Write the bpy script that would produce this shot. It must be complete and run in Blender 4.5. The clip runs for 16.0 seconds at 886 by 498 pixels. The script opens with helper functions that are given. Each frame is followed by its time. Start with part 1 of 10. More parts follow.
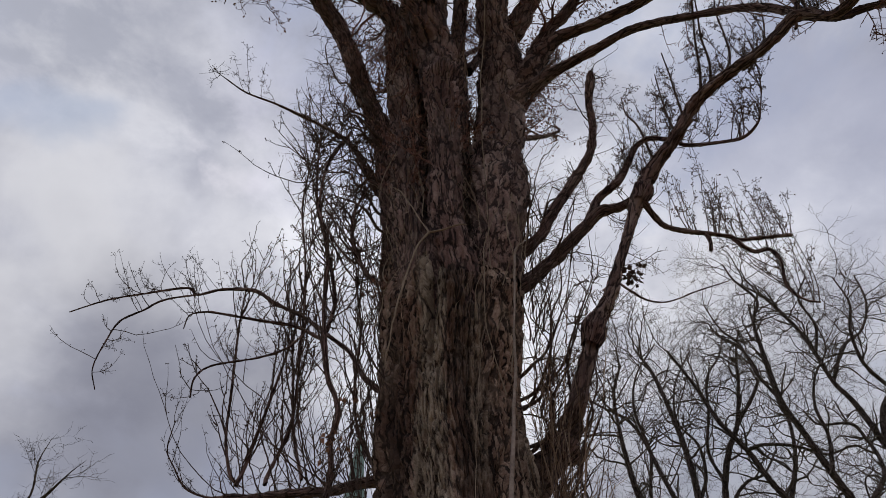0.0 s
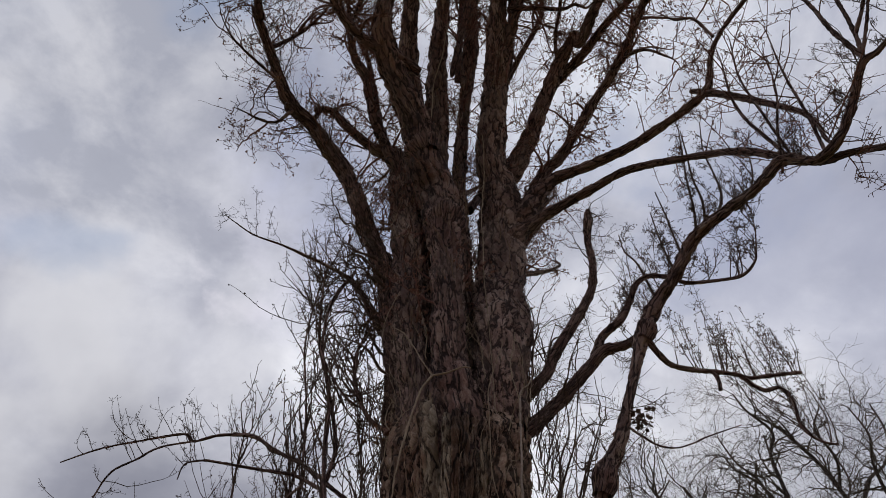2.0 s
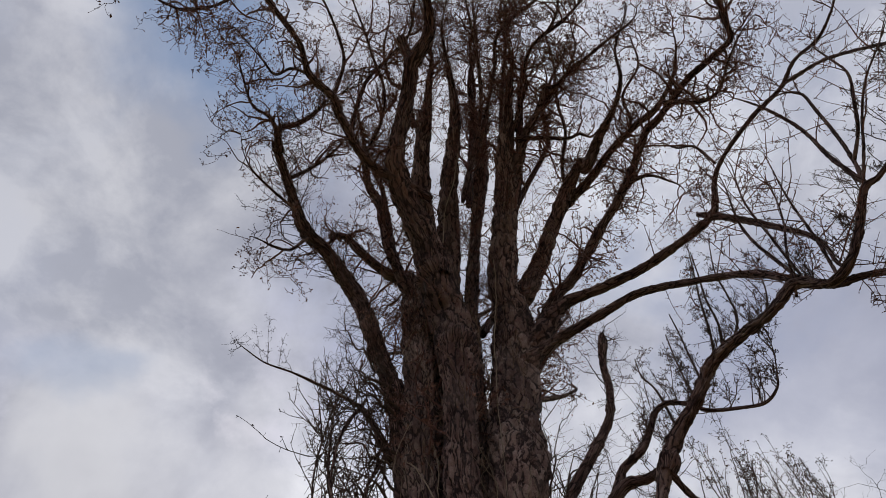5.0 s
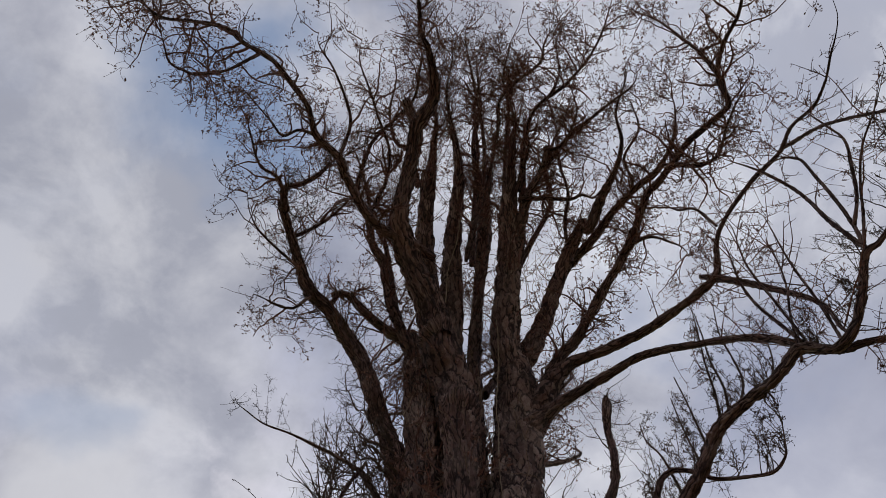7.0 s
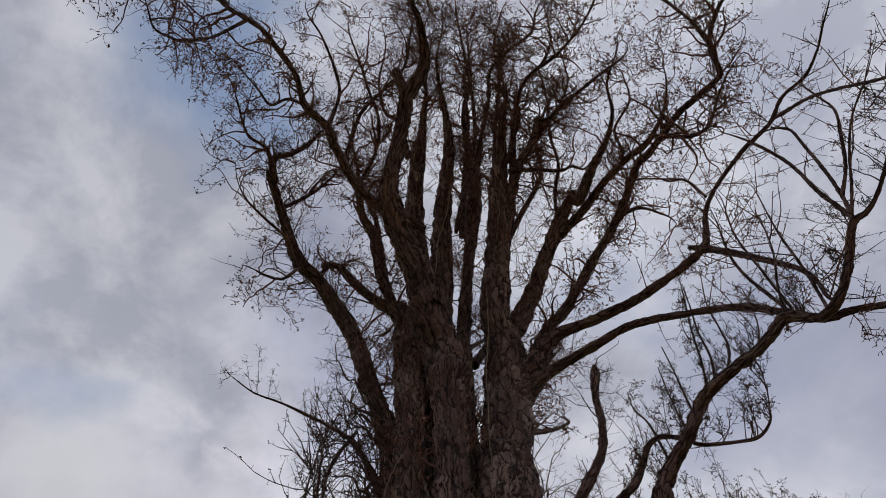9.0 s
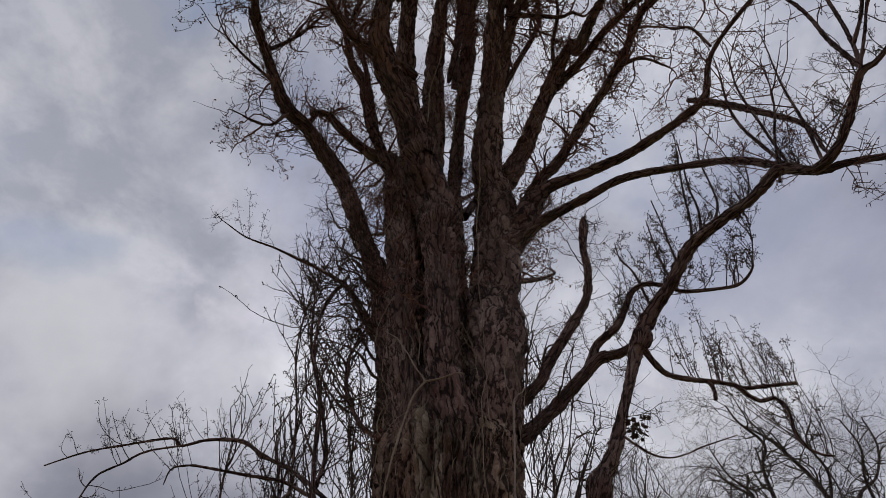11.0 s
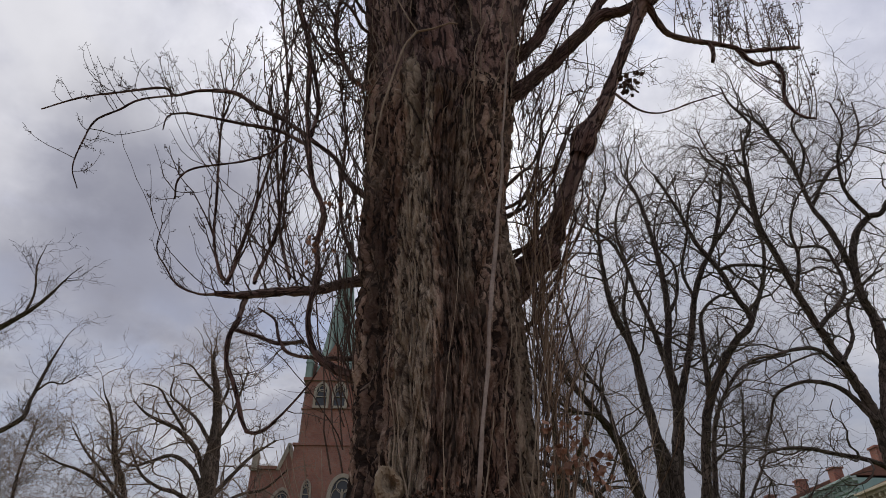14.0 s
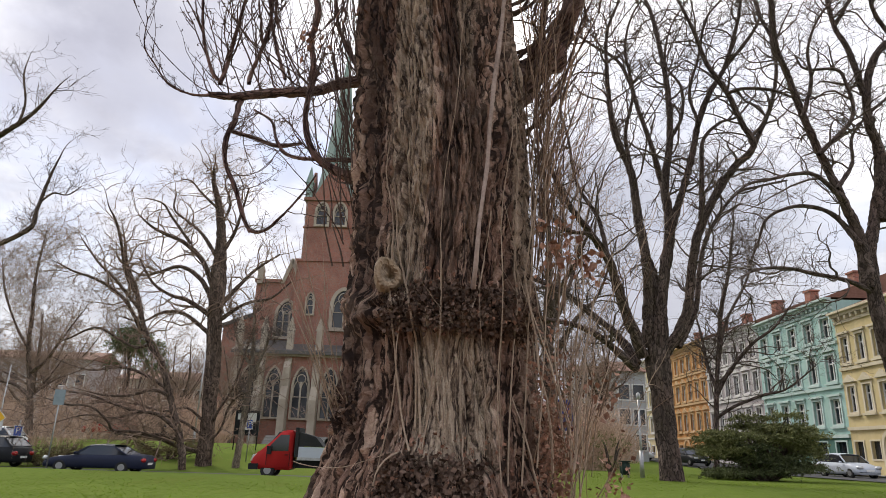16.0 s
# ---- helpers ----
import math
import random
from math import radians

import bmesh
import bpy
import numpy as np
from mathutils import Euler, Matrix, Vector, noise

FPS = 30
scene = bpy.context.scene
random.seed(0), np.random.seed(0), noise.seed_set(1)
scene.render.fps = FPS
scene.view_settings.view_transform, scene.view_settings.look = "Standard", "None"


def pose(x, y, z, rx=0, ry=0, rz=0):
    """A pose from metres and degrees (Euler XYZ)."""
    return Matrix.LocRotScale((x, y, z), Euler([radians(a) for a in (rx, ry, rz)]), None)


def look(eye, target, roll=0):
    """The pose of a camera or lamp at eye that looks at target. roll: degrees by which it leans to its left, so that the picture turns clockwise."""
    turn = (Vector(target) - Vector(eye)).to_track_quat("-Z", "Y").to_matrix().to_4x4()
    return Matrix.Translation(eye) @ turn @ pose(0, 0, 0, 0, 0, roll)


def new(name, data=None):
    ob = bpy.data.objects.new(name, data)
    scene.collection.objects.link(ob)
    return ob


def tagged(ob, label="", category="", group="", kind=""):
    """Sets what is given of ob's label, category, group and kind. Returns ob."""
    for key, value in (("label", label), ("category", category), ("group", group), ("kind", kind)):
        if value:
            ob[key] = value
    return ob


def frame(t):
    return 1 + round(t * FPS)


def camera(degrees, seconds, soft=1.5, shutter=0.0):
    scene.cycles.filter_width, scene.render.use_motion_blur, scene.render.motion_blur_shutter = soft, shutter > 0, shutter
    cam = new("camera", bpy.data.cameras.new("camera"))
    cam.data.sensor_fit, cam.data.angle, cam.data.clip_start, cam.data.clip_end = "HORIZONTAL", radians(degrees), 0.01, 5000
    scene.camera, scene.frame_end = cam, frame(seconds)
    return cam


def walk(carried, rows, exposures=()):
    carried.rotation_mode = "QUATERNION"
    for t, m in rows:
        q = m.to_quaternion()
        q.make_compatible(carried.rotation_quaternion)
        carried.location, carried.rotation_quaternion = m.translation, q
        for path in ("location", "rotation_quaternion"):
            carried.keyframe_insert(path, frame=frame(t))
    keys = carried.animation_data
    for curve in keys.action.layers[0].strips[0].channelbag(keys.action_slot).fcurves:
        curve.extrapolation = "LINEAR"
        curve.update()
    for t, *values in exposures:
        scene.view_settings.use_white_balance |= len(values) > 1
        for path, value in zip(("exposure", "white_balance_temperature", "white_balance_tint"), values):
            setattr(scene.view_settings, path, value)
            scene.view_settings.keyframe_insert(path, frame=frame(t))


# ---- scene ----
cam = camera(68.1, 16.0, soft=0.8)
# seconds, place, turn
ROWS = [
    (0.0, -0.023, 0.111, 1.710, 137.86, -0.34, 1.60),
    (0.5, -0.024, 0.035, 1.794, 140.11, -0.23, 2.06),
    (1.0, -0.023, 0.000, 1.809, 143.15, -0.18, 2.22),
    (1.5, -0.022, -0.014, 1.795, 146.26, -0.19, 1.57),
    (2.0, -0.021, -0.047, 1.808, 148.85, -0.19, 2.20),
    (2.5, -0.027, -0.067, 1.814, 150.66, -0.20, 2.26),
    (3.0, -0.022, -0.074, 1.821, 152.57, -0.36, 2.59),
    (3.5, -0.033, -0.080, 1.825, 154.59, -0.05, 2.63),
    (4.0, -0.010, -0.105, 1.842, 156.41, -0.32, 2.77),
    (4.5, 0.012, -0.131, 1.868, 157.93, -0.68, 3.31),
    (6.8, 0.050, -0.233, 1.871, 163.32, -1.57, 2.94),
    (7.0, 0.056, -0.235, 1.869, 163.94, -1.55, 2.97),
    (7.5, 0.069, -0.238, 1.873, 164.18, -0.88, 3.04),
    (8.0, 0.084, -0.249, 1.874, 163.74, -0.55, 2.83),
    (8.2, 0.082, -0.241, 1.867, 163.65, -1.01, 2.95),
    (10.3, -0.041, -0.039, 1.870, 154.76, -0.11, 1.29),
    (10.5, -0.042, -0.023, 1.882, 153.56, -0.32, 1.17),
    (11.0, -0.039, 0.038, 1.859, 149.58, -0.13, 1.22),
    (11.5, -0.038, 0.078, 1.828, 144.77, -0.16, 0.88),
    (12.0, -0.039, 0.143, 1.796, 140.64, -0.08, 0.56),
    (12.5, -0.037, 0.180, 1.776, 136.71, -0.32, 0.46),
    (13.0, -0.024, 0.226, 1.742, 131.90, -0.36, 0.02),
    (13.5, -0.005, 0.283, 1.708, 127.08, -0.29, -0.13),
    (14.0, 0.001, 0.308, 1.671, 122.36, -0.80, -0.02),
    (14.5, 0.004, 0.326, 1.631, 118.39, -1.19, -0.35),
    (15.0, -0.003, 0.350, 1.591, 115.32, -1.30, -0.52),
    (15.5, 0.000, 0.393, 1.546, 111.40, -1.48, 0.05),
    (16.0, 0.005, 0.431, 1.500, 107.12, -1.78, -0.55),
]
EXPOSURES = [(0.0, 0.03, 6620, 9), (4.5, -0.03, 6620, 9), (7.5, -0.12, 6600, 9), (10.5, -0.2, 6600, 10), (12.5, -0.28, 6500, 9), (13.5, 0.05, 6600, 9), (14.5, 0.46, 6800, 9), (15.3, 0.91, 6930, 8.7), (16.0, 1.31, 6990, 7.8)]   # seconds, stops, kelvin, tint
walk(cam, [(t, pose(x, y, z, rx, ry, rz)) for t, x, y, z, rx, ry, rz in ROWS], EXPOSURES)


# ---- node helpers ----
class Nodes:
    """Short hand for building a node tree."""

    def __init__(self, tree):
        self.tree = tree

    def add(self, kind, ins=None, **props):
        n = self.tree.nodes.new(kind)
        for key, value in props.items():
            setattr(n, key, value)
        for key, value in (ins or {}).items():
            self.put(n.inputs[key], value)
        return n

    def put(self, socket, value):
        if isinstance(value, bpy.types.NodeSocket):
            self.tree.links.new(value, socket)
        elif isinstance(value, bpy.types.Node):
            self.tree.links.new(value.outputs[0], socket)
        elif isinstance(value, tuple) and len(value) == 3 and socket.type == "RGBA":
            socket.default_value = (*value, 1)
        else:
            socket.default_value = value

    def math(self, op, a, b=0.0, c=0.0, clamp=False):
        return self.add("ShaderNodeMath", {0: a, 1: b, 2: c}, operation=op, use_clamp=clamp).outputs[0]

    def vec(self, op, a, b=(0, 0, 0), scale=None):
        n = self.add("ShaderNodeVectorMath", {0: a, 1: b}, operation=op)
        if scale is not None:
            self.put(n.inputs["Scale"], scale)
        return n.outputs["Value"] if op in ("DOT_PRODUCT", "LENGTH", "DISTANCE") else n.outputs[0]

    def noise(self, vector, scale, detail=4.0, rough=0.55, distort=0.0):
        return self.add("ShaderNodeTexNoise", {"Vector": vector, "Scale": scale, "Detail": detail, "Roughness": rough, "Distortion": distort}).outputs[0]

    def ramp(self, fac, *stops):
        n = self.add("ShaderNodeValToRGB", {0: fac})
        el = n.color_ramp.elements
        while len(el) < len(stops):
            el.new(0.5)
        for e, (pos, col) in zip(el, stops):
            e.position = pos
            e.color = (*col, 1) if isinstance(col, tuple) else (col, col, col, 1)
        return n.outputs[0]

    def mix(self, fac, a, b, mode="MIX"):
        n = self.add("ShaderNodeMix", data_type="RGBA", blend_type=mode)
        for socket, value in ((n.inputs[0], fac), (n.inputs[6], a), (n.inputs[7], b)):
            self.put(socket, value)
        return n.outputs[2]

    def mapped(self, vector, scale):
        return self.add("ShaderNodeMapping", {"Vector": vector, "Scale": scale}).outputs[0]


# ---- world: broken overcast ----
world = bpy.data.worlds.new("sky")
scene.world = world
world.use_nodes = True
world.node_tree.nodes.clear()
N = Nodes(world.node_tree)
SUN_EL, SUN_AZ = 47.0, -38.0   # degrees above the horizon; degrees from straight ahead (left is minus)
blue = N.add("ShaderNodeTexSky", sky_type="NISHITA", sun_disc=False, sun_elevation=radians(SUN_EL), sun_rotation=radians(SUN_AZ), air_density=1.0, dust_density=1.5)
blue = N.vec("SCALE", blue.outputs[0], scale=0.10)
way = N.add("ShaderNodeTexCoord").outputs["Generated"]
sep = N.add("ShaderNodeSeparateXYZ", {0: way})
height = N.math("MAXIMUM", sep.outputs[2], 0.0)
low = N.math("ADD", height, 0.35)
flat = N.add("ShaderNodeCombineXYZ", {0: N.math("DIVIDE", sep.outputs[0], low), 1: N.math("DIVIDE", sep.outputs[1], low), 2: 0.37}).outputs[0]
big = N.noise(flat, 1.5, 6.0, 0.52, 0.4)
fine = N.noise(flat, 4.2, 7.0, 0.58, 0.3)


def puff(az, el, size):
    """How near the sky's direction is to one cloud's middle: 1 in it, 0 outside it."""
    a, e = radians(az), radians(el)
    middle = (math.sin(a) * math.cos(e), math.cos(a) * math.cos(e), math.sin(e))
    off = N.vec("DISTANCE", N.vec("ADD", way, N.vec("SCALE", N.vec("SUBTRACT", N.add("ShaderNodeTexNoise", {"Vector": way, "Scale": 5.0, "Detail": 5.0}).outputs["Color"], (0.5, 0.5, 0.5)), scale=0.35)), middle)
    return N.add("ShaderNodeMapRange", {0: off, 1: size, 2: size * 0.25, 3: 0.0, 4: 1.0}, interpolation_type="SMOOTHSTEP").outputs[0]


wisp = N.noise(flat, 11.0, 6.0, 0.6, 0.2)
cover = N.math("ADD", N.math("MULTIPLY", big, 0.50), N.math("ADD", N.math("MULTIPLY", fine, 0.38), N.math("MULTIPLY", wisp, 0.12)))
shade = N.ramp(cover, (0.40, (0.28, 0.295, 0.37)), (0.47, (0.42, 0.435, 0.505)), (0.53, (0.58, 0.595, 0.66)), (0.61, (0.86, 0.87, 0.91)))
gap = N.ramp(N.math("ADD", N.math("MULTIPLY", N.noise(N.vec("ADD", flat, (3.3, 1.7, 0.0)), 2.3, 6.0, 0.55, 0.3), 0.8), N.math("MULTIPLY", wisp, 0.2)), (0.50, 0.0), (0.60, 1.0))
grey = N.mix(N.math("MULTIPLY", gap, 0.85), shade, N.mix(0.6, blue, (0.27, 0.345, 0.53)))
soft_white = N.mix(N.ramp(N.math("ADD", N.math("MULTIPLY", fine, 0.7), N.math("MULTIPLY", wisp, 0.3)), (0.44, 0.0), (0.56, 1.0)), (0.42, 0.44, 0.50), (0.63, 0.64, 0.675))
grey = N.mix(N.math("MULTIPLY", puff(-68, 56, 0.42), 0.8), grey, soft_white)
grey = N.mix(N.math("MULTIPLY", puff(-86, 71, 0.20), 0.95), grey, (0.235, 0.315, 0.47))
grey = N.mix(N.math("MULTIPLY", puff(-50, 47, 0.09), 0.6), grey, (0.36, 0.43, 0.56))
grey = N.mix(N.math("MULTIPLY", puff(-41, 41, 0.20), 0.85), grey, (0.68, 0.685, 0.71))
grey = N.mix(N.math("MULTIPLY", puff(-27, 48, 0.12), 0.5), grey, (0.66, 0.665, 0.70))
grey = N.mix(N.math("MULTIPLY", puff(-28, 29, 0.34), 0.85), grey, (0.225, 0.232, 0.28))
grey = N.mix(N.math("MULTIPLY", puff(86, 64, 0.42), 0.8), grey, N.mix(N.ramp(fine, (0.42, 0.0), (0.58, 1.0)), (0.50, 0.525, 0.61), (0.86, 0.87, 0.91)))
grey = N.mix(N.math("MULTIPLY", puff(42, 50, 0.24), 0.65), grey, (0.43, 0.455, 0.565))
grey = N.mix(N.math("MULTIPLY", puff(26, 28, 0.36), 0.75), grey, (0.47, 0.48, 0.525))
grey = N.mix(N.math("MULTIPLY", puff(10, 53, 0.22), 0.4), grey, (0.40, 0.42, 0.50))
grey = N.mix(N.math("MULTIPLY", puff(35, 76, 0.36), 0.8), grey, N.mix(N.ramp(wisp, (0.40, 0.0), (0.60, 1.0)), (0.56, 0.575, 0.64), (0.84, 0.85, 0.885)))
sky_col = N.mix(N.ramp(height, (0.15, 0.9), (0.42, 0.0)), grey, N.mix(N.ramp(fine, (0.42, 0.0), (0.58, 1.0)), (0.28, 0.292, 0.325), (0.385, 0.393, 0.415)))
sky_col = N.mix(N.math("MULTIPLY", puff(19, 13, 0.34), 0.8), sky_col, (0.215, 0.226, 0.270))
sky_col = N.mix(1.0, sky_col, (0.985, 0.985, 1.03), "MULTIPLY")
sky = N.add("ShaderNodeBackground", {0: sky_col, 1: 1.0})
N.add("ShaderNodeOutputWorld", {0: sky})

sun = new("sun", bpy.data.lights.new("sun", "SUN"))
sun.data.energy, sun.data.angle, sun.data.color = 1.0, radians(20), (1.0, 0.95, 0.88)
a, e = radians(SUN_AZ), radians(SUN_EL)
sun.matrix_world = look((30 * math.sin(a) * math.cos(e), 30 * math.cos(a) * math.cos(e), 30 * math.sin(e)), (0, 0, 0))


# ---- materials ----
def material(name, rough=0.85, metal=0.0, spec=0.3):
    m = bpy.data.materials.new(name)
    m.use_nodes = True
    n = Nodes(m.node_tree)
    b = m.node_tree.nodes["Principled BSDF"]
    b.inputs["Roughness"].default_value, b.inputs["Metallic"].default_value = rough, metal
    b.inputs["Specular IOR Level"].default_value = spec
    return m, n, b


def bump(n, b, h, strength, distance):
    n.put(b.inputs["Normal"], n.add("ShaderNodeBump", {"Height": h, "Strength": strength, "Distance": distance}).outputs[0])


def bark_material(name, dark, mid, pale, across=11.0, along=1.5, depth=0.03, strip=False):
    """Cracked bark: long plates broken into smaller ones, each of its own tone, laid out along the limb by its UV in metres."""
    m, n, b = material(name, 0.88, 0, 0.2)
    tc = n.add("ShaderNodeTexCoord")
    uv, obj = tc.outputs["UV"], tc.outputs["Object"]

    def shift(scale, by, detail):
        return n.vec("SCALE", n.vec("SUBTRACT", n.add("ShaderNodeTexNoise", {"Vector": obj, "Scale": scale, "Detail": detail, "Roughness": 0.65}).outputs["Color"], (0.5, 0.5, 0.5)), scale=by)

    p = n.vec("ADD", uv, n.vec("ADD", shift(1.6, 1.5 / across, 3.0), shift(9.0, 0.42 / across, 5.0)))

    def plates(fa, fz, crack):
        at = n.mapped(p, (fa, fz, 1))
        edge = n.add("ShaderNodeTexVoronoi", {"Vector": at, "Scale": 1.0}, feature="DISTANCE_TO_EDGE", voronoi_dimensions="2D").outputs["Distance"]
        tone = n.add("ShaderNodeSeparateXYZ", {0: n.add("ShaderNodeTexVoronoi", {"Vector": at, "Scale": 1.0}, feature="F1", voronoi_dimensions="2D").outputs["Color"]}).outputs[0]
        return n.add("ShaderNodeMapRange", {0: edge, 1: 0.0, 2: crack, 3: 0.0, 4: 1.0}, interpolation_type="SMOOTHSTEP").outputs[0], tone

    furrow = n.noise(n.mapped(p, (across * 0.85, along * 0.55, 1)), 1.0, 3.0, 0.55, 0.3)
    furrow = n.add("ShaderNodeMapRange", {0: n.math("ABSOLUTE", n.math("SUBTRACT", furrow, 0.5)), 1: 0.0, 2: 0.075, 3: 0.0, 4: 1.0}, interpolation_type="SMOOTHSTEP").outputs[0]
    c1, t1 = plates(across, along * 1.6, 0.17)
    c2, t2 = plates(across * 2.2, along * 4.4, 0.22)
    c3, t3 = plates(across * 4.6, along * 13.0, 0.25)
    grain = n.add("ShaderNodeMapRange", {0: n.noise(n.mapped(uv, (85.0, 48.0, 1)), 1.0, 5.0, 0.75), 1: 0.30, 2: 0.70, 3: 0.0, 4: 1.0}).outputs[0]
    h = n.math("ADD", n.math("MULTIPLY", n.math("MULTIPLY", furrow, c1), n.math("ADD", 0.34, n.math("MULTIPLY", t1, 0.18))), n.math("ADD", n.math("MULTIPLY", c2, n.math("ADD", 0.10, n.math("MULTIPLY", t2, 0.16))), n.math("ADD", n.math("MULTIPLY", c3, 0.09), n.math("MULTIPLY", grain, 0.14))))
    tone = n.math("ADD", n.math("MULTIPLY", t1, 0.32), n.math("ADD", n.math("MULTIPLY", t2, 0.30), n.math("ADD", n.math("MULTIPLY", t3, 0.16), n.math("MULTIPLY", grain, 0.28))))
    col = n.ramp(tone, (0.22, n_mix3(dark, mid, 0.45)), (0.52, mid), (0.92, pale))
    col = n.mix(n.ramp(h, (0.26, 0.96), (0.45, 0.0)), col, dark)   # cracks darkened by height: raw bark colour with crevice shade painted in
    band = n.noise(n.mapped(p, (2.6, 0.22, 1)), 1.0, 4.0, 0.6)
    col = n.mix(n.ramp(band, (0.40, 0.75), (0.56, 0.0)), col, n.mix(0.7, col, dark))
    blot = n.noise(obj, 1.3, 5.0, 0.6, 0.5)
    col = n.mix(n.ramp(blot, (0.50, 0.0), (0.68, 0.5)), col, n.mix(0.4, col, pale))
    col = n.mix(n.ramp(n.noise(obj, 0.8, 4.0, 0.6), (0.50, 0.0), (0.66, 0.35)), col, n.mix(1.0, col, (1.0, 0.80, 0.74), "MULTIPLY"))
    if strip:
        # weathered pale bark: a long strip up the front, and bare wood below the collar burl
        s_ = n.add("ShaderNodeSeparateXYZ", {0: n.vec("ADD", obj, n.vec("SCALE", n.vec("SUBTRACT", n.add("ShaderNodeTexNoise", {"Vector": n.mapped(obj, (1, 1, 0.35)), "Scale": 3.5, "Detail": 6.0, "Roughness": 0.7}).outputs["Color"], (0.5, 0.5, 0.5)), scale=0.40))})
        fibre = n.math("ADD", n.math("MULTIPLY", grain, 0.45), n.math("ADD", n.math("MULTIPLY", t2, 0.3), n.math("MULTIPLY", t3, 0.25)))
        wood = n.ramp(fibre, (0.22, (0.23, 0.172, 0.122)), (0.78, (0.55, 0.440, 0.330)))
        for cx, cz, hx, hz, slope, cover in ((-0.29, 5.0, 0.17, 2.7, 0.015, 0.9), (0.12, 1.92, 0.33, 0.60, 0.0, 1.0), (0.66, 3.9, 0.12, 1.5, 0.02, 0.6), (0.16, 5.6, 0.10, 1.2, 0.0, 0.45)):
            u_ = n.math("SUBTRACT", 1.0, n.math("DIVIDE", n.math("ABSOLUTE", n.math("SUBTRACT", s_.outputs[0], n.math("ADD", cx, n.math("MULTIPLY", n.math("SUBTRACT", cz, s_.outputs[2]), slope)))), hx))
            w_ = n.math("SUBTRACT", 1.0, n.math("DIVIDE", n.math("ABSOLUTE", n.math("SUBTRACT", s_.outputs[2], cz)), hz))
            mask = n.math("MULTIPLY", n.ramp(u_, (0.0, 0.0), (0.35, cover)), n.ramp(w_, (0.0, 0.0), (0.15, 1.0)))
            mask = n.math("MULTIPLY", mask, n.ramp(h, (0.14, 0.05), (0.40, 1.0)))
            col = n.mix(mask, col, wood)
        # black stains that ran down from the fork, and old wet streaks beside the pale strip
        for cx, cz, hx, hz, deep in ((-0.13, 7.8, 0.16, 1.4, 0.8), (0.02, 4.4, 0.10, 2.4, 0.6), (-0.60, 3.9, 0.16, 2.6, 0.6), (0.48, 3.6, 0.10, 2.2, 0.45)):
            u_ = n.math("SUBTRACT", 1.0, n.math("DIVIDE", n.math("ABSOLUTE", n.math("SUBTRACT", s_.outputs[0], cx)), hx))
            w_ = n.math("SUBTRACT", 1.0, n.math("DIVIDE", n.math("ABSOLUTE", n.math("SUBTRACT", s_.outputs[2], cz)), hz))
            mask = n.math("MULTIPLY", n.ramp(u_, (0.0, 0.0), (0.5, deep)), n.ramp(w_, (0.0, 0.0), (0.4, 1.0)))
            col = n.mix(mask, col, n.mix(0.8, col, (0.022, 0.014, 0.011)))
    n.put(b.inputs["Base Color"], col)
    bump(n, b, h, 1.0, depth)
    return m


def n_mix3(a, c, by):
    """A colour between two others."""
    return tuple(x + (y - x) * by for x, y in zip(a, c))


def speckled(name, a, c, scale=30.0, rough=0.8, spec=0.25, strength=0.3, distance=0.004, spread=0.25):
    """A plain surface of two tones, patchy at two scales, varied from piece to piece."""
    m, n, b = material(name, rough, 0, spec)
    obj = n.add("ShaderNodeTexCoord").outputs["Object"]
    f = n.noise(obj, scale, 5.0, 0.6)
    g = n.noise(obj, scale * 0.09, 4.0, 0.6)
    col = n.mix(n.ramp(n.math("ADD", n.math("MULTIPLY", f, 0.5), n.math("MULTIPLY", g, 0.5)), (0.36, 0.0), (0.64, 1.0)), a, c)
    isl = n.add("ShaderNodeNewGeometry").outputs["Random Per Island"]
    col = n.mix(1.0, col, n.ramp(isl, (0.0, 1.0 - spread), (1.0, 1.0)), "MULTIPLY")
    n.put(b.inputs["Base Color"], col)
    bump(n, b, f, strength, distance)
    return m


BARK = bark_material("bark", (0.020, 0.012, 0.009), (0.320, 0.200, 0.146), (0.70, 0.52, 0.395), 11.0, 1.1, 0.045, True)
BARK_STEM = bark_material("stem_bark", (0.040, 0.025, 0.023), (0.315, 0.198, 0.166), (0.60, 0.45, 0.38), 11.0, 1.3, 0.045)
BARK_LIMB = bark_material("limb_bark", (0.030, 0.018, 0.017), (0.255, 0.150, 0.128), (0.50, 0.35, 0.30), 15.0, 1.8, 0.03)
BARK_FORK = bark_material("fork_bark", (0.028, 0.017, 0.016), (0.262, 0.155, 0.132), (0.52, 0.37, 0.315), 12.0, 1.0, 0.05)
BARK_FAR = bark_material("far_bark", (0.030, 0.022, 0.018), (0.132, 0.093, 0.080), (0.25, 0.19, 0.168), 9.0, 1.5, 0.03)
BARK_OAK = bark_material("oak_bark", (0.036, 0.026, 0.020), (0.175, 0.124, 0.098), (0.32, 0.242, 0.198), 9.0, 1.5, 0.03)
TWIG = speckled("twig_bark", (0.055, 0.034, 0.027), (0.125, 0.080, 0.060), 60.0)
TWIG_FAR = speckled("far_twig", (0.068, 0.049, 0.040), (0.132, 0.098, 0.080), 6.0)
TWIG_PALE = speckled("pale_twig", (0.18, 0.125, 0.092), (0.35, 0.25, 0.19), 6.0)
TWIG_OAK = speckled("oak_twig", (0.172, 0.116, 0.088), (0.345, 0.240, 0.185), 6.0)
WHIP = speckled("pale_shoot_bark", (0.25, 0.180, 0.122), (0.47, 0.36, 0.262), 45.0, spread=0.45)
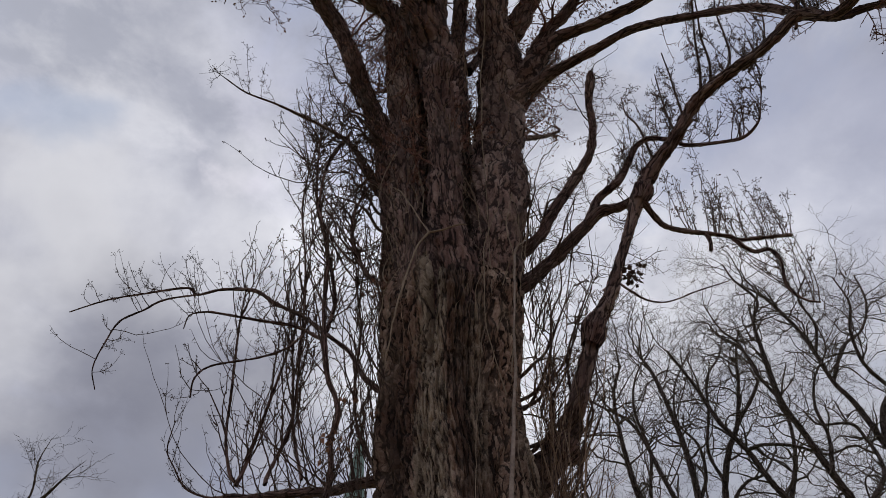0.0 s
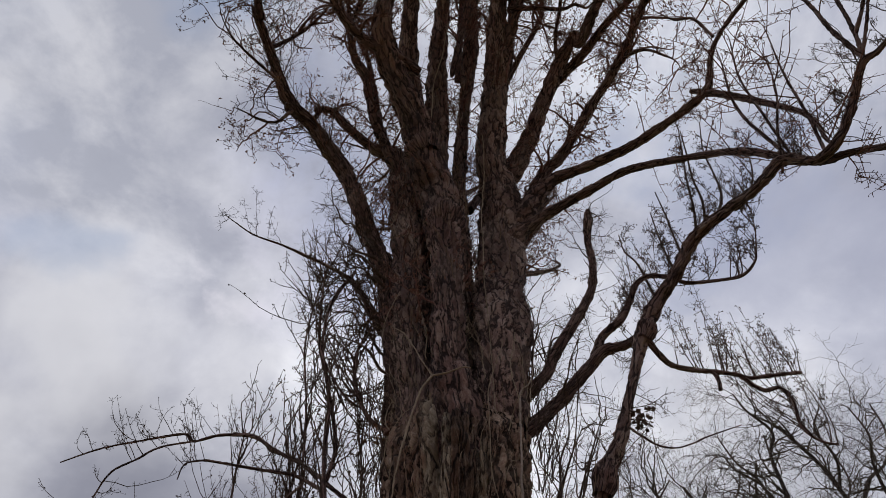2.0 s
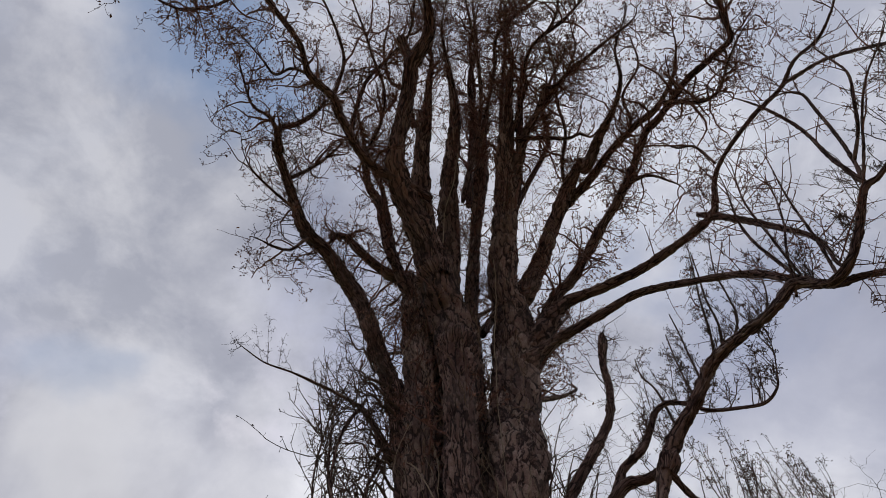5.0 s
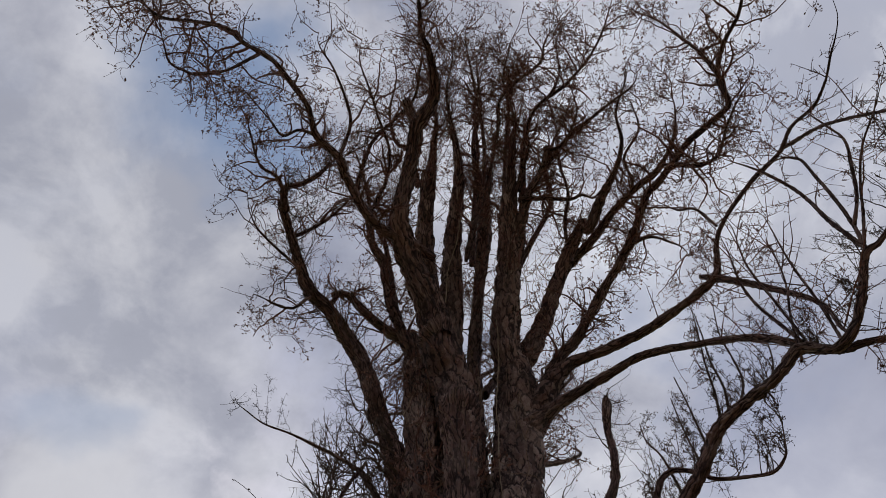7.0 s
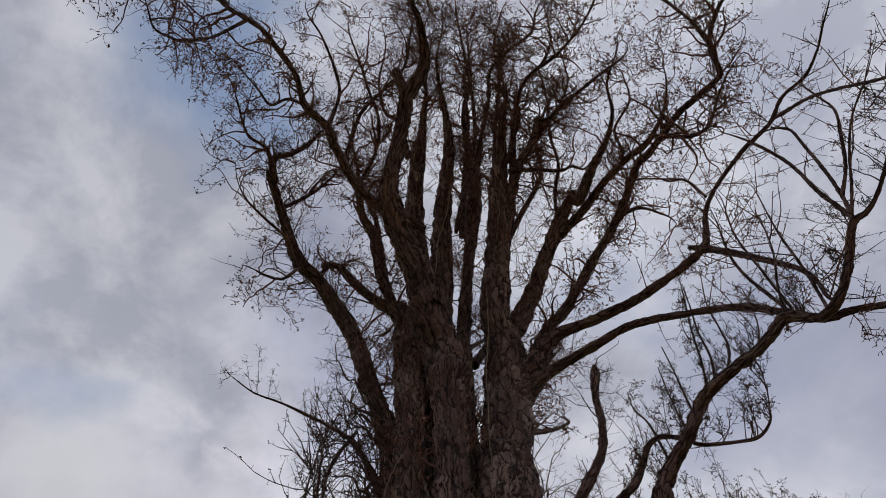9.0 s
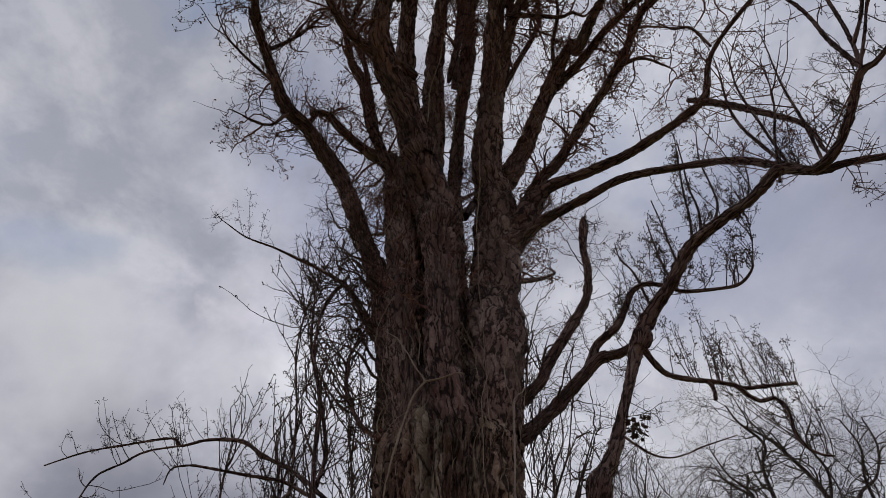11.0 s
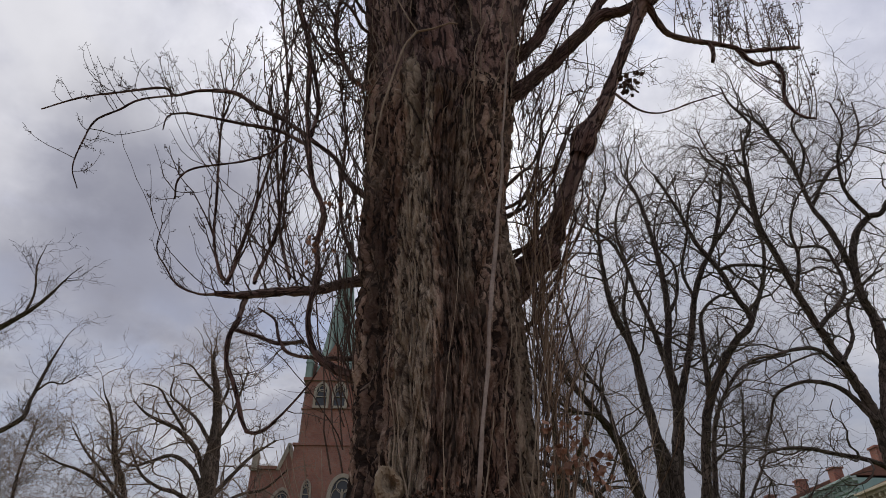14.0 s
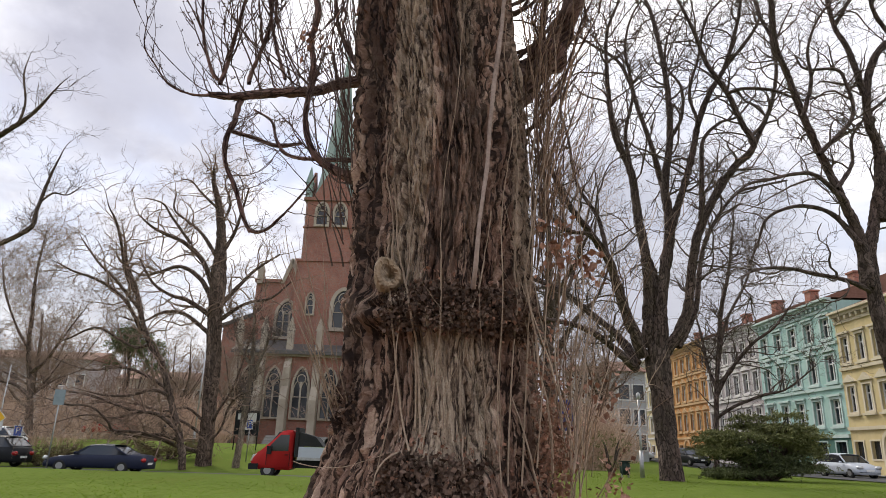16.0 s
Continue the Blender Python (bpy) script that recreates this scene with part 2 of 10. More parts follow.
POLE = speckled("pole_bark", (0.20, 0.150, 0.122), (0.40, 0.315, 0.262), 30.0, spread=0.0)
TWIG_CROWN = speckled("crown_twig", (0.125, 0.056, 0.044), (0.32, 0.160, 0.125), 60.0, spread=0.5)
DRY = speckled("dry_leaf", (0.18, 0.080, 0.052), (0.50, 0.275, 0.178), 40.0, 0.7, 0.3, 0.5, 0.004, 0.45)
TWIG_WARM = speckled("warm_shoot_bark", (0.17, 0.105, 0.066), (0.36, 0.24, 0.158), 50.0, spread=0.5)
CUT = speckled("weathered_cut_wood", (0.21, 0.150, 0.098), (0.43, 0.33, 0.225), 25.0, strength=0.8, distance=0.01)


# ---- mesh helpers ----
def empty(name, at=(0, 0, 0)):
    ob = new(name)
    ob.empty_display_size = 0.2
    ob.location = at
    return ob


def mesh_of(name, verts, faces, mat, uvs=None, smooth=False):
    """A mesh from arrays: verts (n, 3) and faces (m, 3 or 4); uvs per vertex."""
    verts, faces = np.asarray(verts, np.float32), np.asarray(faces, np.int32)
    me = bpy.data.meshes.new(name)
    k = faces.shape[1]
    me.vertices.add(len(verts))
    me.vertices.foreach_set("co", verts.ravel())
    me.loops.add(faces.size)
    me.loops.foreach_set("vertex_index", faces.ravel())
    me.polygons.add(len(faces))
    me.polygons.foreach_set("loop_start", np.arange(0, faces.size, k, dtype=np.int32))
    me.polygons.foreach_set("loop_total", np.full(len(faces), k, np.int32))
    if uvs is not None:
        me.uv_layers.new(name="UVMap").data.foreach_set("uv", np.asarray(uvs, np.float32)[faces.ravel()].ravel())
    me.update(calc_edges=True)
    me.polygons.foreach_set("use_smooth", np.full(len(faces), smooth))
    me.materials.append(mat)
    return me


def under(ob, parent, label=""):
    ob.parent = parent
    if parent is not None:
        ob.matrix_parent_inverse = Matrix.Translation(parent.matrix_basis.translation).inverted() if parent.parent is None else Matrix()
    return tagged(ob, label)


def piece(name, verts, faces, mat, parent, label="", uvs=None, smooth=False):
    return under(new(name, mesh_of(name, verts, faces, mat, uvs, smooth)), parent, label)


def part(name, bm, mat, parent, label="", smooth=False):
    """Links a bmesh as one mesh object under a thing."""
    me = bpy.data.meshes.new(name)
    bm.to_mesh(me)
    bm.free()
    for p in me.polygons:
        p.use_smooth = smooth
    me.materials.append(mat)
    return under(new(name, me), parent, label)


def hash3(i, j, k):
    h = (i * 374761393 + j * 668265263 + k * 2147483647 + 974711) & 0xFFFFFFFF
    h = ((h ^ (h >> 13)) * 1274126177) & 0xFFFFFFFF
    return ((h ^ (h >> 16)) & 0xFFFF) / 65535.0


def vnoise(p):
    """Smooth value noise from 0 to 1 at the places p (n, 3)."""
    p = np.asarray(p, float)
    f = np.floor(p)
    i = f.astype(np.int64)
    u = p - f
    u = u * u * (3 - 2 * u)
    out = 0
    for dx in (0, 1):
        for dy in (0, 1):
            for dz in (0, 1):
                w = (u[:, 0] if dx else 1 - u[:, 0]) * (u[:, 1] if dy else 1 - u[:, 1]) * (u[:, 2] if dz else 1 - u[:, 2])
                out = out + w * hash3(i[:, 0] + dx, i[:, 1] + dy, i[:, 2] + dz)
    return out


def glide(points, step):
    """A smooth line through points (n, 4: place and radius), about step apart. step may depend on the radius."""
    p = np.array(points, float)
    ext = np.vstack([2 * p[0] - p[1], p, 2 * p[-1] - p[-2]])
    out = []
    for a in range(len(p) - 1):
        p0, p1, p2, p3 = ext[a:a + 4]
        n = max(2, int(np.linalg.norm(p2[:3] - p1[:3]) / step(0.5 * (p1[3] + p2[3]))))
        t = np.linspace(0, 1, n, endpoint=False)[:, None]
        out.append(0.5 * (2 * p1 + (p2 - p0) * t + (2 * p0 - 5 * p1 + 4 * p2 - p3) * t ** 2 + (3 * p1 - p0 - 3 * p2 + p3) * t ** 3))
    out.append(p[-1:])
    q = np.vstack(out)
    q[:, 3] = np.maximum(q[:, 3], 0.002)
    return q


def frames_along(q):
    """Tangent and two cross directions along a line, without twist; the second cross direction starts away from the viewer's side."""
    t = np.gradient(q[:, :3], axis=0)
    t /= np.linalg.norm(t, axis=1)[:, None] + 1e-9
    ref = np.array((0.0, 1.0, 0.0)) if abs(t[0, 1]) < 0.9 else np.array((1.0, 0, 0))
    b = np.empty_like(t)
    for k in range(len(t)):
        ref = ref - t[k] * ref.dot(t[k])
        ref /= np.linalg.norm(ref) + 1e-9
        b[k] = ref
    return t, b, np.cross(t, b)


def tube(q, sides, wobble=None, crowd=0.0):
    """Verts, faces and UVs of a tube along q; the seam lies on the far side."""
    t, b, c = frames_along(q)
    th = np.linspace(0, 2 * np.pi, sides + 1)
    th = th + crowd * np.sin(th)   # crowd: finer towards the viewer's side
    s = np.r_[0, np.cumsum(np.linalg.norm(np.diff(q[:, :3], axis=0), axis=1))]
    r = np.repeat(q[:, 3:4], sides + 1, 1)
    d = b[:, None] * np.cos(th)[None, :, None] + c[:, None] * np.sin(th)[None, :, None]
    if wobble is not None:
        r = r + wobble(q, s, th, d, r)
        r[:, -1] = r[:, 0]
    v = (q[:, None, :3] + d * r[..., None]).reshape(-1, 3)
    mean_r = np.maximum(q[:, 3].mean(), 0.01)
    uv = np.stack([np.broadcast_to(th * mean_r, (len(q), sides + 1)), np.broadcast_to(s[:, None], (len(q), sides + 1))], -1).reshape(-1, 2)
    k, m = np.meshgrid(np.arange(len(q) - 1), np.arange(sides), indexing="ij")
    i = (k * (sides + 1) + m).ravel()
    f = np.stack([i, i + 1, i + sides + 2, i + sides + 1], 1)
    return v, f, uv


def cap_end(v, f, uv, sides):
    """Closes the tube's far end with a fan of quads."""
    n = len(v) - (sides + 1)
    v = np.vstack([v, v[n:n + sides].mean(0)])
    uv = np.vstack([uv, uv[-1]])
    m = np.arange(0, sides - 1, 2)
    f = np.vstack([f, np.stack([n + m, n + m + 1, n + m + 2, np.full(len(m), len(v) - 1)], 1)])
    return v, f, uv


def bark_relief(freq, stretch, depth, lumps):
    """Furrows and cracked plates along the limb, and lumps at the scale of its thickness."""
    def wobble(q, s, th, d, r):
        surface = (d * r[..., None]).reshape(-1, 3)
        along = np.repeat(s, len(th))
        size = np.repeat(q[:, 3], len(th))
        deep = np.minimum(depth, 0.11 * size)
        p = np.stack([surface[:, 0], surface[:, 1] + surface[:, 2] * 0.6, along / stretch], 1)
        p = p + 0.5 / freq * (np.stack([vnoise(surface * 4 + a) for a in (3.1, 7.7, 1.9)], 1) - 0.5) + q[0, 0] * 1.7
        n1 = 1 - np.abs(2 * vnoise(p * freq) - 1)
        n2 = 1 - np.abs(2 * vnoise(p * freq * 2.3 + 11) - 1)
        out = deep * (1.2 * n1 + 0.6 * n2 - 1.2)
        if depth > 0.015:
            bent = 0.06 * (vnoise(surface * 5 + along[:, None] * 0.9) - 0.5)
            around = (q[:, 3].mean() * th)[None].repeat(len(q), 0).ravel() + bent + 0.03 * (vnoise(surface * 16 + along[:, None] * 5) - 0.5)
            edge, lift, _ = cells(around / 0.065, (along + 2.0 * bent) / 0.40, 5)
            u = np.clip(edge / 0.34, 0, 1)
            out = 0.6 * out + deep * (u * u * (3 - 2 * u) * (1.0 + 1.1 * lift) - 1.35)
        if lumps:
            w = np.stack([surface[:, 0], surface[:, 1] + 0.5 * surface[:, 2], along * 0.65], 1)
            out = out + lumps * size * (vnoise(w / np.maximum(size, 0.02)[:, None] * 0.9 + q[0, 1] * 3.1) + 0.5 * vnoise(w / np.maximum(size, 0.02)[:, None] * 2.3) - 0.85)
        return out.reshape(r.shape)
    return wobble


def cells(u, w, seed):
    """Uneven plates over the plane (u, w): the distance to the nearest crack, a random number for each plate, and the place along it from its middle."""
    iu, iw = np.floor(u).astype(np.int64), np.floor(w).astype(np.int64)
    best, second = np.full(len(u), 9.0), np.full(len(u), 9.0)
    num, along = np.zeros(len(u)), np.zeros(len(u))
    for du in (-1, 0, 1):
        for dw in (-1, 0, 1):
            i, j = iu + du, iw + dw
            x, y = u - i - hash3(i, j, seed), w - j - hash3(i, j, seed + 71)
            d = np.sqrt(x * x + y * y)
            near = d < best
            second = np.where(near, best, np.minimum(second, d))
            num, along = np.where(near, hash3(i, j, seed + 133), num), np.where(near, y, along)
            best = np.where(near, d, best)
    return second - best, num, along


LINES = {}   # every limb's line, for the twigs to grow from


def limb(tree, name, points, mat=None, label="", key="", detail=1.0):
    """One limb of a tree: points of place and radius, as a knotty tube."""
    q = glide(points, lambda r: max(0.03, 0.28 * r) / detail)
    thick = max(p[3] for p in points)
    if 0.03 < thick < 0.24 and name != "trunk" and mat in (None, BARK_STEM, BARK_FORK):
        # knuckles where old side branches broke off
        rng = np.random.default_rng(int(abs(points[0][0] * 1000 + points[-1][2] * 777)) % 99991)
        s_ = np.r_[0, np.cumsum(np.linalg.norm(np.diff(q[:, :3], axis=0), axis=1))]
        swell = np.zeros(len(q))
        for _ in range(int(s_[-1] * 2.0)):
            at_ = rng.uniform(0.05, 1.0) * s_[-1]
            r_ = float(np.interp(at_, s_, q[:, 3]))
            swell = np.maximum(swell, rng.uniform(0.05, 0.24) * np.exp(-((s_ - at_) / (r_ * rng.uniform(0.35, 0.9))) ** 2))
        q[:, 3] *= 1 + swell
    if thick > 0.06:
        sides = int(min(110, max(12, thick * 260 * detail)))
        relief = bark_relief(13.0, 2.6, min(0.034, 0.13 * thick), 0.26)
    else:
        sides, relief = (8 if thick > 0.02 else 6), bark_relief(20.0, 2.0, 0.0, 0.5)
    sides += sides % 2
    v, f, uv = tube(q, sides, relief)
    v, f, uv = cap_end(v, f, uv, sides)
    LINES.setdefault(key or name, []).append(q)
    return piece(name, v, f, mat or BARK_LIMB, tree, label, uv, True)


# ---- twigs: many at once ----
def grow(rng, start, way, length, r0, steps=7, bend=0.25, up=0.0, side=0.0):
    """Lines (n, steps + 1, 3) and radii of shoots that set out from start along way."""
    n = len(start)
    pts = np.empty((n, steps + 1, 3))
    pts[:, 0] = start
    d = way / (np.linalg.norm(way, axis=1)[:, None] + 1e-9)
    for k in range(steps):
        d = d + rng.normal(0, bend, (n, 3)) + np.array((0, 0, 1.0)) * up
        d /= np.linalg.norm(d, axis=1)[:, None] + 1e-9
        pts[:, k + 1] = pts[:, k] + d * (length / steps)[:, None]
    taper = np.linspace(1, 0.35, steps + 1)
    return pts, r0[:, None] * taper[None]


def sprout(rng, lines, count, where=(0.0, 1.0), pick=None):
    """count random places on the lines (each (k, 3+)), with the local way and radius."""
    weights = np.array([np.linalg.norm(np.diff(q[:, :3], axis=0), axis=1).sum() for q in lines])
    which = rng.choice(len(lines), count, p=weights / weights.sum())
    at, way, rad = np.empty((count, 3)), np.empty((count, 3)), np.empty(count)
    for k, w in enumerate(which):
        q = lines[w]
        u = (where[0] + (where[1] - where[0]) * rng.random()) * (len(q) - 1.001)
        i = int(u)
        at[k] = q[i, :3] + (q[i + 1, :3] - q[i, :3]) * (u - i)
        way[k] = q[i + 1, :3] - q[i, :3]
        rad[k] = q[i, 3]
    way /= np.linalg.norm(way, axis=1)[:, None] + 1e-9
    return at, way, rad


def sideways(rng, way, spread):
    """Ways that leave the given ones at an angle; spread 1 is square to them."""
    r = rng.normal(0, 1, way.shape)
    r -= way * (r * way).sum(1)[:, None]
    r /= np.linalg.norm(r, axis=1)[:, None] + 1e-9
    return way * (1 - spread) + r * spread


def shoots_on(rng, pts, per, lo=0.15):
    """Places, ways and order of side shoots on shoots pts (n, k, 3)."""
    n, k, _ = pts.shape
    m = int(n * per)
    w = rng.integers(0, n, m)
    u = (lo + (1 - lo) * rng.random(m)) * (k - 1.001)
    i = u.astype(int)
    a, b = pts[w, i], pts[w, i + 1]
    way = b - a
    return a + way * (u - i)[:, None], way / (np.linalg.norm(way, axis=1)[:, None] + 1e-9), w


def strands(pts, radii, sides=3):
    """Verts and faces of thin tubes along many lines at once."""
    n, k, _ = pts.shape
    t = np.gradient(pts, axis=1)
    t /= np.linalg.norm(t, axis=2)[..., None] + 1e-9
    ref = np.where(np.abs(t[..., 2:3]) < 0.9, np.array((0, 0, 1.0)), np.array((1.0, 0, 0)))
    b = np.cross(t, ref)
    b /= np.linalg.norm(b, axis=2)[..., None] + 1e-9
    c = np.cross(t, b)
    th = np.arange(sides) * 2 * np.pi / sides
    v = pts[:, :, None] + radii[:, :, None, None] * (b[:, :, None] * np.cos(th)[None, None, :, None] + c[:, :, None] * np.sin(th)[None, None, :, None])
    base = (np.arange(n)[:, None, None] * k + np.arange(k - 1)[None, :, None]) * sides
    m = np.arange(sides)[None, None]
    i, j = base + m, base + (m + 1) % sides
    f = np.stack([i, j, j + sides, i + sides], -1).reshape(-1, 4)
    return v.reshape(-1, 3), f


def blades(rng, at, size, flat_=0.35):
    """Small curled scraps (a bent rhombus each) at the places, turned at random: buds, catkins or dry leaves."""
    n = len(at)
    x = rng.normal(0, 1, (n, 3))
    x /= np.linalg.norm(x, axis=1)[:, None]
    y = np.cross(x, rng.normal(0, 1, (n, 3)))
    y /= np.linalg.norm(y, axis=1)[:, None]
    z = np.cross(x, y)
    s = size[:, None]
    lift = rng.uniform(0.1, 0.5, n)[:, None]
    v = np.stack([at, at + s * (0.5 * x + flat_ * y + lift * 0.4 * z), at + s * (x + lift * z * 0.2), at + s * (0.5 * x - flat_ * y + lift * 0.4 * z), at + s * 0.5 * x], 1)
    i = np.arange(n)[:, None] * 5
    f = np.concatenate([i + np.array((0, 1, 2, 4)), i + np.array((0, 4, 2, 3))])
    return v.reshape(-1, 3), f


def ramify(seed, tree, keys, thin, start, levels, mat, name="twig_growth", lift=0.2, tuft=None):
    """Crooked branches on the limbs named, branches on those, and so on.
    levels: rows of (how many for each of the last level, least and most length, most radius, share of the parent's radius, steps, bend, up, spread); the first row's count is the whole number.
    tuft: material, number for each last twig, least and most size of the scraps at the twigs' ends."""
    rng = np.random.default_rng(seed)
    lines = []
    for key in keys:
        for q_ in LINES[key]:
            keep = np.where(q_[:, 3] < thin)[0]
            if len(keep) > 3:
                lines.append(q_[max(keep[0], int(start * len(q_))):])
    bits, pts, rad, ends = [], None, None, []
    for order, (many, lo, hi, most, share, steps, bend, up, spread) in enumerate(levels):
        if pts is None:
            at, way, r_ = sprout(rng, lines, int(many))
            tips = np.array([q_[-2, :3] for q_ in lines])
            go = np.array([q_[-2, :3] - q_[-4, :3] for q_ in lines])
            at, way, r_ = np.vstack([at, tips]), np.vstack([way, go / (np.linalg.norm(go, axis=1)[:, None] + 1e-9)]), np.r_[r_, [max(q_[-3, 3], 0.02) for q_ in lines]]
        else:
            n_, k_, _ = pts.shape
            m_ = int(n_ * many)
            w_ = rng.integers(0, n_, m_)
            u_ = (0.12 + 0.88 * rng.random(m_) ** 0.8) * (k_ - 1.001)
            i_ = u_.astype(int)
            way = pts[w_, i_ + 1] - pts[w_, i_]
            at, r_ = pts[w_, i_] + way * (u_ - i_)[:, None], rad[w_, i_]
            way = way / (np.linalg.norm(way, axis=1)[:, None] + 1e-9)
        ways = sideways(rng, way, spread)
        ways[:, 2] += lift
        pts, rad = grow(rng, at, ways, rng.uniform(lo, hi, len(at)), np.minimum(most, np.maximum(r_ * share, most * 0.45)) * rng.uniform(0.75, 1.0, len(at)), steps, bend, up)
        bits.append(strands(pts, rad, 4 if order == 0 else 3))
        ends.append(pts[:, -1])
    v_, f_ = joined(*bits)
    tagged(piece(name, v_, f_, mat, tree), kind="stuff")
    if tuft:
        mat_, many, lo, hi, label_ = tuft
        a_, _, _ = shoots_on(rng, pts, many, 0.3)
        a_ = np.vstack([a_, *ends[1:]])
        v_, f_ = blades(rng, a_, rng.uniform(lo, hi, len(a_)), 0.28)
        tagged(piece("tuft_growth", v_, f_, mat_, tree, label_), kind="stuff")


def joined(*pieces_):
    vs, fs, o = [], [], 0
    for v, f in pieces_:
        vs.append(v)
        fs.append(f + o)
        o += len(v)
    return np.vstack(vs), np.vstack(fs)


# ---- the old poplar ----
poplar = tagged(empty("poplar_tree", (0, 6, 0)), "huge old leafless poplar with furrowed brown bark and forked stems", "tree")


def trunk_relief(q, s, th, d, r):
    """The bole: flutes, the dark cleft below the fork, the burls round the foot, then furrowed bark."""
    surf = (d * r[..., None]).reshape(-1, 3)
    z = np.repeat(q[:, 2], len(th))
    x = surf[:, 0] + np.repeat(q[:, 0], len(th))
    front = np.clip(-surf[:, 1] / (np.abs(r).ravel() + 1e-6), -1, 1)
    ang = np.arctan2(surf[:, 0], -surf[:, 1])
    out = 0.035 * np.cos(5 * ang + 0.25 * z) + 0.02 * np.cos(9 * ang - 0.4 * z + 1)
    out += 0.16 * np.clip(1.2 - z, 0, 1.2) * np.cos(6 * ang + 0.7)
    out += 0.10 * np.exp(-((ang + 0.17) / 0.16) ** 2) * np.clip((7.8 - z) / 2, 0, 1) * np.clip((z - 3) / 1, 0, 1)
    solid_ = np.stack([surf[:, 0], surf[:, 1], z], 1)
    lump = vnoise(solid_ * 9) + 0.6 * vnoise(solid_ * 21) - 0.6
    ring = np.exp(-((z - 2.52 + 0.06 * np.cos(ang * 2)) / 0.17) ** 2) * np.clip(1.3 * front, 0, 1)
    out += ring * (0.10 + 0.15 * lump)
    foot = np.exp(-((z - 1.20) / 0.24) ** 2 - ((ang + 0.02) / 0.42) ** 2)
    out += foot * (0.18 + 0.15 * lump)
    knob = np.exp(-((z - 1.80) / 0.16) ** 2 - ((ang + 1.1) / 0.25) ** 2)
    out += knob * (0.06 + 0.10 * lump)
    swell = np.exp(-((z - 6.6) / 0.25) ** 2 - ((ang - 0.05) / 0.2) ** 2) + np.exp(-((z - 7.9) / 0.3) ** 2 - ((ang - 0.12) / 0.25) ** 2)
    out += swell * (0.04 + 0.10 * lump)
    # above the fork the bole sinks back and leaves the stems standing out
    out -= 0.62 * np.clip((z - 6.9) / 1.3, 0, 1) * np.clip(front, 0, 1) ** 0.7
    out -= 0.26 * np.exp(-((ang + 0.26 - 0.02 * (z - 6)) / 0.065) ** 2) * np.clip((z - 5.6) / 0.8, 0, 1) * np.clip((8.6 - z) / 0.6, 0, 1)
    arc = ang * 0.76 + 0.16 * (vnoise(solid_ * (1.3, 1.3, 0.8) + 5) - 0.5) + 0.045 * (vnoise(solid_ * (6, 6, 2.2) + 9) - 0.5) + 0.018 * (vnoise(solid_ * (17, 17, 12) + 2) - 0.5)
    rise = z + 0.20 * (vnoise(solid_ * (5, 5, 1.5) + 1) - 0.5) + 0.05 * (vnoise(solid_ * (19, 19, 9) + 3) - 0.5)

    def plates(wide_, tall_, seed, crack):
        """Bark plates: how far inside its plate each place lies, the plate's own lift, and the place along the plate."""
        edge, lift, along = cells(arc / wide_, rise / tall_, seed)
        u = np.clip(edge / crack, 0, 1)
        return u * u * (3 - 2 * u), lift, along

    bare = np.exp(-((ang - 0.08) / 0.20) ** 2) * np.clip((2.40 - z) / 0.12, 0, 1) * np.clip((z - 1.45) / 0.15, 0, 1)
    p0, l0, a0 = plates(0.17, 1.30, 21, 0.22)
    p1, l1, a1 = plates(0.085, 0.62, 3, 0.30)
    p2, l2, a2 = plates(0.048, 0.15, 8, 0.28)
    p3, l3, a3 = plates(0.024, 0.055, 15, 0.3)
    rough = p0 * (0.018 + 0.034 * l0) + p1 * (0.030 + 0.036 * l1 + 0.014 * a1) + p2 * (0.010 + 0.018 * l2 - 0.014 * a2) + p3 * (0.003 + 0.006 * l3) + 0.008 * vnoise(solid_ * (60, 60, 34)) + 0.022 * vnoise(solid_ * (11, 11, 6))
    out += (1 - 0.6 * bare) * (rough - 0.092)
    out -= 0.03 * bare
    return out.reshape(r.shape)


TRUNK = [(0.03, 6.0, -0.3, 1.40), (0.02, 6.0, 0.25, 1.22), (0.0, 6.0, 0.7, 1.05), (0.0, 6.0, 1.15, 0.90), (0.02, 6.0, 1.76, 0.775), (0.0, 6.0, 2.3, 0.745), (0.0, 6.0, 3.43, 0.745),
         (-0.05, 6.0, 4.57, 0.74), (-0.12, 6.0, 5.24, 0.72), (-0.13, 6.0, 5.84, 0.73), (-0.12, 5.95, 6.47, 0.79), (-0.09, 5.95, 7.4, 0.86), (-0.06, 5.95, 8.4, 0.92), (-0.04, 6.0, 9.2, 0.86), (-0.04, 6.05, 9.75, 0.6), (-0.04, 6.1, 9.95, 0.3)]
q = glide(TRUNK, lambda r: 0.022)
v, f, uv = tube(q, 440, trunk_relief, 0.55)
BOLE = v
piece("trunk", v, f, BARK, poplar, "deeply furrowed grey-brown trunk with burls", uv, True)

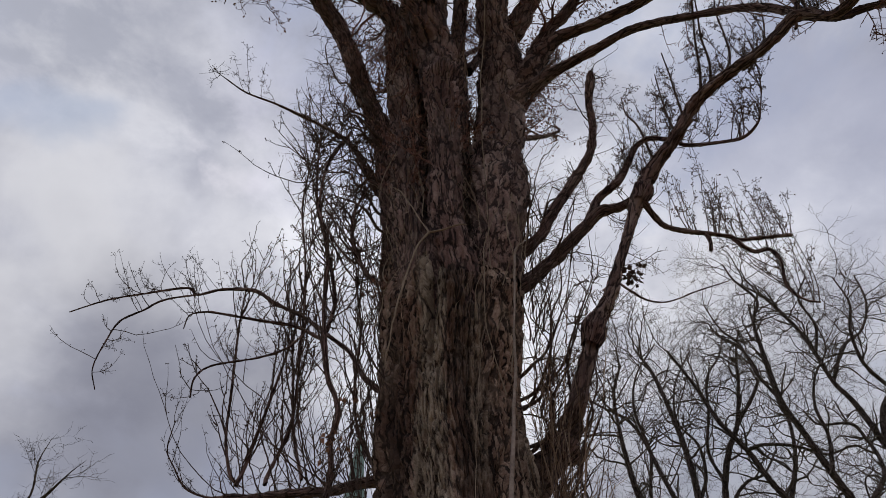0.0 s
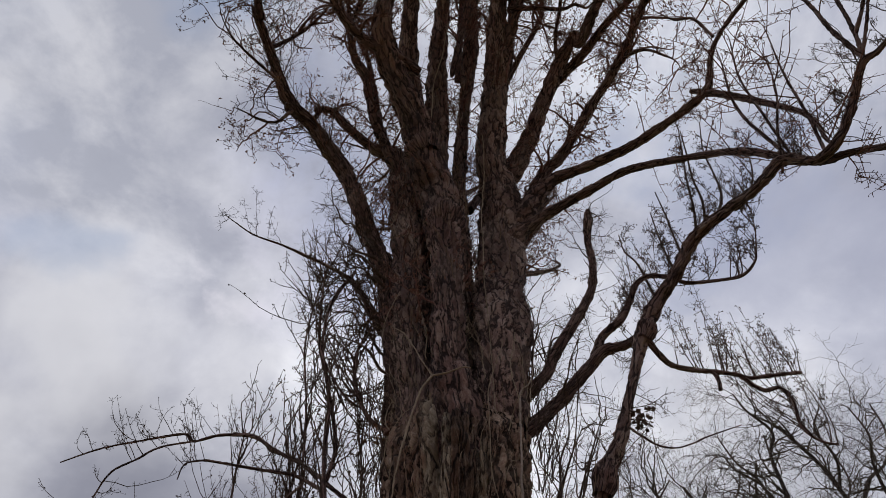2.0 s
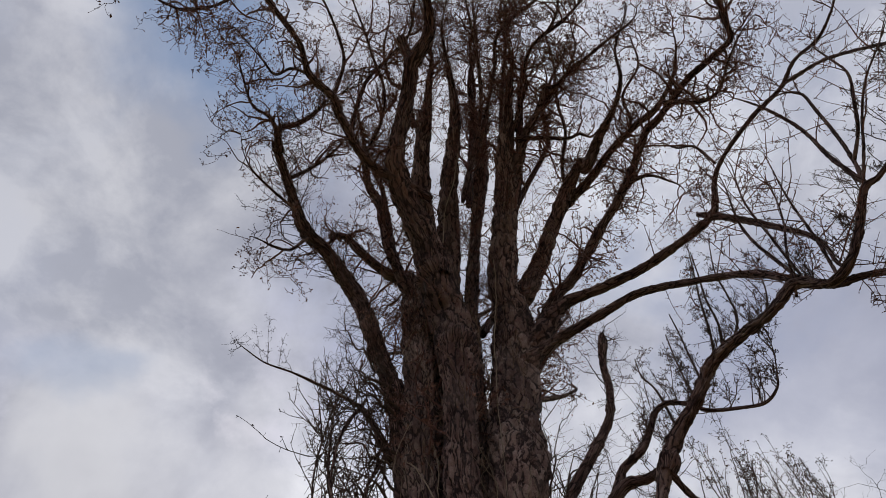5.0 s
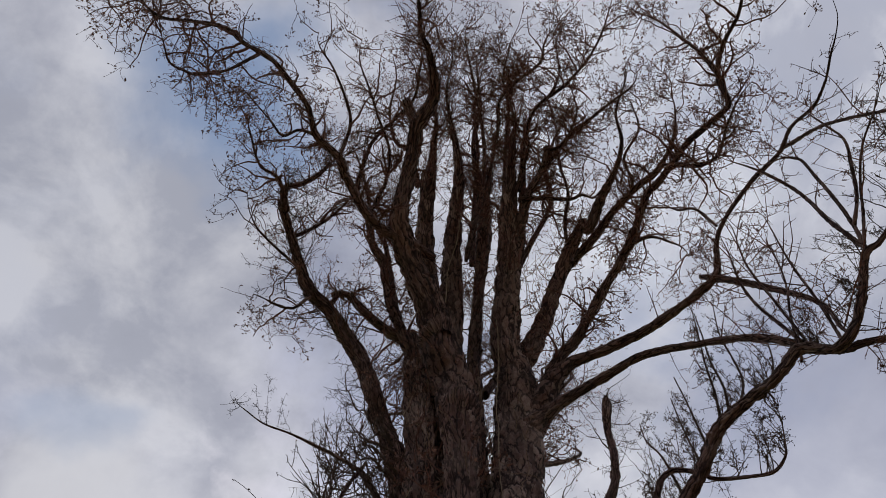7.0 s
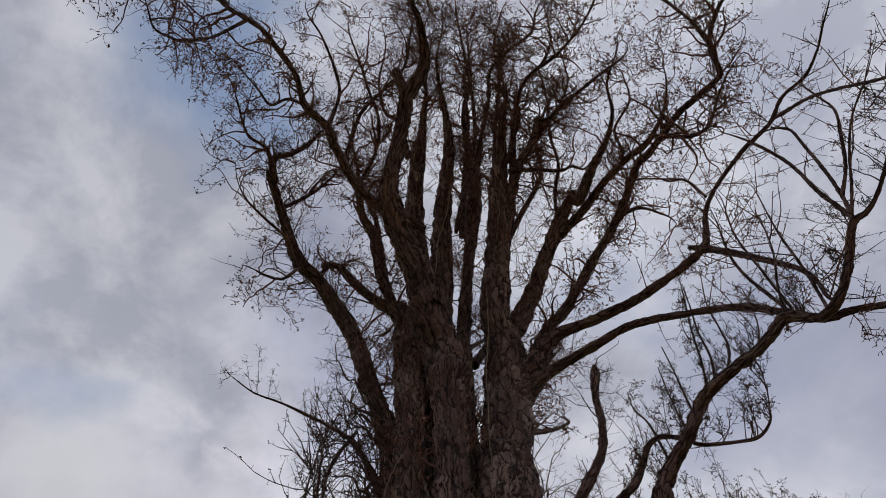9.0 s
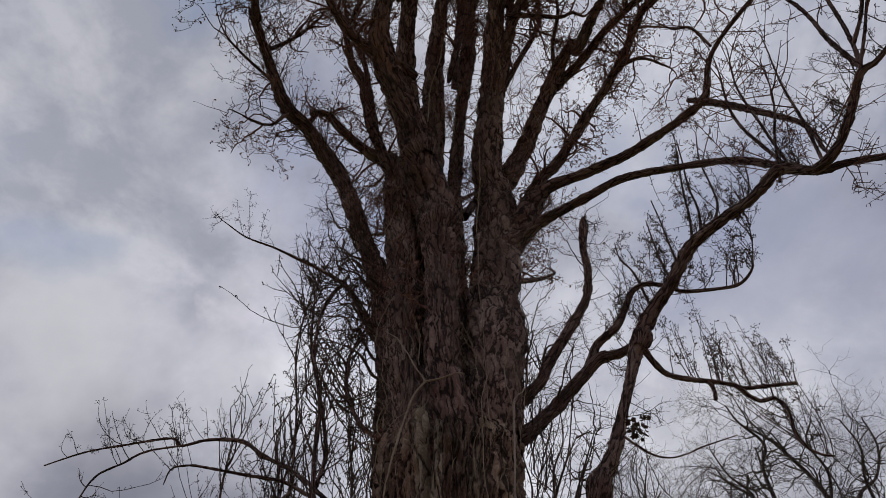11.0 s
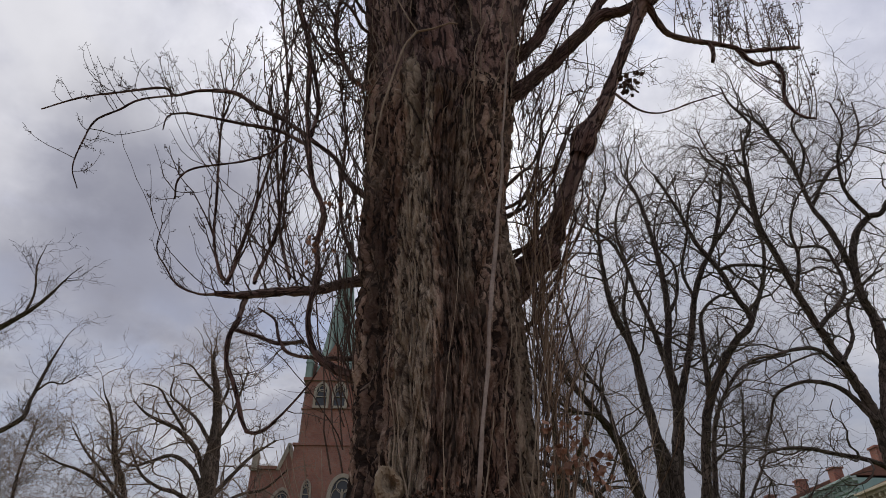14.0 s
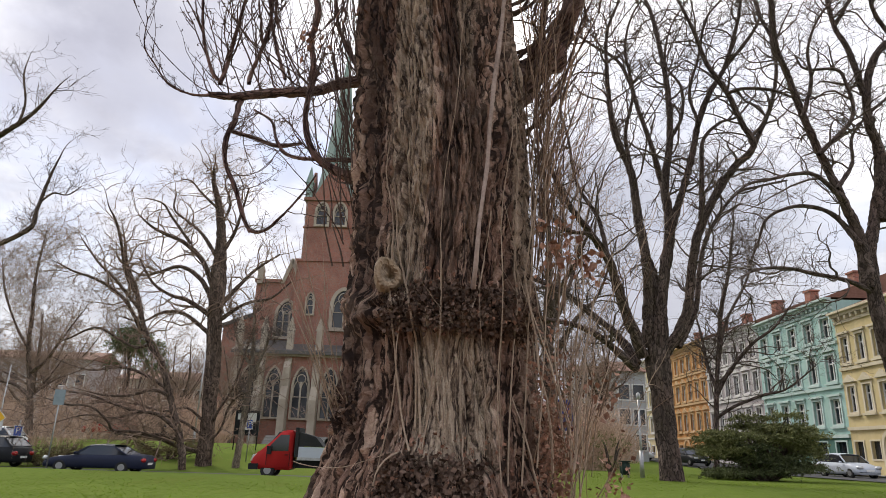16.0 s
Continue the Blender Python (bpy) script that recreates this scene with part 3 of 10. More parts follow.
limb(poplar, "stem", [(0.02, 5.62, 6.10, 0.30), (-0.06, 5.44, 6.90, 0.30), (-0.14, 5.32, 7.80, 0.25), (-0.18, 5.26, 8.60, 0.225), (-0.20, 5.22, 9.80, 0.240), (-0.24, 5.22, 11.05, 0.305), (-0.35, 5.22, 12.30, 0.360), (-0.52, 4.90, 12.86, 0.350), (-0.71, 4.48, 13.67, 0.315), (-0.97, 4.01, 14.36, 0.285), (-1.24, 3.59, 14.90, 0.265), (-1.39, 3.14, 15.31, 0.227), (-1.38, 2.71, 15.65, 0.191), (-1.24, 2.15, 16.31, 0.175), (-1.13, 1.72, 16.76, 0.173), (-1.04, 1.19, 17.20, 0.176), (-0.78, 0.84, 17.53, 0.167), (-0.62, 0.54, 17.77, 0.144), (-0.62, 0.03, 17.98, 0.109), (-0.72, -0.55, 17.90, 0.077), (-0.85, -0.87, 17.72, 0.064), (-0.84, -1.34, 17.48, 0.046), (-0.83, -2.00, 17.05, 0.027), (-0.76, -2.25, 16.90, 0.016), (-0.61, -2.37, 16.83, 0.005)], BARK_FORK, key="stem_left")
limb(poplar, "stem", [(-0.52, 5.72, 7.10, 0.26), (-0.62, 5.70, 8.29, 0.27), (-0.71, 5.70, 9.28, 0.275), (-0.78, 5.70, 10.38, 0.300), (-0.88, 5.66, 11.71, 0.305), (-1.03, 5.62, 13.17, 0.285), (-1.18, 5.58, 14.42, 0.238), (-1.31, 5.50, 15.10, 0.162)], BARK_STEM, key="stem_pale")
limb(poplar, "stem", [(-1.04, 1.53, 17.34, 0.131), (-1.08, 1.16, 17.56, 0.132), (-1.22, 0.91, 17.82, 0.128), (-1.33, 0.65, 18.06, 0.117)], BARK_STEM, key="stem_stub")
limb(poplar, "stem", [(0.40, 5.72, 7.20, 0.34), (0.46, 5.66, 8.20, 0.40), (0.54, 5.72, 9.04, 0.420), (0.61, 5.84, 10.00, 0.410), (0.73, 5.90, 11.57, 0.410), (0.82, 5.62, 13.09, 0.376), (0.69, 5.32, 13.65, 0.292), (0.76, 4.90, 14.74, 0.299), (0.85, 4.53, 15.48, 0.288), (0.93, 4.10, 16.18, 0.263), (1.01, 3.63, 16.85, 0.247), (1.06, 3.11, 17.47, 0.204), (1.14, 2.66, 17.91, 0.146), (1.15, 2.42, 18.07, 0.126), (1.27, 1.79, 18.59, 0.090), (1.36, 1.40, 18.83, 0.058), (1.26, 0.85, 19.19, 0.039), (1.25, 0.29, 19.42, 0.022), (1.19, -0.04, 19.57, 0.013), (1.06, -0.39, 19.74, 0.005)], BARK_STEM, key="stem_right")
limb(poplar, "branch", [(1.12, 3.77, 16.61, 0.141), (1.36, 3.36, 17.05, 0.121), (1.55, 2.93, 17.43, 0.089), (1.80, 2.58, 17.63, 0.072), (2.01, 2.06, 17.93, 0.056), (2.01, 1.93, 18.02, 0.052), (2.26, 1.92, 17.84, 0.046), (2.53, 1.63, 17.82, 0.034), (2.75, 1.11, 17.92, 0.027), (2.71, 0.73, 18.12, 0.020), (2.63, 0.40, 18.29, 0.012), (2.46, 0.05, 18.47, 0.005)], key="branch_r_fork")
limb(poplar, "branch", [(1.28, 2.88, 17.62, 0.079), (1.44, 2.43, 17.99, 0.057), (1.62, 1.96, 18.29, 0.045), (1.61, 1.66, 18.51, 0.048), (1.82, 1.07, 18.73, 0.042), (2.23, 0.66, 18.60, 0.035), (2.43, 0.19, 18.54, 0.029), (2.38, -0.34, 18.63, 0.021), (2.41, -0.65, 18.70, 0.012), (2.53, -0.93, 18.82, 0.005)], key="branch_r_dark")
limb(poplar, "stem", [(-0.25, 6.50, 8.90, 0.306), (-0.38, 5.88, 12.90, 0.234), (-0.40, 5.70, 14.31, 0.246), (-0.41, 5.30, 15.92, 0.257), (-0.41, 4.89, 16.73, 0.254), (-0.38, 4.43, 17.52, 0.244), (-0.32, 3.91, 18.27, 0.219), (-0.22, 3.35, 18.96, 0.184), (-0.20, 3.25, 18.93, 0.175), (-0.14, 2.61, 19.63, 0.132), (-0.22, 1.92, 20.25, 0.092), (-0.35, 1.18, 20.78, 0.058), (-0.41, 0.57, 21.16, 0.036), (-0.22, -0.20, 21.58, 0.025), (-0.18, -0.53, 21.76, 0.015), (-0.20, -0.89, 21.96, 0.005)], BARK_STEM, key="stem_mid_left")
limb(poplar, "stem", [(0.05, 6.30, 8.90, 0.198), (0.04, 5.90, 13.62, 0.143), (0.06, 5.82, 14.53, 0.147), (0.12, 5.52, 15.39, 0.148), (0.22, 5.08, 16.39, 0.131), (0.36, 4.45, 17.48, 0.175), (0.47, 3.93, 18.21, 0.173), (0.55, 3.37, 18.88, 0.111), (0.70, 2.76, 19.50, 0.080), (0.71, 2.64, 19.53, 0.062), (0.88, 2.10, 20.00, 0.056), (1.01, 1.52, 20.39, 0.057), (1.07, 0.93, 20.73, 0.057), (1.52, 0.43, 20.68, 0.049), (2.16, -0.05, 20.30, 0.041), (2.26, -0.51, 20.21, 0.027), (2.39, -0.77, 20.18, 0.016), (2.60, -0.87, 20.22, 0.005)], BARK_STEM, key="stem_mid")
limb(poplar, "stem", [(-0.50, 6.40, 8.90, 0.270), (-0.83, 5.93, 14.58, 0.241), (-0.95, 5.30, 16.74, 0.257), (-1.06, 4.54, 18.02, 0.245), (-1.11, 4.00, 18.79, 0.239), (-1.05, 3.42, 19.50, 0.224), (-1.01, 2.79, 20.17, 0.194), (-0.95, 3.07, 19.76, 0.155), (-0.91, 2.67, 20.19, 0.136), (-0.83, 1.96, 20.84, 0.095), (-0.75, 1.43, 21.24, 0.059), (-0.84, 0.57, 21.71, 0.037), (-1.05, -0.24, 21.78, 0.025), (-1.13, -0.62, 21.84, 0.015), (-1.19, -1.03, 21.94, 0.005)], BARK_STEM, key="stem_back_left")
limb(poplar, "limb", [(-0.17, 6.00, 7.42, 0.219), (-0.46, 5.99, 7.49, 0.280), (-0.85, 5.95, 8.67, 0.231), (-1.07, 5.92, 9.97, 0.205), (-1.22, 5.89, 10.89, 0.191), (-1.54, 5.74, 11.75, 0.165), (-1.77, 5.41, 12.36, 0.167), (-2.15, 5.07, 13.26, 0.168), (-2.77, 4.47, 14.05, 0.150), (-3.20, 4.08, 14.28, 0.150), (-3.48, 3.60, 14.75, 0.110), (-3.73, 3.02, 15.23, 0.095), (-3.93, 2.49, 15.53, 0.086), (-3.79, 2.60, 15.36, 0.089), (-3.86, 2.22, 15.65, 0.067), (-3.57, 2.20, 16.10, 0.060), (-3.28, 2.08, 16.59, 0.052), (-3.03, 1.86, 17.06, 0.026), (-2.83, 1.78, 17.39, 0.016), (-2.59, 1.78, 17.71, 0.004)], key="limb_left")
limb(poplar, "limb", [(-0.67, 3.71, 14.93, 0.082), (-1.18, 3.41, 15.04, 0.149), (-1.74, 3.09, 15.15, 0.105), (-2.08, 2.76, 15.30, 0.096), (-2.40, 2.22, 15.57, 0.096), (-2.61, 1.79, 15.72, 0.087), (-2.51, 1.85, 15.61, 0.090), (-2.64, 1.59, 15.67, 0.086), (-3.02, 1.11, 15.54, 0.071), (-3.15, 0.53, 15.62, 0.062), (-3.43, -0.06, 15.36, 0.056), (-3.64, -0.45, 15.05, 0.050), (-3.96, -0.76, 14.47, 0.043), (-4.12, -1.01, 14.11, 0.038), (-4.44, -1.10, 13.40, 0.032), (-4.66, -1.13, 12.82, 0.024), (-4.74, -1.26, 12.50, 0.023), (-4.78, -1.44, 12.24, 0.019), (-4.87, -1.55, 12.03, 0.012), (-5.04, -1.54, 11.91, 0.005)], key="limb_left_up")
limb(poplar, "branch", [(-3.71, -0.60, 14.94, 0.024), (-3.82, -0.53, 14.75, 0.036), (-4.21, -0.28, 14.07, 0.026), (-4.50, -0.24, 13.46, 0.029), (-4.61, -0.31, 13.17, 0.024), (-4.71, -0.45, 12.89, 0.018), (-4.72, -0.72, 12.81, 0.014), (-4.71, -1.01, 12.75, 0.008), (-4.65, -1.34, 12.75, 0.005)], key="branch_left_up")
limb(poplar, "branch", [(-3.86, 2.26, 15.63, 0.051), (-4.01, 1.94, 15.67, 0.041), (-4.26, 1.66, 15.48, 0.030), (-4.40, 1.11, 15.59, 0.024), (-4.45, 0.76, 15.68, 0.012), (-4.36, 0.55, 15.89, 0.006), (-4.34, 0.43, 16.06, 0.004), (-4.39, 0.39, 16.23, 0.005)], key="branch_hook")
limb(poplar, "branch", [(-1.08, 5.57, 13.71, 0.070), (-1.27, 5.33, 14.17, 0.127), (-1.73, 4.74, 15.32, 0.103), (-1.96, 4.13, 16.27, 0.108), (-2.20, 3.80, 16.57, 0.092), (-2.37, 3.22, 17.19, 0.078), (-2.62, 2.69, 17.54, 0.067), (-2.51, 2.22, 17.88, 0.058), (-2.27, 1.62, 18.54, 0.048), (-1.73, 1.14, 19.25, 0.043), (-1.22, 0.62, 19.81, 0.038), (-1.03, -0.25, 20.13, 0.025), (-0.90, -0.61, 20.27, 0.015), (-0.69, -1.02, 20.44, 0.005)], key="branch_inner_left")
limb(poplar, "branch", [(-1.02, 5.56, 14.34, 0.061), (-1.42, 5.36, 14.55, 0.110), (-1.90, 5.12, 14.80, 0.101), (-2.33, 4.83, 15.09, 0.092), (-2.64, 4.57, 15.31, 0.082), (-2.91, 4.49, 15.13, 0.061), (-2.77, 4.43, 15.03, 0.061), (-2.94, 4.51, 14.60, 0.030), (-3.12, 4.54, 14.31, 0.018), (-3.37, 4.50, 14.13, 0.005)], key="branch_inner_low")
limb(poplar, "limb", [(0.40, 5.86, 11.23, 0.104), (0.87, 5.72, 11.58, 0.188), (1.35, 5.58, 11.94, 0.120), (1.88, 5.38, 12.20, 0.091), (2.40, 5.15, 12.32, 0.082), (2.98, 4.83, 12.35, 0.075), (3.67, 4.43, 11.85, 0.063), (4.24, 3.99, 11.09, 0.058), (4.51, 3.69, 10.13, 0.061), (4.65, 3.51, 9.58, 0.058), (4.81, 3.29, 9.31, 0.047), (4.98, 3.03, 8.89, 0.040), (5.11, 2.81, 8.49, 0.030)], key="limb_r3")
limb(poplar, "limb", [(0.83, 5.76, 11.76, 0.110), (1.18, 5.57, 12.21, 0.201), (1.73, 5.28, 12.91, 0.128), (2.11, 5.13, 12.97, 0.108), (2.61, 4.90, 12.93, 0.100), (3.19, 4.57, 12.87, 0.092), (3.75, 4.14, 12.82, 0.077), (4.27, 3.62, 12.77, 0.075), (4.39, 3.39, 13.00, 0.057), (4.48, 3.13, 13.33, 0.045), (4.66, 2.77, 13.49, 0.042), (4.93, 2.29, 13.46, 0.038), (5.14, 1.96, 13.40, 0.038), (5.37, 1.54, 13.14, 0.036), (5.50, 1.12, 13.10, 0.030), (5.66, 0.76, 12.75, 0.026), (5.74, 0.34, 12.63, 0.020), (5.77, 0.00, 12.62, 0.017), (5.78, -0.33, 12.55, 0.010), (5.76, -0.60, 12.53, 0.006), (5.67, -0.85, 12.56, 0.004)], key="limb_r4")
limb(poplar, "branch", [(4.14, 3.69, 13.08, 0.036), (4.27, 3.62, 12.77, 0.066), (4.51, 3.50, 12.19, 0.059), (4.72, 3.38, 11.46, 0.051), (4.84, 3.25, 10.67, 0.040), (4.84, 3.25, 10.20, 0.032), (4.70, 3.24, 9.72, 0.028), (4.63, 3.20, 9.43, 0.017), (4.59, 3.14, 9.25, 0.005)], key="branch_r4b")
limb(poplar, "branch", [(5.10, 2.34, 9.95, 0.039), (5.13, 2.28, 10.53, 0.035), (5.15, 2.22, 11.00, 0.033), (5.14, 2.00, 11.82, 0.029), (5.04, 1.86, 12.56, 0.028), (4.91, 1.78, 13.13, 0.019), (4.74, 1.73, 13.66, 0.010), (4.62, 1.67, 13.91, 0.006), (4.45, 1.56, 14.15, 0.005)], key="branch_fan_a")
limb(poplar, "branch", [(5.12, 2.30, 10.14, 0.031), (5.19, 2.16, 10.50, 0.028), (5.26, 1.94, 11.12, 0.028), (5.27, 1.69, 11.79, 0.025), (5.25, 1.52, 12.22, 0.022), (5.16, 1.55, 12.58, 0.014), (5.05, 1.67, 12.82, 0.009), (4.93, 1.72, 13.03, 0.006), (4.78, 1.69, 13.24, 0.005)], key="branch_fan_b")
limb(poplar, "branch", [(5.19, 2.17, 10.49, 0.028), (5.34, 1.80, 10.78, 0.026), (5.43, 1.51, 11.11, 0.028), (5.49, 1.16, 11.47, 0.020), (5.46, 1.00, 11.90, 0.017), (5.42, 0.89, 12.25, 0.013), (5.42, 0.83, 12.51, 0.008), (5.47, 0.83, 12.77, 0.005)], key="branch_fan_c")
limb(poplar, "branch", [(5.12, 2.30, 10.12, 0.025), (5.26, 1.99, 10.45, 0.022), (5.41, 1.62, 10.86, 0.019), (5.52, 1.20, 11.10, 0.016), (5.62, 0.74, 11.11, 0.012), (5.68, 0.46, 11.14, 0.007), (5.75, 0.15, 11.20, 0.005)], key="branch_fan_d")
limb(poplar, "branch", [(5.39, 1.50, 13.18, 0.023), (5.46, 1.38, 12.99, 0.036), (5.65, 1.07, 12.50, 0.030), (5.77, 0.90, 11.97, 0.028), (5.88, 0.73, 11.26, 0.027), (5.90, 0.58, 10.71, 0.018), (5.91, 0.52, 10.47, 0.011), (5.93, 0.51, 10.32, 0.005)], key="branch_r4c")
limb(poplar, "limb", [(1.14, 5.91, 12.43, 0.086), (1.41, 5.56, 12.83, 0.157), (1.67, 5.22, 13.22, 0.123), (1.97, 5.05, 13.46, 0.102), (2.38, 4.68, 13.98, 0.098), (2.85, 4.17, 14.51, 0.092), (3.10, 3.89, 14.70, 0.092), (3.51, 3.27, 15.14, 0.086), (3.83, 2.60, 15.46, 0.070), (3.96, 2.48, 15.41, 0.078), (4.27, 2.02, 15.36, 0.070), (4.55, 1.56, 15.24, 0.065), (4.99, 0.95, 14.72, 0.058), (5.05, 0.75, 14.69, 0.058), (4.96, 0.26, 15.05, 0.051), (5.01, -0.26, 14.99, 0.043), (5.12, -0.74, 14.68, 0.034), (5.13, -1.11, 14.53, 0.024), (5.17, -1.46, 14.43, 0.014), (5.24, -1.77, 14.41, 0.004)], key="limb_r5")
limb(poplar, "branch", [(5.04, 0.44, 14.87, 0.027), (4.96, 0.28, 15.05, 0.041), (4.77, -0.12, 15.49, 0.037), (4.55, -0.41, 15.88, 0.029), (4.23, -0.77, 16.36, 0.023), (4.05, -0.91, 16.60, 0.018), (3.95, -0.99, 16.83, 0.011), (3.95, -0.98, 17.07, 0.005)], key="branch_r5a")
limb(poplar, "branch", [(4.14, 2.07, 15.57, 0.029), (4.29, 2.04, 15.32, 0.053), (4.62, 1.96, 14.73, 0.042), (4.84, 1.75, 14.46, 0.036), (4.98, 1.28, 14.51, 0.027), (5.10, 0.87, 14.49, 0.021), (5.24, 0.60, 14.50, 0.013), (5.43, 0.41, 14.56, 0.005)], key="branch_r5b")
limb(poplar, "limb", [(0.85, 5.89, 13.60, 0.119), (1.10, 5.66, 14.09, 0.216), (1.55, 5.27, 14.93, 0.188), (1.97, 4.71, 15.87, 0.164), (2.37, 4.13, 16.53, 0.143), (2.74, 3.60, 16.95, 0.116), (2.84, 3.66, 16.68, 0.136), (3.21, 3.03, 17.10, 0.103), (3.57, 2.42, 17.31, 0.069), (3.76, 1.80, 17.59, 0.045), (3.71, 1.17, 18.03, 0.030), (3.89, 0.52, 18.03, 0.024), (3.94, 0.26, 18.06, 0.014), (3.91, 0.15, 18.15, 0.004)], key="limb_r6")
limb(poplar, "branch", [(2.05, 4.78, 16.55, 0.061), (2.42, 4.47, 16.69, 0.112), (2.92, 4.06, 16.89, 0.101), (3.50, 3.40, 17.17, 0.090), (4.06, 2.81, 17.13, 0.078), (4.46, 2.40, 16.95, 0.065), (4.76, 1.77, 16.98, 0.043), (4.85, 1.29, 17.14, 0.027), (4.84, 0.93, 17.27, 0.016), (4.72, 0.59, 17.44, 0.005)], key="branch_r6b")
limb(poplar, "branch", [(1.25, 2.99, 17.20, 0.034), (1.57, 3.01, 17.25, 0.062), (2.05, 3.05, 17.32, 0.051), (2.49, 3.05, 17.16, 0.045), (2.77, 2.97, 17.21, 0.034), (3.01, 3.03, 17.11, 0.027), (3.17, 2.89, 17.09, 0.013), (3.40, 2.78, 17.10, 0.008), (3.67, 2.78, 17.14, 0.005)], key="branch_r6c")
limb(poplar, "branch", [(0.82, 4.92, 15.00, 0.051), (0.93, 4.70, 15.35, 0.093), (1.24, 4.01, 16.46, 0.088), (1.43, 2.83, 17.91, 0.076), (1.61, 1.70, 18.86, 0.061), (1.93, 1.02, 19.06, 0.049), (2.60, 0.48, 18.70, 0.041), (3.07, -0.10, 18.30, 0.028), (3.33, -0.66, 17.98, 0.026), (3.46, -1.25, 17.69, 0.013), (3.52, -1.51, 17.60, 0.008), (3.62, -1.80, 17.58, 0.005)], key="branch_top_a")
limb(poplar, "branch", [(1.45, 3.17, 18.19, 0.040), (1.68, 2.91, 18.29, 0.072), (2.36, 2.13, 18.57, 0.060), (2.72, 1.72, 18.57, 0.054), (3.10, 1.37, 18.40, 0.047), (3.58, 0.93, 18.08, 0.034), (3.91, 0.64, 17.78, 0.026), (4.05, 0.43, 17.63, 0.016), (4.05, 0.21, 17.56, 0.005)], key="branch_top_b")
limb(poplar, "branch", [(-0.04, 4.42, 16.98, 0.045), (0.04, 4.19, 17.28, 0.081), (0.39, 3.21, 18.58, 0.074), (0.57, 2.32, 19.50, 0.057), (0.51, 1.19, 20.39, 0.046), (0.33, 0.13, 21.09, 0.034), (0.20, -0.64, 21.11, 0.024), (0.20, -0.98, 21.15, 0.014), (0.29, -1.30, 21.24, 0.005)], key="branch_top_c")
limb(poplar, "limb", [(0.04, 6.03, 4.69, 0.172), (0.46, 6.11, 4.76, 0.22), (1.01, 6.08, 5.29, 0.126), (1.15, 5.99, 5.6, 0.095), (1.16, 5.84, 5.61, 0.094), (1.34, 5.74, 6.11, 0.09), (1.49, 5.7, 6.54, 0.097), (1.73, 5.62, 6.99, 0.086), (1.96, 5.54, 7.57, 0.066), (2.16, 5.53, 8.08, 0.076), (2.35, 5.45, 8.55, 0.104), (2.61, 5.32, 9.0, 0.104), (2.98, 5.04, 9.39, 0.086), (3.26, 4.79, 9.76, 0.092), (3.43, 4.58, 9.82, 0.086), (3.71, 4.27, 9.79, 0.077), (3.89, 3.84, 9.54, 0.066), (4.24, 3.54, 9.71, 0.082), (4.45, 3.39, 9.36, 0.061), (4.64, 3.11, 9.32, 0.06), (4.87, 2.75, 9.63, 0.055), (5.06, 2.39, 9.97, 0.05), (5.17, 2.21, 9.9, 0.036), (5.27, 1.98, 9.91, 0.028), (5.41, 1.62, 10.05, 0.026), (5.53, 1.22, 10.21, 0.017), (5.62, 0.84, 10.55, 0.011), (5.63, 0.66, 10.73, 0.006), (5.6, 0.51, 10.91, 0.005)], BARK_STEM, key="limb_r1")
limb(poplar, "limb", [(0.06, 6.00, 7.25, 0.086), (0.54, 6.01, 7.32, 0.110), (1.15, 5.96, 7.86, 0.085), (1.36, 5.91, 8.08, 0.082), (1.64, 5.84, 8.38, 0.079), (1.90, 5.75, 8.64, 0.075), (2.18, 5.65, 8.63, 0.061), (2.36, 5.44, 8.60, 0.055)], key="limb_r2")
limb(poplar, "branch", [(1.74, 5.81, 8.53, 0.066), (1.94, 5.74, 8.93, 0.058), (2.23, 5.62, 9.16, 0.053), (2.45, 5.53, 9.54, 0.049), (2.57, 5.47, 9.77, 0.044), (2.76, 5.37, 9.83, 0.038), (2.99, 5.24, 9.58, 0.032), (3.13, 5.15, 9.31, 0.028), (3.45, 4.94, 9.05, 0.022), (3.65, 4.78, 8.91, 0.023), (3.82, 4.64, 9.01, 0.017), (3.91, 4.57, 9.23, 0.011), (3.97, 4.44, 9.48, 0.007), (3.98, 4.25, 9.74, 0.004)], key="branch_r2b")
limb(poplar, "snag", [(0.06, 6.0, 7.92, 0.069), (0.55, 6.0, 7.99, 0.088), (1.06, 5.98, 8.38, 0.077), (1.24, 5.94, 8.75, 0.079), (1.53, 5.87, 9.23, 0.076), (1.83, 5.78, 9.72, 0.068), (2.0, 5.72, 10.06, 0.064), (2.13, 5.67, 10.69, 0.062), (2.17, 5.64, 11.33, 0.061), (2.25, 5.54, 11.82, 0.078), (2.3, 5.48, 12.12, 0.045)], key="snag")
limb(poplar, "branch", [(2.39, 5.43, 8.47, 0.049), (2.47, 5.52, 8.38, 0.043), (2.66, 5.69, 8.27, 0.037), (2.95, 5.81, 8.29, 0.037), (3.25, 5.91, 8.35, 0.035), (3.55, 5.94, 8.32, 0.031), (3.76, 6.01, 8.32, 0.028), (4.04, 5.97, 8.31, 0.030), (4.47, 6.02, 8.41, 0.027)], key="branch_e1")
limb(poplar, "branch", [(3.63, 5.96, 8.29, 0.028), (3.85, 6.03, 8.11, 0.030), (4.07, 6.02, 8.13, 0.026), (4.15, 6.04, 7.92, 0.025), (4.12, 6.13, 7.57, 0.021), (4.24, 6.12, 7.32, 0.017), (4.39, 6.08, 7.23, 0.014)], key="branch_e2")
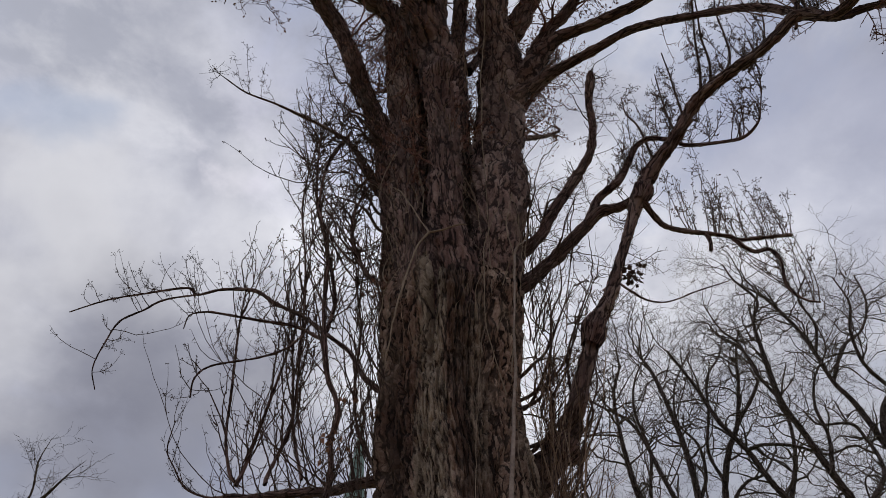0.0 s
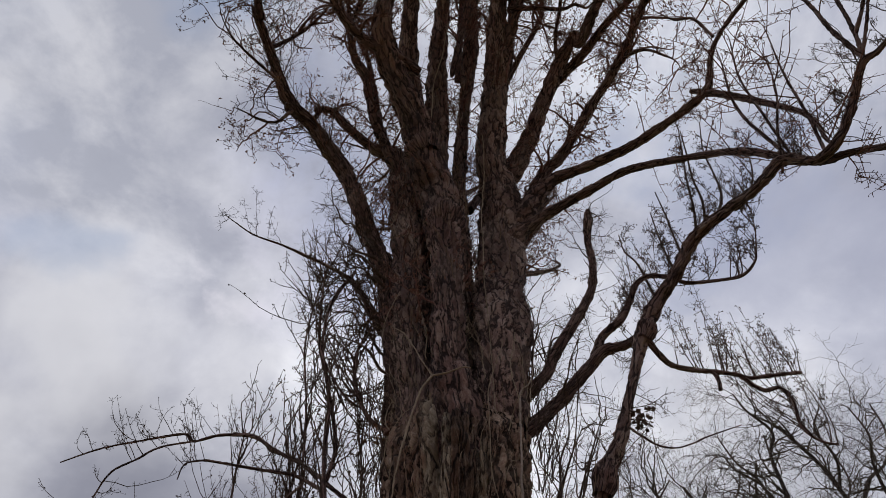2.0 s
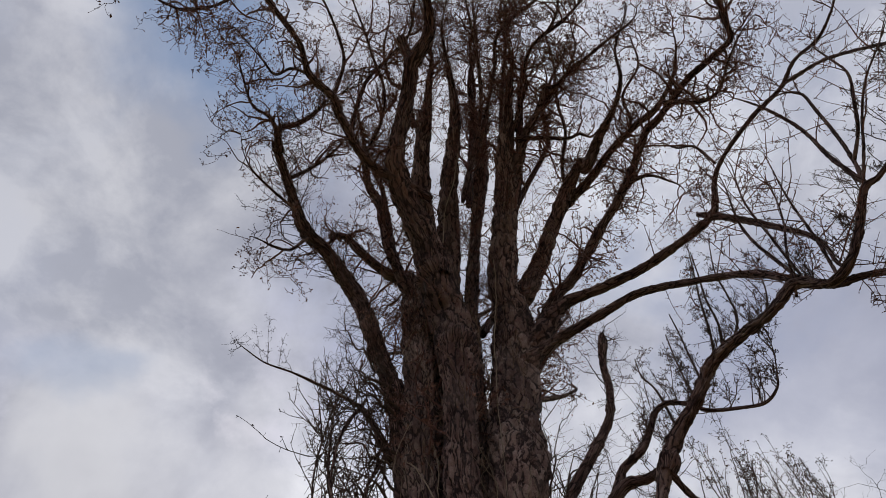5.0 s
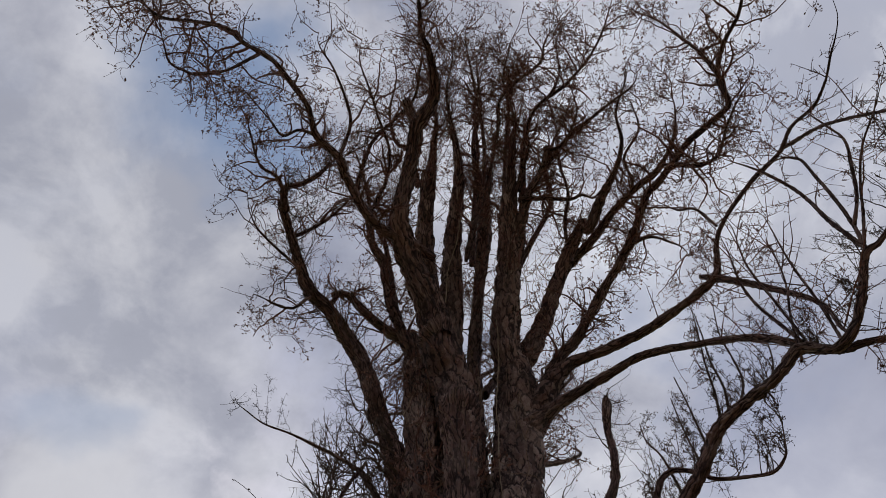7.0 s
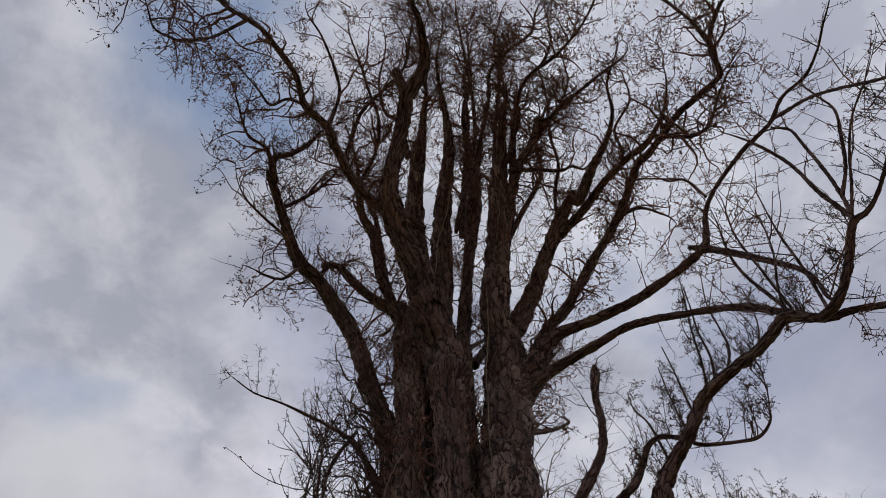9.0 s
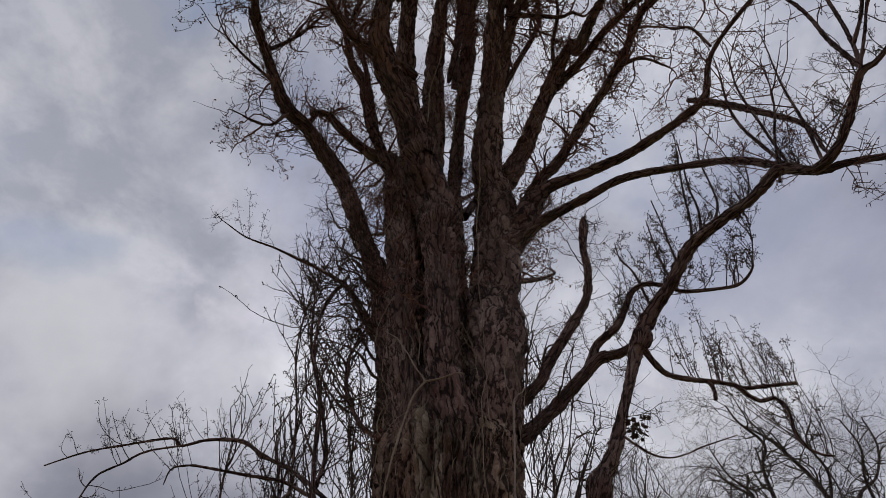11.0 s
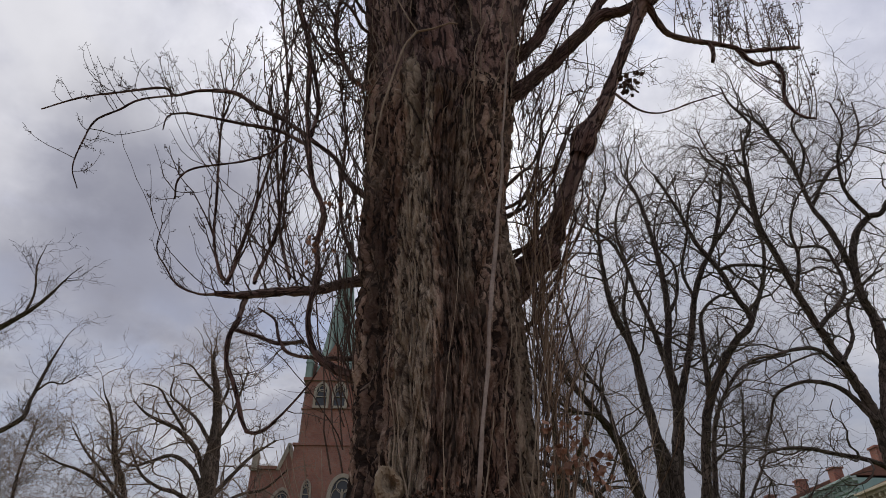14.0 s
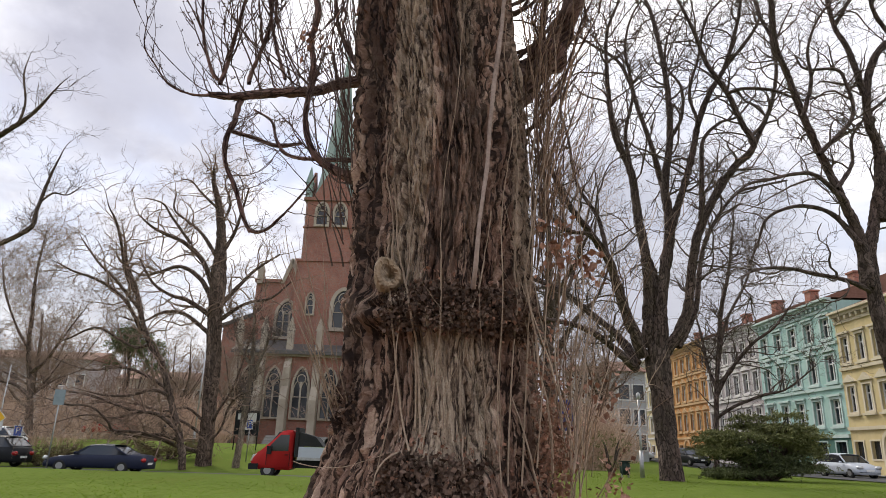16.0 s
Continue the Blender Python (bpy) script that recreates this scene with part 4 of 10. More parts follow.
limb(poplar, "branch", [(3.27, 5.90, 8.33, 0.031), (3.28, 5.89, 8.16, 0.028), (3.25, 5.91, 8.01, 0.029)], key="branch_e3")
limb(poplar, "branch", [(1.83, 5.59, 7.14, 0.016), (2.04, 5.51, 6.80, 0.013), (2.21, 5.44, 6.67, 0.011), (2.38, 5.37, 6.66, 0.009), (2.52, 5.30, 6.68, 0.009), (2.85, 5.12, 6.67, 0.006)], key="branch_low_r")
limb(poplar, "limb", [(-0.18, 6.04, 4.96, 0.067), (-0.51, 6.17, 5.03, 0.085), (-1.06, 6.35, 5.06, 0.059), (-1.40, 6.65, 5.14, 0.055), (-1.97, 6.92, 5.25, 0.052), (-2.44, 7.20, 5.35, 0.050), (-2.73, 7.28, 5.41, 0.038), (-2.79, 7.26, 5.40, 0.032)], key="limb_l1")
limb(poplar, "branch", [(-2.73, 7.28, 5.41, 0.027), (-3.00, 7.29, 5.41, 0.013), (-3.26, 7.24, 5.50, 0.012), (-3.43, 7.16, 5.71, 0.010), (-3.56, 7.09, 5.92, 0.008), (-3.58, 7.08, 6.31, 0.007)], key="branch_l1_tip")
limb(poplar, "branch", [(-2.40, 7.21, 5.31, 0.039), (-2.39, 7.09, 4.98, 0.032), (-2.45, 7.07, 4.75, 0.032), (-2.42, 7.08, 4.45, 0.026), (-2.30, 7.12, 4.20, 0.028), (-2.15, 7.18, 3.80, 0.025), (-2.05, 7.21, 3.71, 0.021), (-1.86, 7.14, 3.76, 0.018), (-1.56, 7.03, 4.06, 0.012), (-1.37, 6.89, 4.27, 0.009)], key="branch_l1_down")
limb(poplar, "branch", [(-2.42, 7.08, 4.85, 0.027), (-2.13, 7.06, 4.76, 0.025), (-1.85, 6.96, 4.63, 0.025), (-1.55, 6.85, 4.61, 0.018)], key="branch_l1_mid")
limb(poplar, "branch", [(-0.26, 6.07, 4.11, 0.020), (-0.87, 6.29, 4.18, 0.026), (-1.59, 6.72, 4.39, 0.021), (-1.80, 6.79, 4.60, 0.018), (-1.91, 6.88, 4.88, 0.015), (-2.17, 7.04, 5.10, 0.013)], key="branch_l1_mid2")
limb(poplar, "limb", [(-0.17, 6.04, 3.84, 0.084), (-0.48, 6.17, 3.91, 0.107), (-0.85, 6.27, 3.98, 0.071), (-1.07, 6.23, 4.05, 0.041), (-1.27, 6.19, 4.20, 0.034), (-1.37, 6.17, 4.49, 0.030), (-1.37, 6.17, 4.74, 0.028), (-1.34, 6.18, 5.06, 0.031), (-1.39, 6.16, 5.44, 0.029), (-1.33, 6.07, 5.67, 0.033), (-1.39, 6.06, 5.92, 0.028), (-1.50, 6.03, 6.16, 0.029), (-1.59, 6.01, 6.62, 0.027), (-1.68, 5.98, 7.20, 0.026), (-1.72, 5.97, 7.83, 0.024), (-1.83, 5.93, 8.48, 0.018)], key="limb_l2")
limb(poplar, "branch", [(-0.19, 6.02, 5.70, 0.047), (-0.58, 6.10, 5.77, 0.060), (-1.03, 6.13, 6.14, 0.037), (-1.19, 6.22, 6.39, 0.032), (-1.35, 6.31, 6.73, 0.031), (-1.59, 6.37, 6.99, 0.029), (-1.76, 6.45, 7.19, 0.029)], key="branch_arch_root")
limb(poplar, "branch", [(-1.73, 6.46, 7.18, 0.029), (-2.09, 6.47, 7.48, 0.027), (-2.47, 6.45, 7.69, 0.029), (-2.79, 6.44, 7.92, 0.029), (-3.20, 6.37, 7.89, 0.021), (-3.51, 6.33, 7.76, 0.018), (-3.64, 6.26, 7.82, 0.018), (-4.08, 6.11, 7.58, 0.014), (-4.44, 5.99, 7.36, 0.012), (-4.79, 5.93, 7.11, 0.008)], key="branch_arch")
limb(poplar, "branch", [(-3.51, 6.33, 7.76, 0.014), (-3.84, 6.20, 7.55, 0.014), (-4.03, 6.15, 7.32, 0.014), (-4.21, 6.09, 7.10, 0.013), (-4.28, 6.11, 6.82, 0.010), (-4.28, 6.11, 6.40, 0.008), (-4.18, 6.18, 6.14, 0.006)], key="branch_arch_b")
limb(poplar, "branch", [(-1.68, 6.35, 6.94, 0.026), (-2.09, 6.34, 7.18, 0.024), (-2.56, 6.29, 7.25, 0.020), (-3.02, 6.20, 7.29, 0.017), (-3.21, 6.16, 7.29, 0.014), (-3.39, 6.13, 7.21, 0.010), (-3.43, 6.18, 7.03, 0.007)], key="branch_arch_c")
limb(poplar, "branch", [(-1.98, 6.38, 7.08, 0.017), (-2.20, 6.43, 6.89, 0.017), (-2.52, 6.43, 6.76, 0.013), (-3.00, 6.35, 6.59, 0.013), (-3.15, 6.33, 6.40, 0.013), (-3.16, 6.40, 6.17, 0.010)], key="branch_arch_d")
limb(poplar, "branch", [(-2.60, 7.04, 5.42, 0.030), (-2.56, 7.05, 5.60, 0.027), (-2.44, 6.97, 6.28, 0.021), (-2.30, 6.90, 7.30, 0.018), (-2.24, 6.85, 8.05, 0.015), (-2.26, 6.78, 8.83, 0.012)], key="branch_v1")
limb(poplar, "branch", [(-2.62, 7.03, 5.46, 0.023), (-2.71, 6.99, 5.59, 0.020), (-2.83, 6.94, 6.00, 0.017), (-2.89, 6.85, 6.61, 0.018), (-2.99, 6.74, 7.52, 0.015), (-3.05, 6.71, 8.30, 0.011)], key="branch_v2")
limb(poplar, "branch", [(-2.23, 6.92, 5.36, 0.029), (-2.21, 6.93, 5.53, 0.026), (-2.05, 6.85, 6.12, 0.020), (-2.07, 6.72, 6.97, 0.018), (-2.16, 6.63, 8.03, 0.019), (-2.26, 6.53, 8.76, 0.015), (-2.42, 6.34, 9.73, 0.017), (-2.40, 6.23, 11.11, 0.014), (-2.35, 6.24, 11.39, 0.009), (-2.25, 6.32, 11.66, 0.005)], key="branch_v3")
limb(poplar, "branch", [(-1.76, 6.69, 5.29, 0.022), (-1.95, 6.70, 5.86, 0.020), (-2.08, 6.72, 6.53, 0.017), (-2.24, 6.67, 7.38, 0.014), (-2.45, 6.65, 8.25, 0.011)], key="branch_v4")
limb(poplar, "branch", [(-0.24, 6.05, 4.97, 0.022), (-0.77, 6.21, 5.04, 0.028), (-1.11, 6.36, 5.58, 0.022), (-1.25, 6.39, 6.22, 0.019), (-1.27, 6.39, 7.15, 0.017), (-1.41, 6.36, 7.97, 0.014)], key="branch_v5")
limb(poplar, "branch", [(-0.20, 6.00, 7.22, 0.037), (-0.58, 6.01, 7.29, 0.047), (-1.11, 5.98, 7.64, 0.027), (-1.30, 5.94, 7.91, 0.029), (-1.44, 5.91, 8.31, 0.026), (-1.48, 5.90, 8.90, 0.024), (-1.33, 5.94, 9.60, 0.021), (-1.24, 5.96, 10.06, 0.017), (-1.24, 5.94, 10.36, 0.010), (-1.31, 5.89, 10.65, 0.005)], key="branch_side_l")
limb(poplar, "branch", [(-0.85, 6.24, 9.14, 0.042), (-1.06, 6.11, 9.42, 0.077), (-1.35, 5.93, 9.81, 0.050), (-1.67, 5.85, 10.52, 0.041), (-2.05, 5.73, 10.82, 0.030), (-2.49, 5.54, 10.95, 0.027), (-2.91, 5.33, 11.01, 0.018), (-3.29, 5.10, 10.95, 0.013), (-3.57, 4.91, 11.03, 0.009), (-3.72, 4.81, 11.10, 0.005), (-3.79, 4.77, 11.20, 0.005)], key="branch_side_l2")
limb(poplar, "branch", [(-1.73, 5.83, 10.92, 0.020), (-1.78, 5.82, 10.72, 0.030), (-1.97, 5.75, 9.92, 0.025), (-1.94, 5.77, 8.85, 0.019), (-1.72, 5.84, 8.34, 0.019), (-1.54, 5.89, 8.06, 0.018), (-1.38, 5.93, 7.89, 0.014)], key="branch_side_l3")
limb(poplar, "branch", [(-1.65, 6.22, 7.00, 0.029), (-1.63, 6.23, 7.58, 0.029), (-1.88, 6.16, 8.59, 0.027), (-2.11, 6.02, 9.44, 0.025), (-2.25, 5.97, 10.71, 0.018), (-2.26, 5.92, 11.02, 0.011), (-2.23, 5.83, 11.31, 0.005)], key="branch_side_l4")
limb(poplar, "branch", [(-2.77, 1.72, 16.44, 0.048), (-2.55, 1.04, 17.07, 0.044), (-2.65, 0.41, 17.20, 0.033), (-2.83, -0.22, 17.09, 0.027), (-3.00, -0.60, 16.87, 0.019), (-3.05, -0.82, 16.77, 0.011), (-3.00, -0.99, 16.73, 0.005)], key="branch_x0")
limb(poplar, "branch", [(-2.27, 3.13, 16.54, 0.055), (-1.93, 2.58, 17.42, 0.046), (-1.82, 1.87, 18.13, 0.041), (-2.07, 1.05, 18.47, 0.036), (-2.25, 0.36, 18.58, 0.030), (-2.40, -0.19, 18.50, 0.021), (-2.42, -0.52, 18.49, 0.012), (-2.33, -0.86, 18.54, 0.005)], key="branch_x1")
limb(poplar, "branch", [(-3.09, 1.14, 15.85, 0.040), (-3.37, 0.98, 15.56, 0.030), (-3.62, 1.04, 15.16, 0.029), (-3.79, 0.74, 15.05, 0.023), (-3.99, 0.42, 14.98, 0.014), (-4.25, 0.06, 14.98, 0.005)], key="branch_x2")
limb(poplar, "branch", [(-3.77, 3.29, 15.64, 0.047), (-3.40, 3.22, 16.29, 0.043), (-3.10, 3.09, 16.81, 0.039), (-2.78, 2.83, 17.45, 0.029), (-2.56, 2.39, 18.09, 0.028), (-2.45, 2.27, 18.39, 0.017), (-2.34, 2.28, 18.70, 0.005)], key="branch_x3")
limb(poplar, "branch", [(-3.13, 4.08, 13.95, 0.047), (-3.33, 4.12, 13.46, 0.027), (-3.58, 3.98, 13.27, 0.026), (-3.76, 3.84, 13.22, 0.016), (-3.92, 3.73, 13.18, 0.009), (-3.97, 3.72, 13.19, 0.005)], key="branch_x4")
limb(poplar, "branch", [(-3.34, 3.69, 14.41, 0.038), (-3.81, 3.21, 14.45, 0.028), (-4.11, 2.84, 14.45, 0.023), (-4.21, 2.67, 14.49, 0.017), (-4.31, 2.38, 14.57, 0.010), (-4.33, 2.06, 14.68, 0.005)], key="branch_x5")
limb(poplar, "branch", [(-1.53, 5.17, 14.82, 0.076), (-1.81, 4.38, 16.33, 0.066), (-1.98, 3.88, 17.01, 0.063), (-2.27, 3.41, 17.43, 0.052), (-2.44, 2.81, 17.99, 0.042), (-2.59, 2.29, 18.34, 0.030), (-2.71, 2.00, 18.57, 0.018), (-2.87, 1.76, 18.82, 0.005)], key="branch_x6")
limb(poplar, "branch", [(2.36, 4.30, 16.14, 0.054), (2.35, 3.68, 17.10, 0.045), (2.53, 3.01, 17.81, 0.041), (2.42, 2.41, 18.48, 0.036), (2.43, 1.62, 19.08, 0.031), (2.29, 0.93, 19.59, 0.030), (2.16, 0.71, 19.83, 0.018), (1.93, 0.63, 20.09, 0.005)], key="branch_x7")
limb(poplar, "branch", [(3.23, 3.64, 14.88, 0.039), (3.67, 3.36, 14.66, 0.029), (3.96, 3.35, 14.14, 0.022), (4.09, 3.39, 13.90, 0.013), (4.17, 3.52, 13.76, 0.005)], key="branch_x8")
limb(poplar, "branch", [(0.53, 4.23, 18.43, 0.087), (0.36, 3.01, 19.97, 0.079), (0.30, 2.02, 20.92, 0.062), (0.55, 1.12, 21.55, 0.049), (0.51, 0.16, 22.11, 0.030), (0.50, -0.18, 22.32, 0.018), (0.47, -0.52, 22.56, 0.005)], key="branch_x9")
limb(poplar, "branch", [(1.06, 3.27, 19.53, 0.065), (1.20, 2.18, 20.57, 0.054), (1.35, 1.13, 21.22, 0.048), (1.24, 0.35, 21.63, 0.035), (1.42, -0.43, 21.59, 0.024), (1.50, -0.69, 21.61, 0.015), (1.57, -0.82, 21.67, 0.005)], key="branch_x10")
limb(poplar, "branch", [(0.11, 4.83, 17.94, 0.085), (0.19, 4.08, 19.10, 0.077), (0.31, 3.20, 20.15, 0.067), (0.42, 2.36, 21.00, 0.055), (0.38, 1.29, 21.83, 0.043), (0.60, 0.34, 22.36, 0.026), (0.70, 0.03, 22.55, 0.015), (0.83, -0.25, 22.76, 0.005)], key="branch_x11")
limb(poplar, "branch", [(4.19, 3.64, 9.55, 0.021), (4.42, 3.37, 10.39, 0.019), (4.62, 3.11, 11.02, 0.016), (4.71, 2.86, 11.62, 0.009), (4.73, 2.81, 11.85, 0.005), (4.74, 2.84, 12.07, 0.005)], key="branch_x12")
limb(poplar, "branch", [(4.38, 2.77, 13.10, 0.029), (4.22, 2.61, 13.76, 0.026), (4.02, 2.69, 14.07, 0.021), (3.82, 2.64, 14.51, 0.011), (3.69, 2.57, 14.75, 0.007), (3.54, 2.43, 14.99, 0.005)], key="branch_x13")
limb(poplar, "branch", [(4.36, 3.54, 9.91, 0.030), (4.34, 3.53, 11.24, 0.025), (4.34, 3.39, 11.89, 0.023), (4.40, 3.12, 12.55, 0.014), (4.39, 2.97, 12.82, 0.009), (4.33, 2.77, 13.08, 0.005)], key="branch_x14")
limb(poplar, "branch", [(3.54, 3.36, 17.18, 0.045), (3.96, 2.83, 17.25, 0.039), (3.90, 2.25, 17.89, 0.035), (4.23, 1.59, 17.92, 0.029), (4.17, 1.08, 18.28, 0.021), (4.09, 0.84, 18.48, 0.012), (3.94, 0.67, 18.69, 0.005)], key="branch_x15")
limb(poplar, "branch", [(1.04, 5.01, 17.01, 0.081), (1.63, 4.30, 17.95, 0.072), (2.23, 3.47, 18.72, 0.056), (2.18, 2.84, 19.43, 0.051), (2.47, 2.01, 19.93, 0.039), (2.80, 1.43, 20.03, 0.026), (2.95, 1.21, 20.11, 0.015), (3.08, 1.14, 20.24, 0.005)], key="branch_x16")
limb(poplar, "branch", [(-1.26, 2.98, 19.35, 0.090), (-1.49, 2.14, 20.03, 0.066), (-1.86, 1.82, 20.06, 0.046), (-2.00, 1.07, 20.41, 0.033), (-1.82, 0.32, 20.79, 0.024), (-1.80, 0.02, 20.96, 0.014), (-1.85, -0.28, 21.15, 0.005)], key="branch_x17")
limb(poplar, "branch", [(4.40, 3.54, 9.80, 0.022), (4.49, 3.42, 10.90, 0.021), (4.50, 3.17, 12.06, 0.018), (4.56, 2.80, 12.81, 0.010), (4.57, 2.72, 13.04, 0.006), (4.56, 2.67, 13.26, 0.005)], key="branch_x18")
limb(poplar, "branch", [(4.57, 3.32, 9.37, 0.025), (4.71, 3.13, 10.28, 0.023), (4.81, 2.89, 11.36, 0.017), (4.86, 2.51, 12.29, 0.009), (4.85, 2.44, 12.53, 0.005), (4.81, 2.41, 12.76, 0.005)], key="branch_x19")


# burrs where limbs join and where old branches were shed
for x, y, z, r, (dx, dz) in ((0.98, 6.04, 5.22, 0.185, (0.5, 0.6)), (1.46, 5.68, 6.48, 0.145, (0.6, 1.6)), (2.42, 5.42, 8.62, 0.130, (0.7, 1.4)), (-0.22, 5.20, 11.30, 0.335, (0.0, 1.0)), (0.76, 5.84, 12.30, 0.405, (0.1, 1.0)), (-0.62, 4.70, 13.20, 0.335, (-0.3, 0.9)), (-1.22, 5.89, 10.80, 0.215, (-0.2, 1.0))):
    limb(poplar, "burr", [(x - 0.9 * r * dx, y, z - 0.9 * r * dz, r * 0.72), (x, y - 0.02, z, r * 1.08), (x + 0.8 * r * dx, y, z + 0.8 * r * dz, r * 0.74)], BARK_LIMB, "dark knotted burr", detail=1.4)


# ---- twigs of the poplar ----
def fuzz(seed, tree, keys, count, length, r0, up=0.1, spread=0.75, per=5.0, small=(0.12, 0.4), spurs=4.0, bud=0.035, thin=9.0, name="twig_growth", mat=None, bend=0.22, label="", start=0.0, steps=7, lead=(0, 0, 0), spur=(0.025, 0.09), curl=0.3, fat=0.38, fork=0.7):
    """Shoots on the named limbs, side shoots on those, and short spurs with buds on these: one mesh of uncounted twigs."""
    rng = np.random.default_rng(seed)
    lines = []
    for key in keys:
        for q in LINES[key]:
            keep = np.where(q[:, 3] < thin)[0]
            if len(keep) > 3:
                lines.append(q[max(keep[0], int(start * len(q))):])
    at, way, rad = sprout(rng, lines, count)
    ways = sideways(rng, way, spread) + np.array(lead)
    ways[:, 2] += up * 2
    ln = rng.uniform(*length, count) * rng.uniform(0.6, 1.0, count)
    p1, r1 = grow(rng, at, ways, ln, rng.uniform(0.6, 1.0, count) * r0, steps, bend, up)
    a2, w2, src = shoots_on(rng, p1, per)
    l2 = rng.uniform(*small, len(a2))
    p2, r2 = grow(rng, a2, sideways(rng, w2, fork), l2, np.full(len(a2), r0 * 0.5), 4, bend, up)
    bits = [strands(p1, r1), strands(p2, r2)]
    if spurs:
        a3, w3, _ = shoots_on(rng, p2, spurs)
        b3, x3, _ = shoots_on(rng, p1, spurs * 2)
        a3, w3 = np.vstack([a3, b3]), np.vstack([w3, x3])
        l3 = rng.uniform(*spur, len(a3))
        p3_, r3_ = grow(rng, a3, sideways(rng, w3, 0.9), l3, np.full(len(a3), r0 * fat), 2, curl, 0.0)
        bits += [strands(p3_, r3_)]
        tips = np.vstack([p3_[:, -1], p2[:, -1], p1[:, -1]])
        bits += [blades(rng, tips, rng.uniform(0.4, 1.0, len(tips)) * bud)]
    v_, f_ = joined(*bits)
    return tagged(piece(name, v_, f_, mat or TWIG, tree, label), kind="stuff")


CROWN = ["stem_left", "stem_right", "stem_mid_left", "stem_mid", "stem_back_left", "limb_left", "limb_left_up", "branch_inner_left", "branch_inner_low", "branch_hook", "branch_left_up",
         "limb_r5", "branch_r5a", "branch_r5b", "limb_r6", "branch_r6b", "branch_r6c", "branch_top_a", "branch_top_b", "branch_top_c"]
EXTRA = [f"branch_x{k_}" for k_ in range(20) if k_ not in (12, 13, 14, 18, 19)]
TOPS = ["branch_r_fork", "branch_r_dark"]
STEMS = ["stem_left", "stem_pale", "stem_right", "stem_mid_left", "stem_mid", "stem_back_left"]
FANS = ["branch_fan_a", "branch_fan_b", "branch_fan_c", "branch_fan_d"]
TUFT = speckled("spur_tuft", (0.22, 0.105, 0.080), (0.52, 0.295, 0.225), 12.0, 0.8, 0.2, 0.2, 0.002, 0.5)


BUSHY = [k_ for k_ in CROWN + EXTRA + TOPS if k_ not in ("limb_r6", "limb_left")]
SCRAPS = (TUFT, 0.9, 0.03, 0.07, "brown tufts of old buds and leaf scraps")
ramify(1, poplar, BUSHY, 0.12, 0.06, [(690, 0.45, 1.35, 0.032, 0.7, 8, 0.26, 0.03, 0.65), (4.2, 0.28, 0.80, 0.018, 0.65, 5, 0.34, 0.03, 0.72), (3.6, 0.12, 0.36, 0.0125, 0.8, 3, 0.45, 0.0, 0.8), (1.3, 0.05, 0.16, 0.0105, 0.9, 2, 0.5, -0.05, 0.85)], TWIG_CROWN, tuft=SCRAPS)
ramify(2, poplar, STEMS + ["limb_r6", "limb_left", "limb_r5"], 0.40, 0.10, [(260, 0.4, 1.4, 0.022, 0.5, 7, 0.26, 0.05, 0.6), (4.2, 0.25, 0.75, 0.016, 0.65, 5, 0.34, 0.03, 0.7), (3.2, 0.10, 0.32, 0.0115, 0.8, 3, 0.45, 0.0, 0.8), (1.2, 0.05, 0.14, 0.0095, 0.9, 2, 0.5, -0.05, 0.85)], TWIG_CROWN, tuft=SCRAPS)
# boughs on the far side of the crown
rng = np.random.default_rng(71)
for k_ in range(16):
    x_, z_ = rng.uniform(-1.5, 1.7), rng.uniform(10.5, 14.5)
    out_ = 1.1 * x_ + rng.normal(0, 0.6)
    tall_ = rng.uniform(2.5, 5.5)
    line_ = [(x_ * 0.5, 6.2, z_, 0.10)] + [(x_ * 0.5 + out_ * h_ + rng.normal(0, 0.12), 6.3 + 1.3 * h_ + rng.normal(0, 0.15), z_ + tall_ * h_, 0.085 * (1 - 0.85 * h_)) for h_ in (0.2, 0.4, 0.6, 0.8, 1.0)]
    limb(poplar, "branch", line_, key="far_boughs")
ramify(3, poplar, ["far_boughs"], 0.2, 0.1, [(135, 0.4, 1.3, 0.024, 0.7, 7, 0.26, 0.05, 0.65), (4.5, 0.25, 0.75, 0.017, 0.65, 5, 0.34, 0.03, 0.72), (3.4, 0.10, 0.34, 0.012, 0.8, 3, 0.45, 0.0, 0.8), (1.2, 0.05, 0.15, 0.010, 0.9, 2, 0.5, -0.05, 0.85)], TWIG_CROWN, tuft=SCRAPS)
fuzz(13, poplar, STEMS, 110, (1.0, 2.6), 0.016, 0.06, 0.40, 7.0, (0.12, 0.45), 3.0, 0.04, start=0.3, bend=0.12, steps=10, mat=TWIG_CROWN, spur=(0.04, 0.13), curl=0.5)
fuzz(15, poplar, STEMS, 170, (0.6, 1.9), 0.009, 0.16, 0.35, 5.0, (0.1, 0.35), 3.0, 0.03, start=0.12, bend=0.12, steps=9, mat=TWIG_WARM, spur=(0.03, 0.10), curl=0.4)
# long straight shoots fanning out on the right
fuzz(3, poplar, ["limb_r4", "branch_r4b", "branch_r4c", "limb_r3", "branch_x12", "branch_x13", "branch_x14", "branch_x18", "branch_x19"] + FANS, 115, (0.5, 1.7), 0.013, 0.02, 0.62, 5.0, (0.12, 0.45), 2.5, 0.03, start=0.3, bend=0.07, mat=TWIG_CROWN, spur=(0.03, 0.10), curl=0.4, fat=0.5, lead=(-0.25, 0, 0.2))
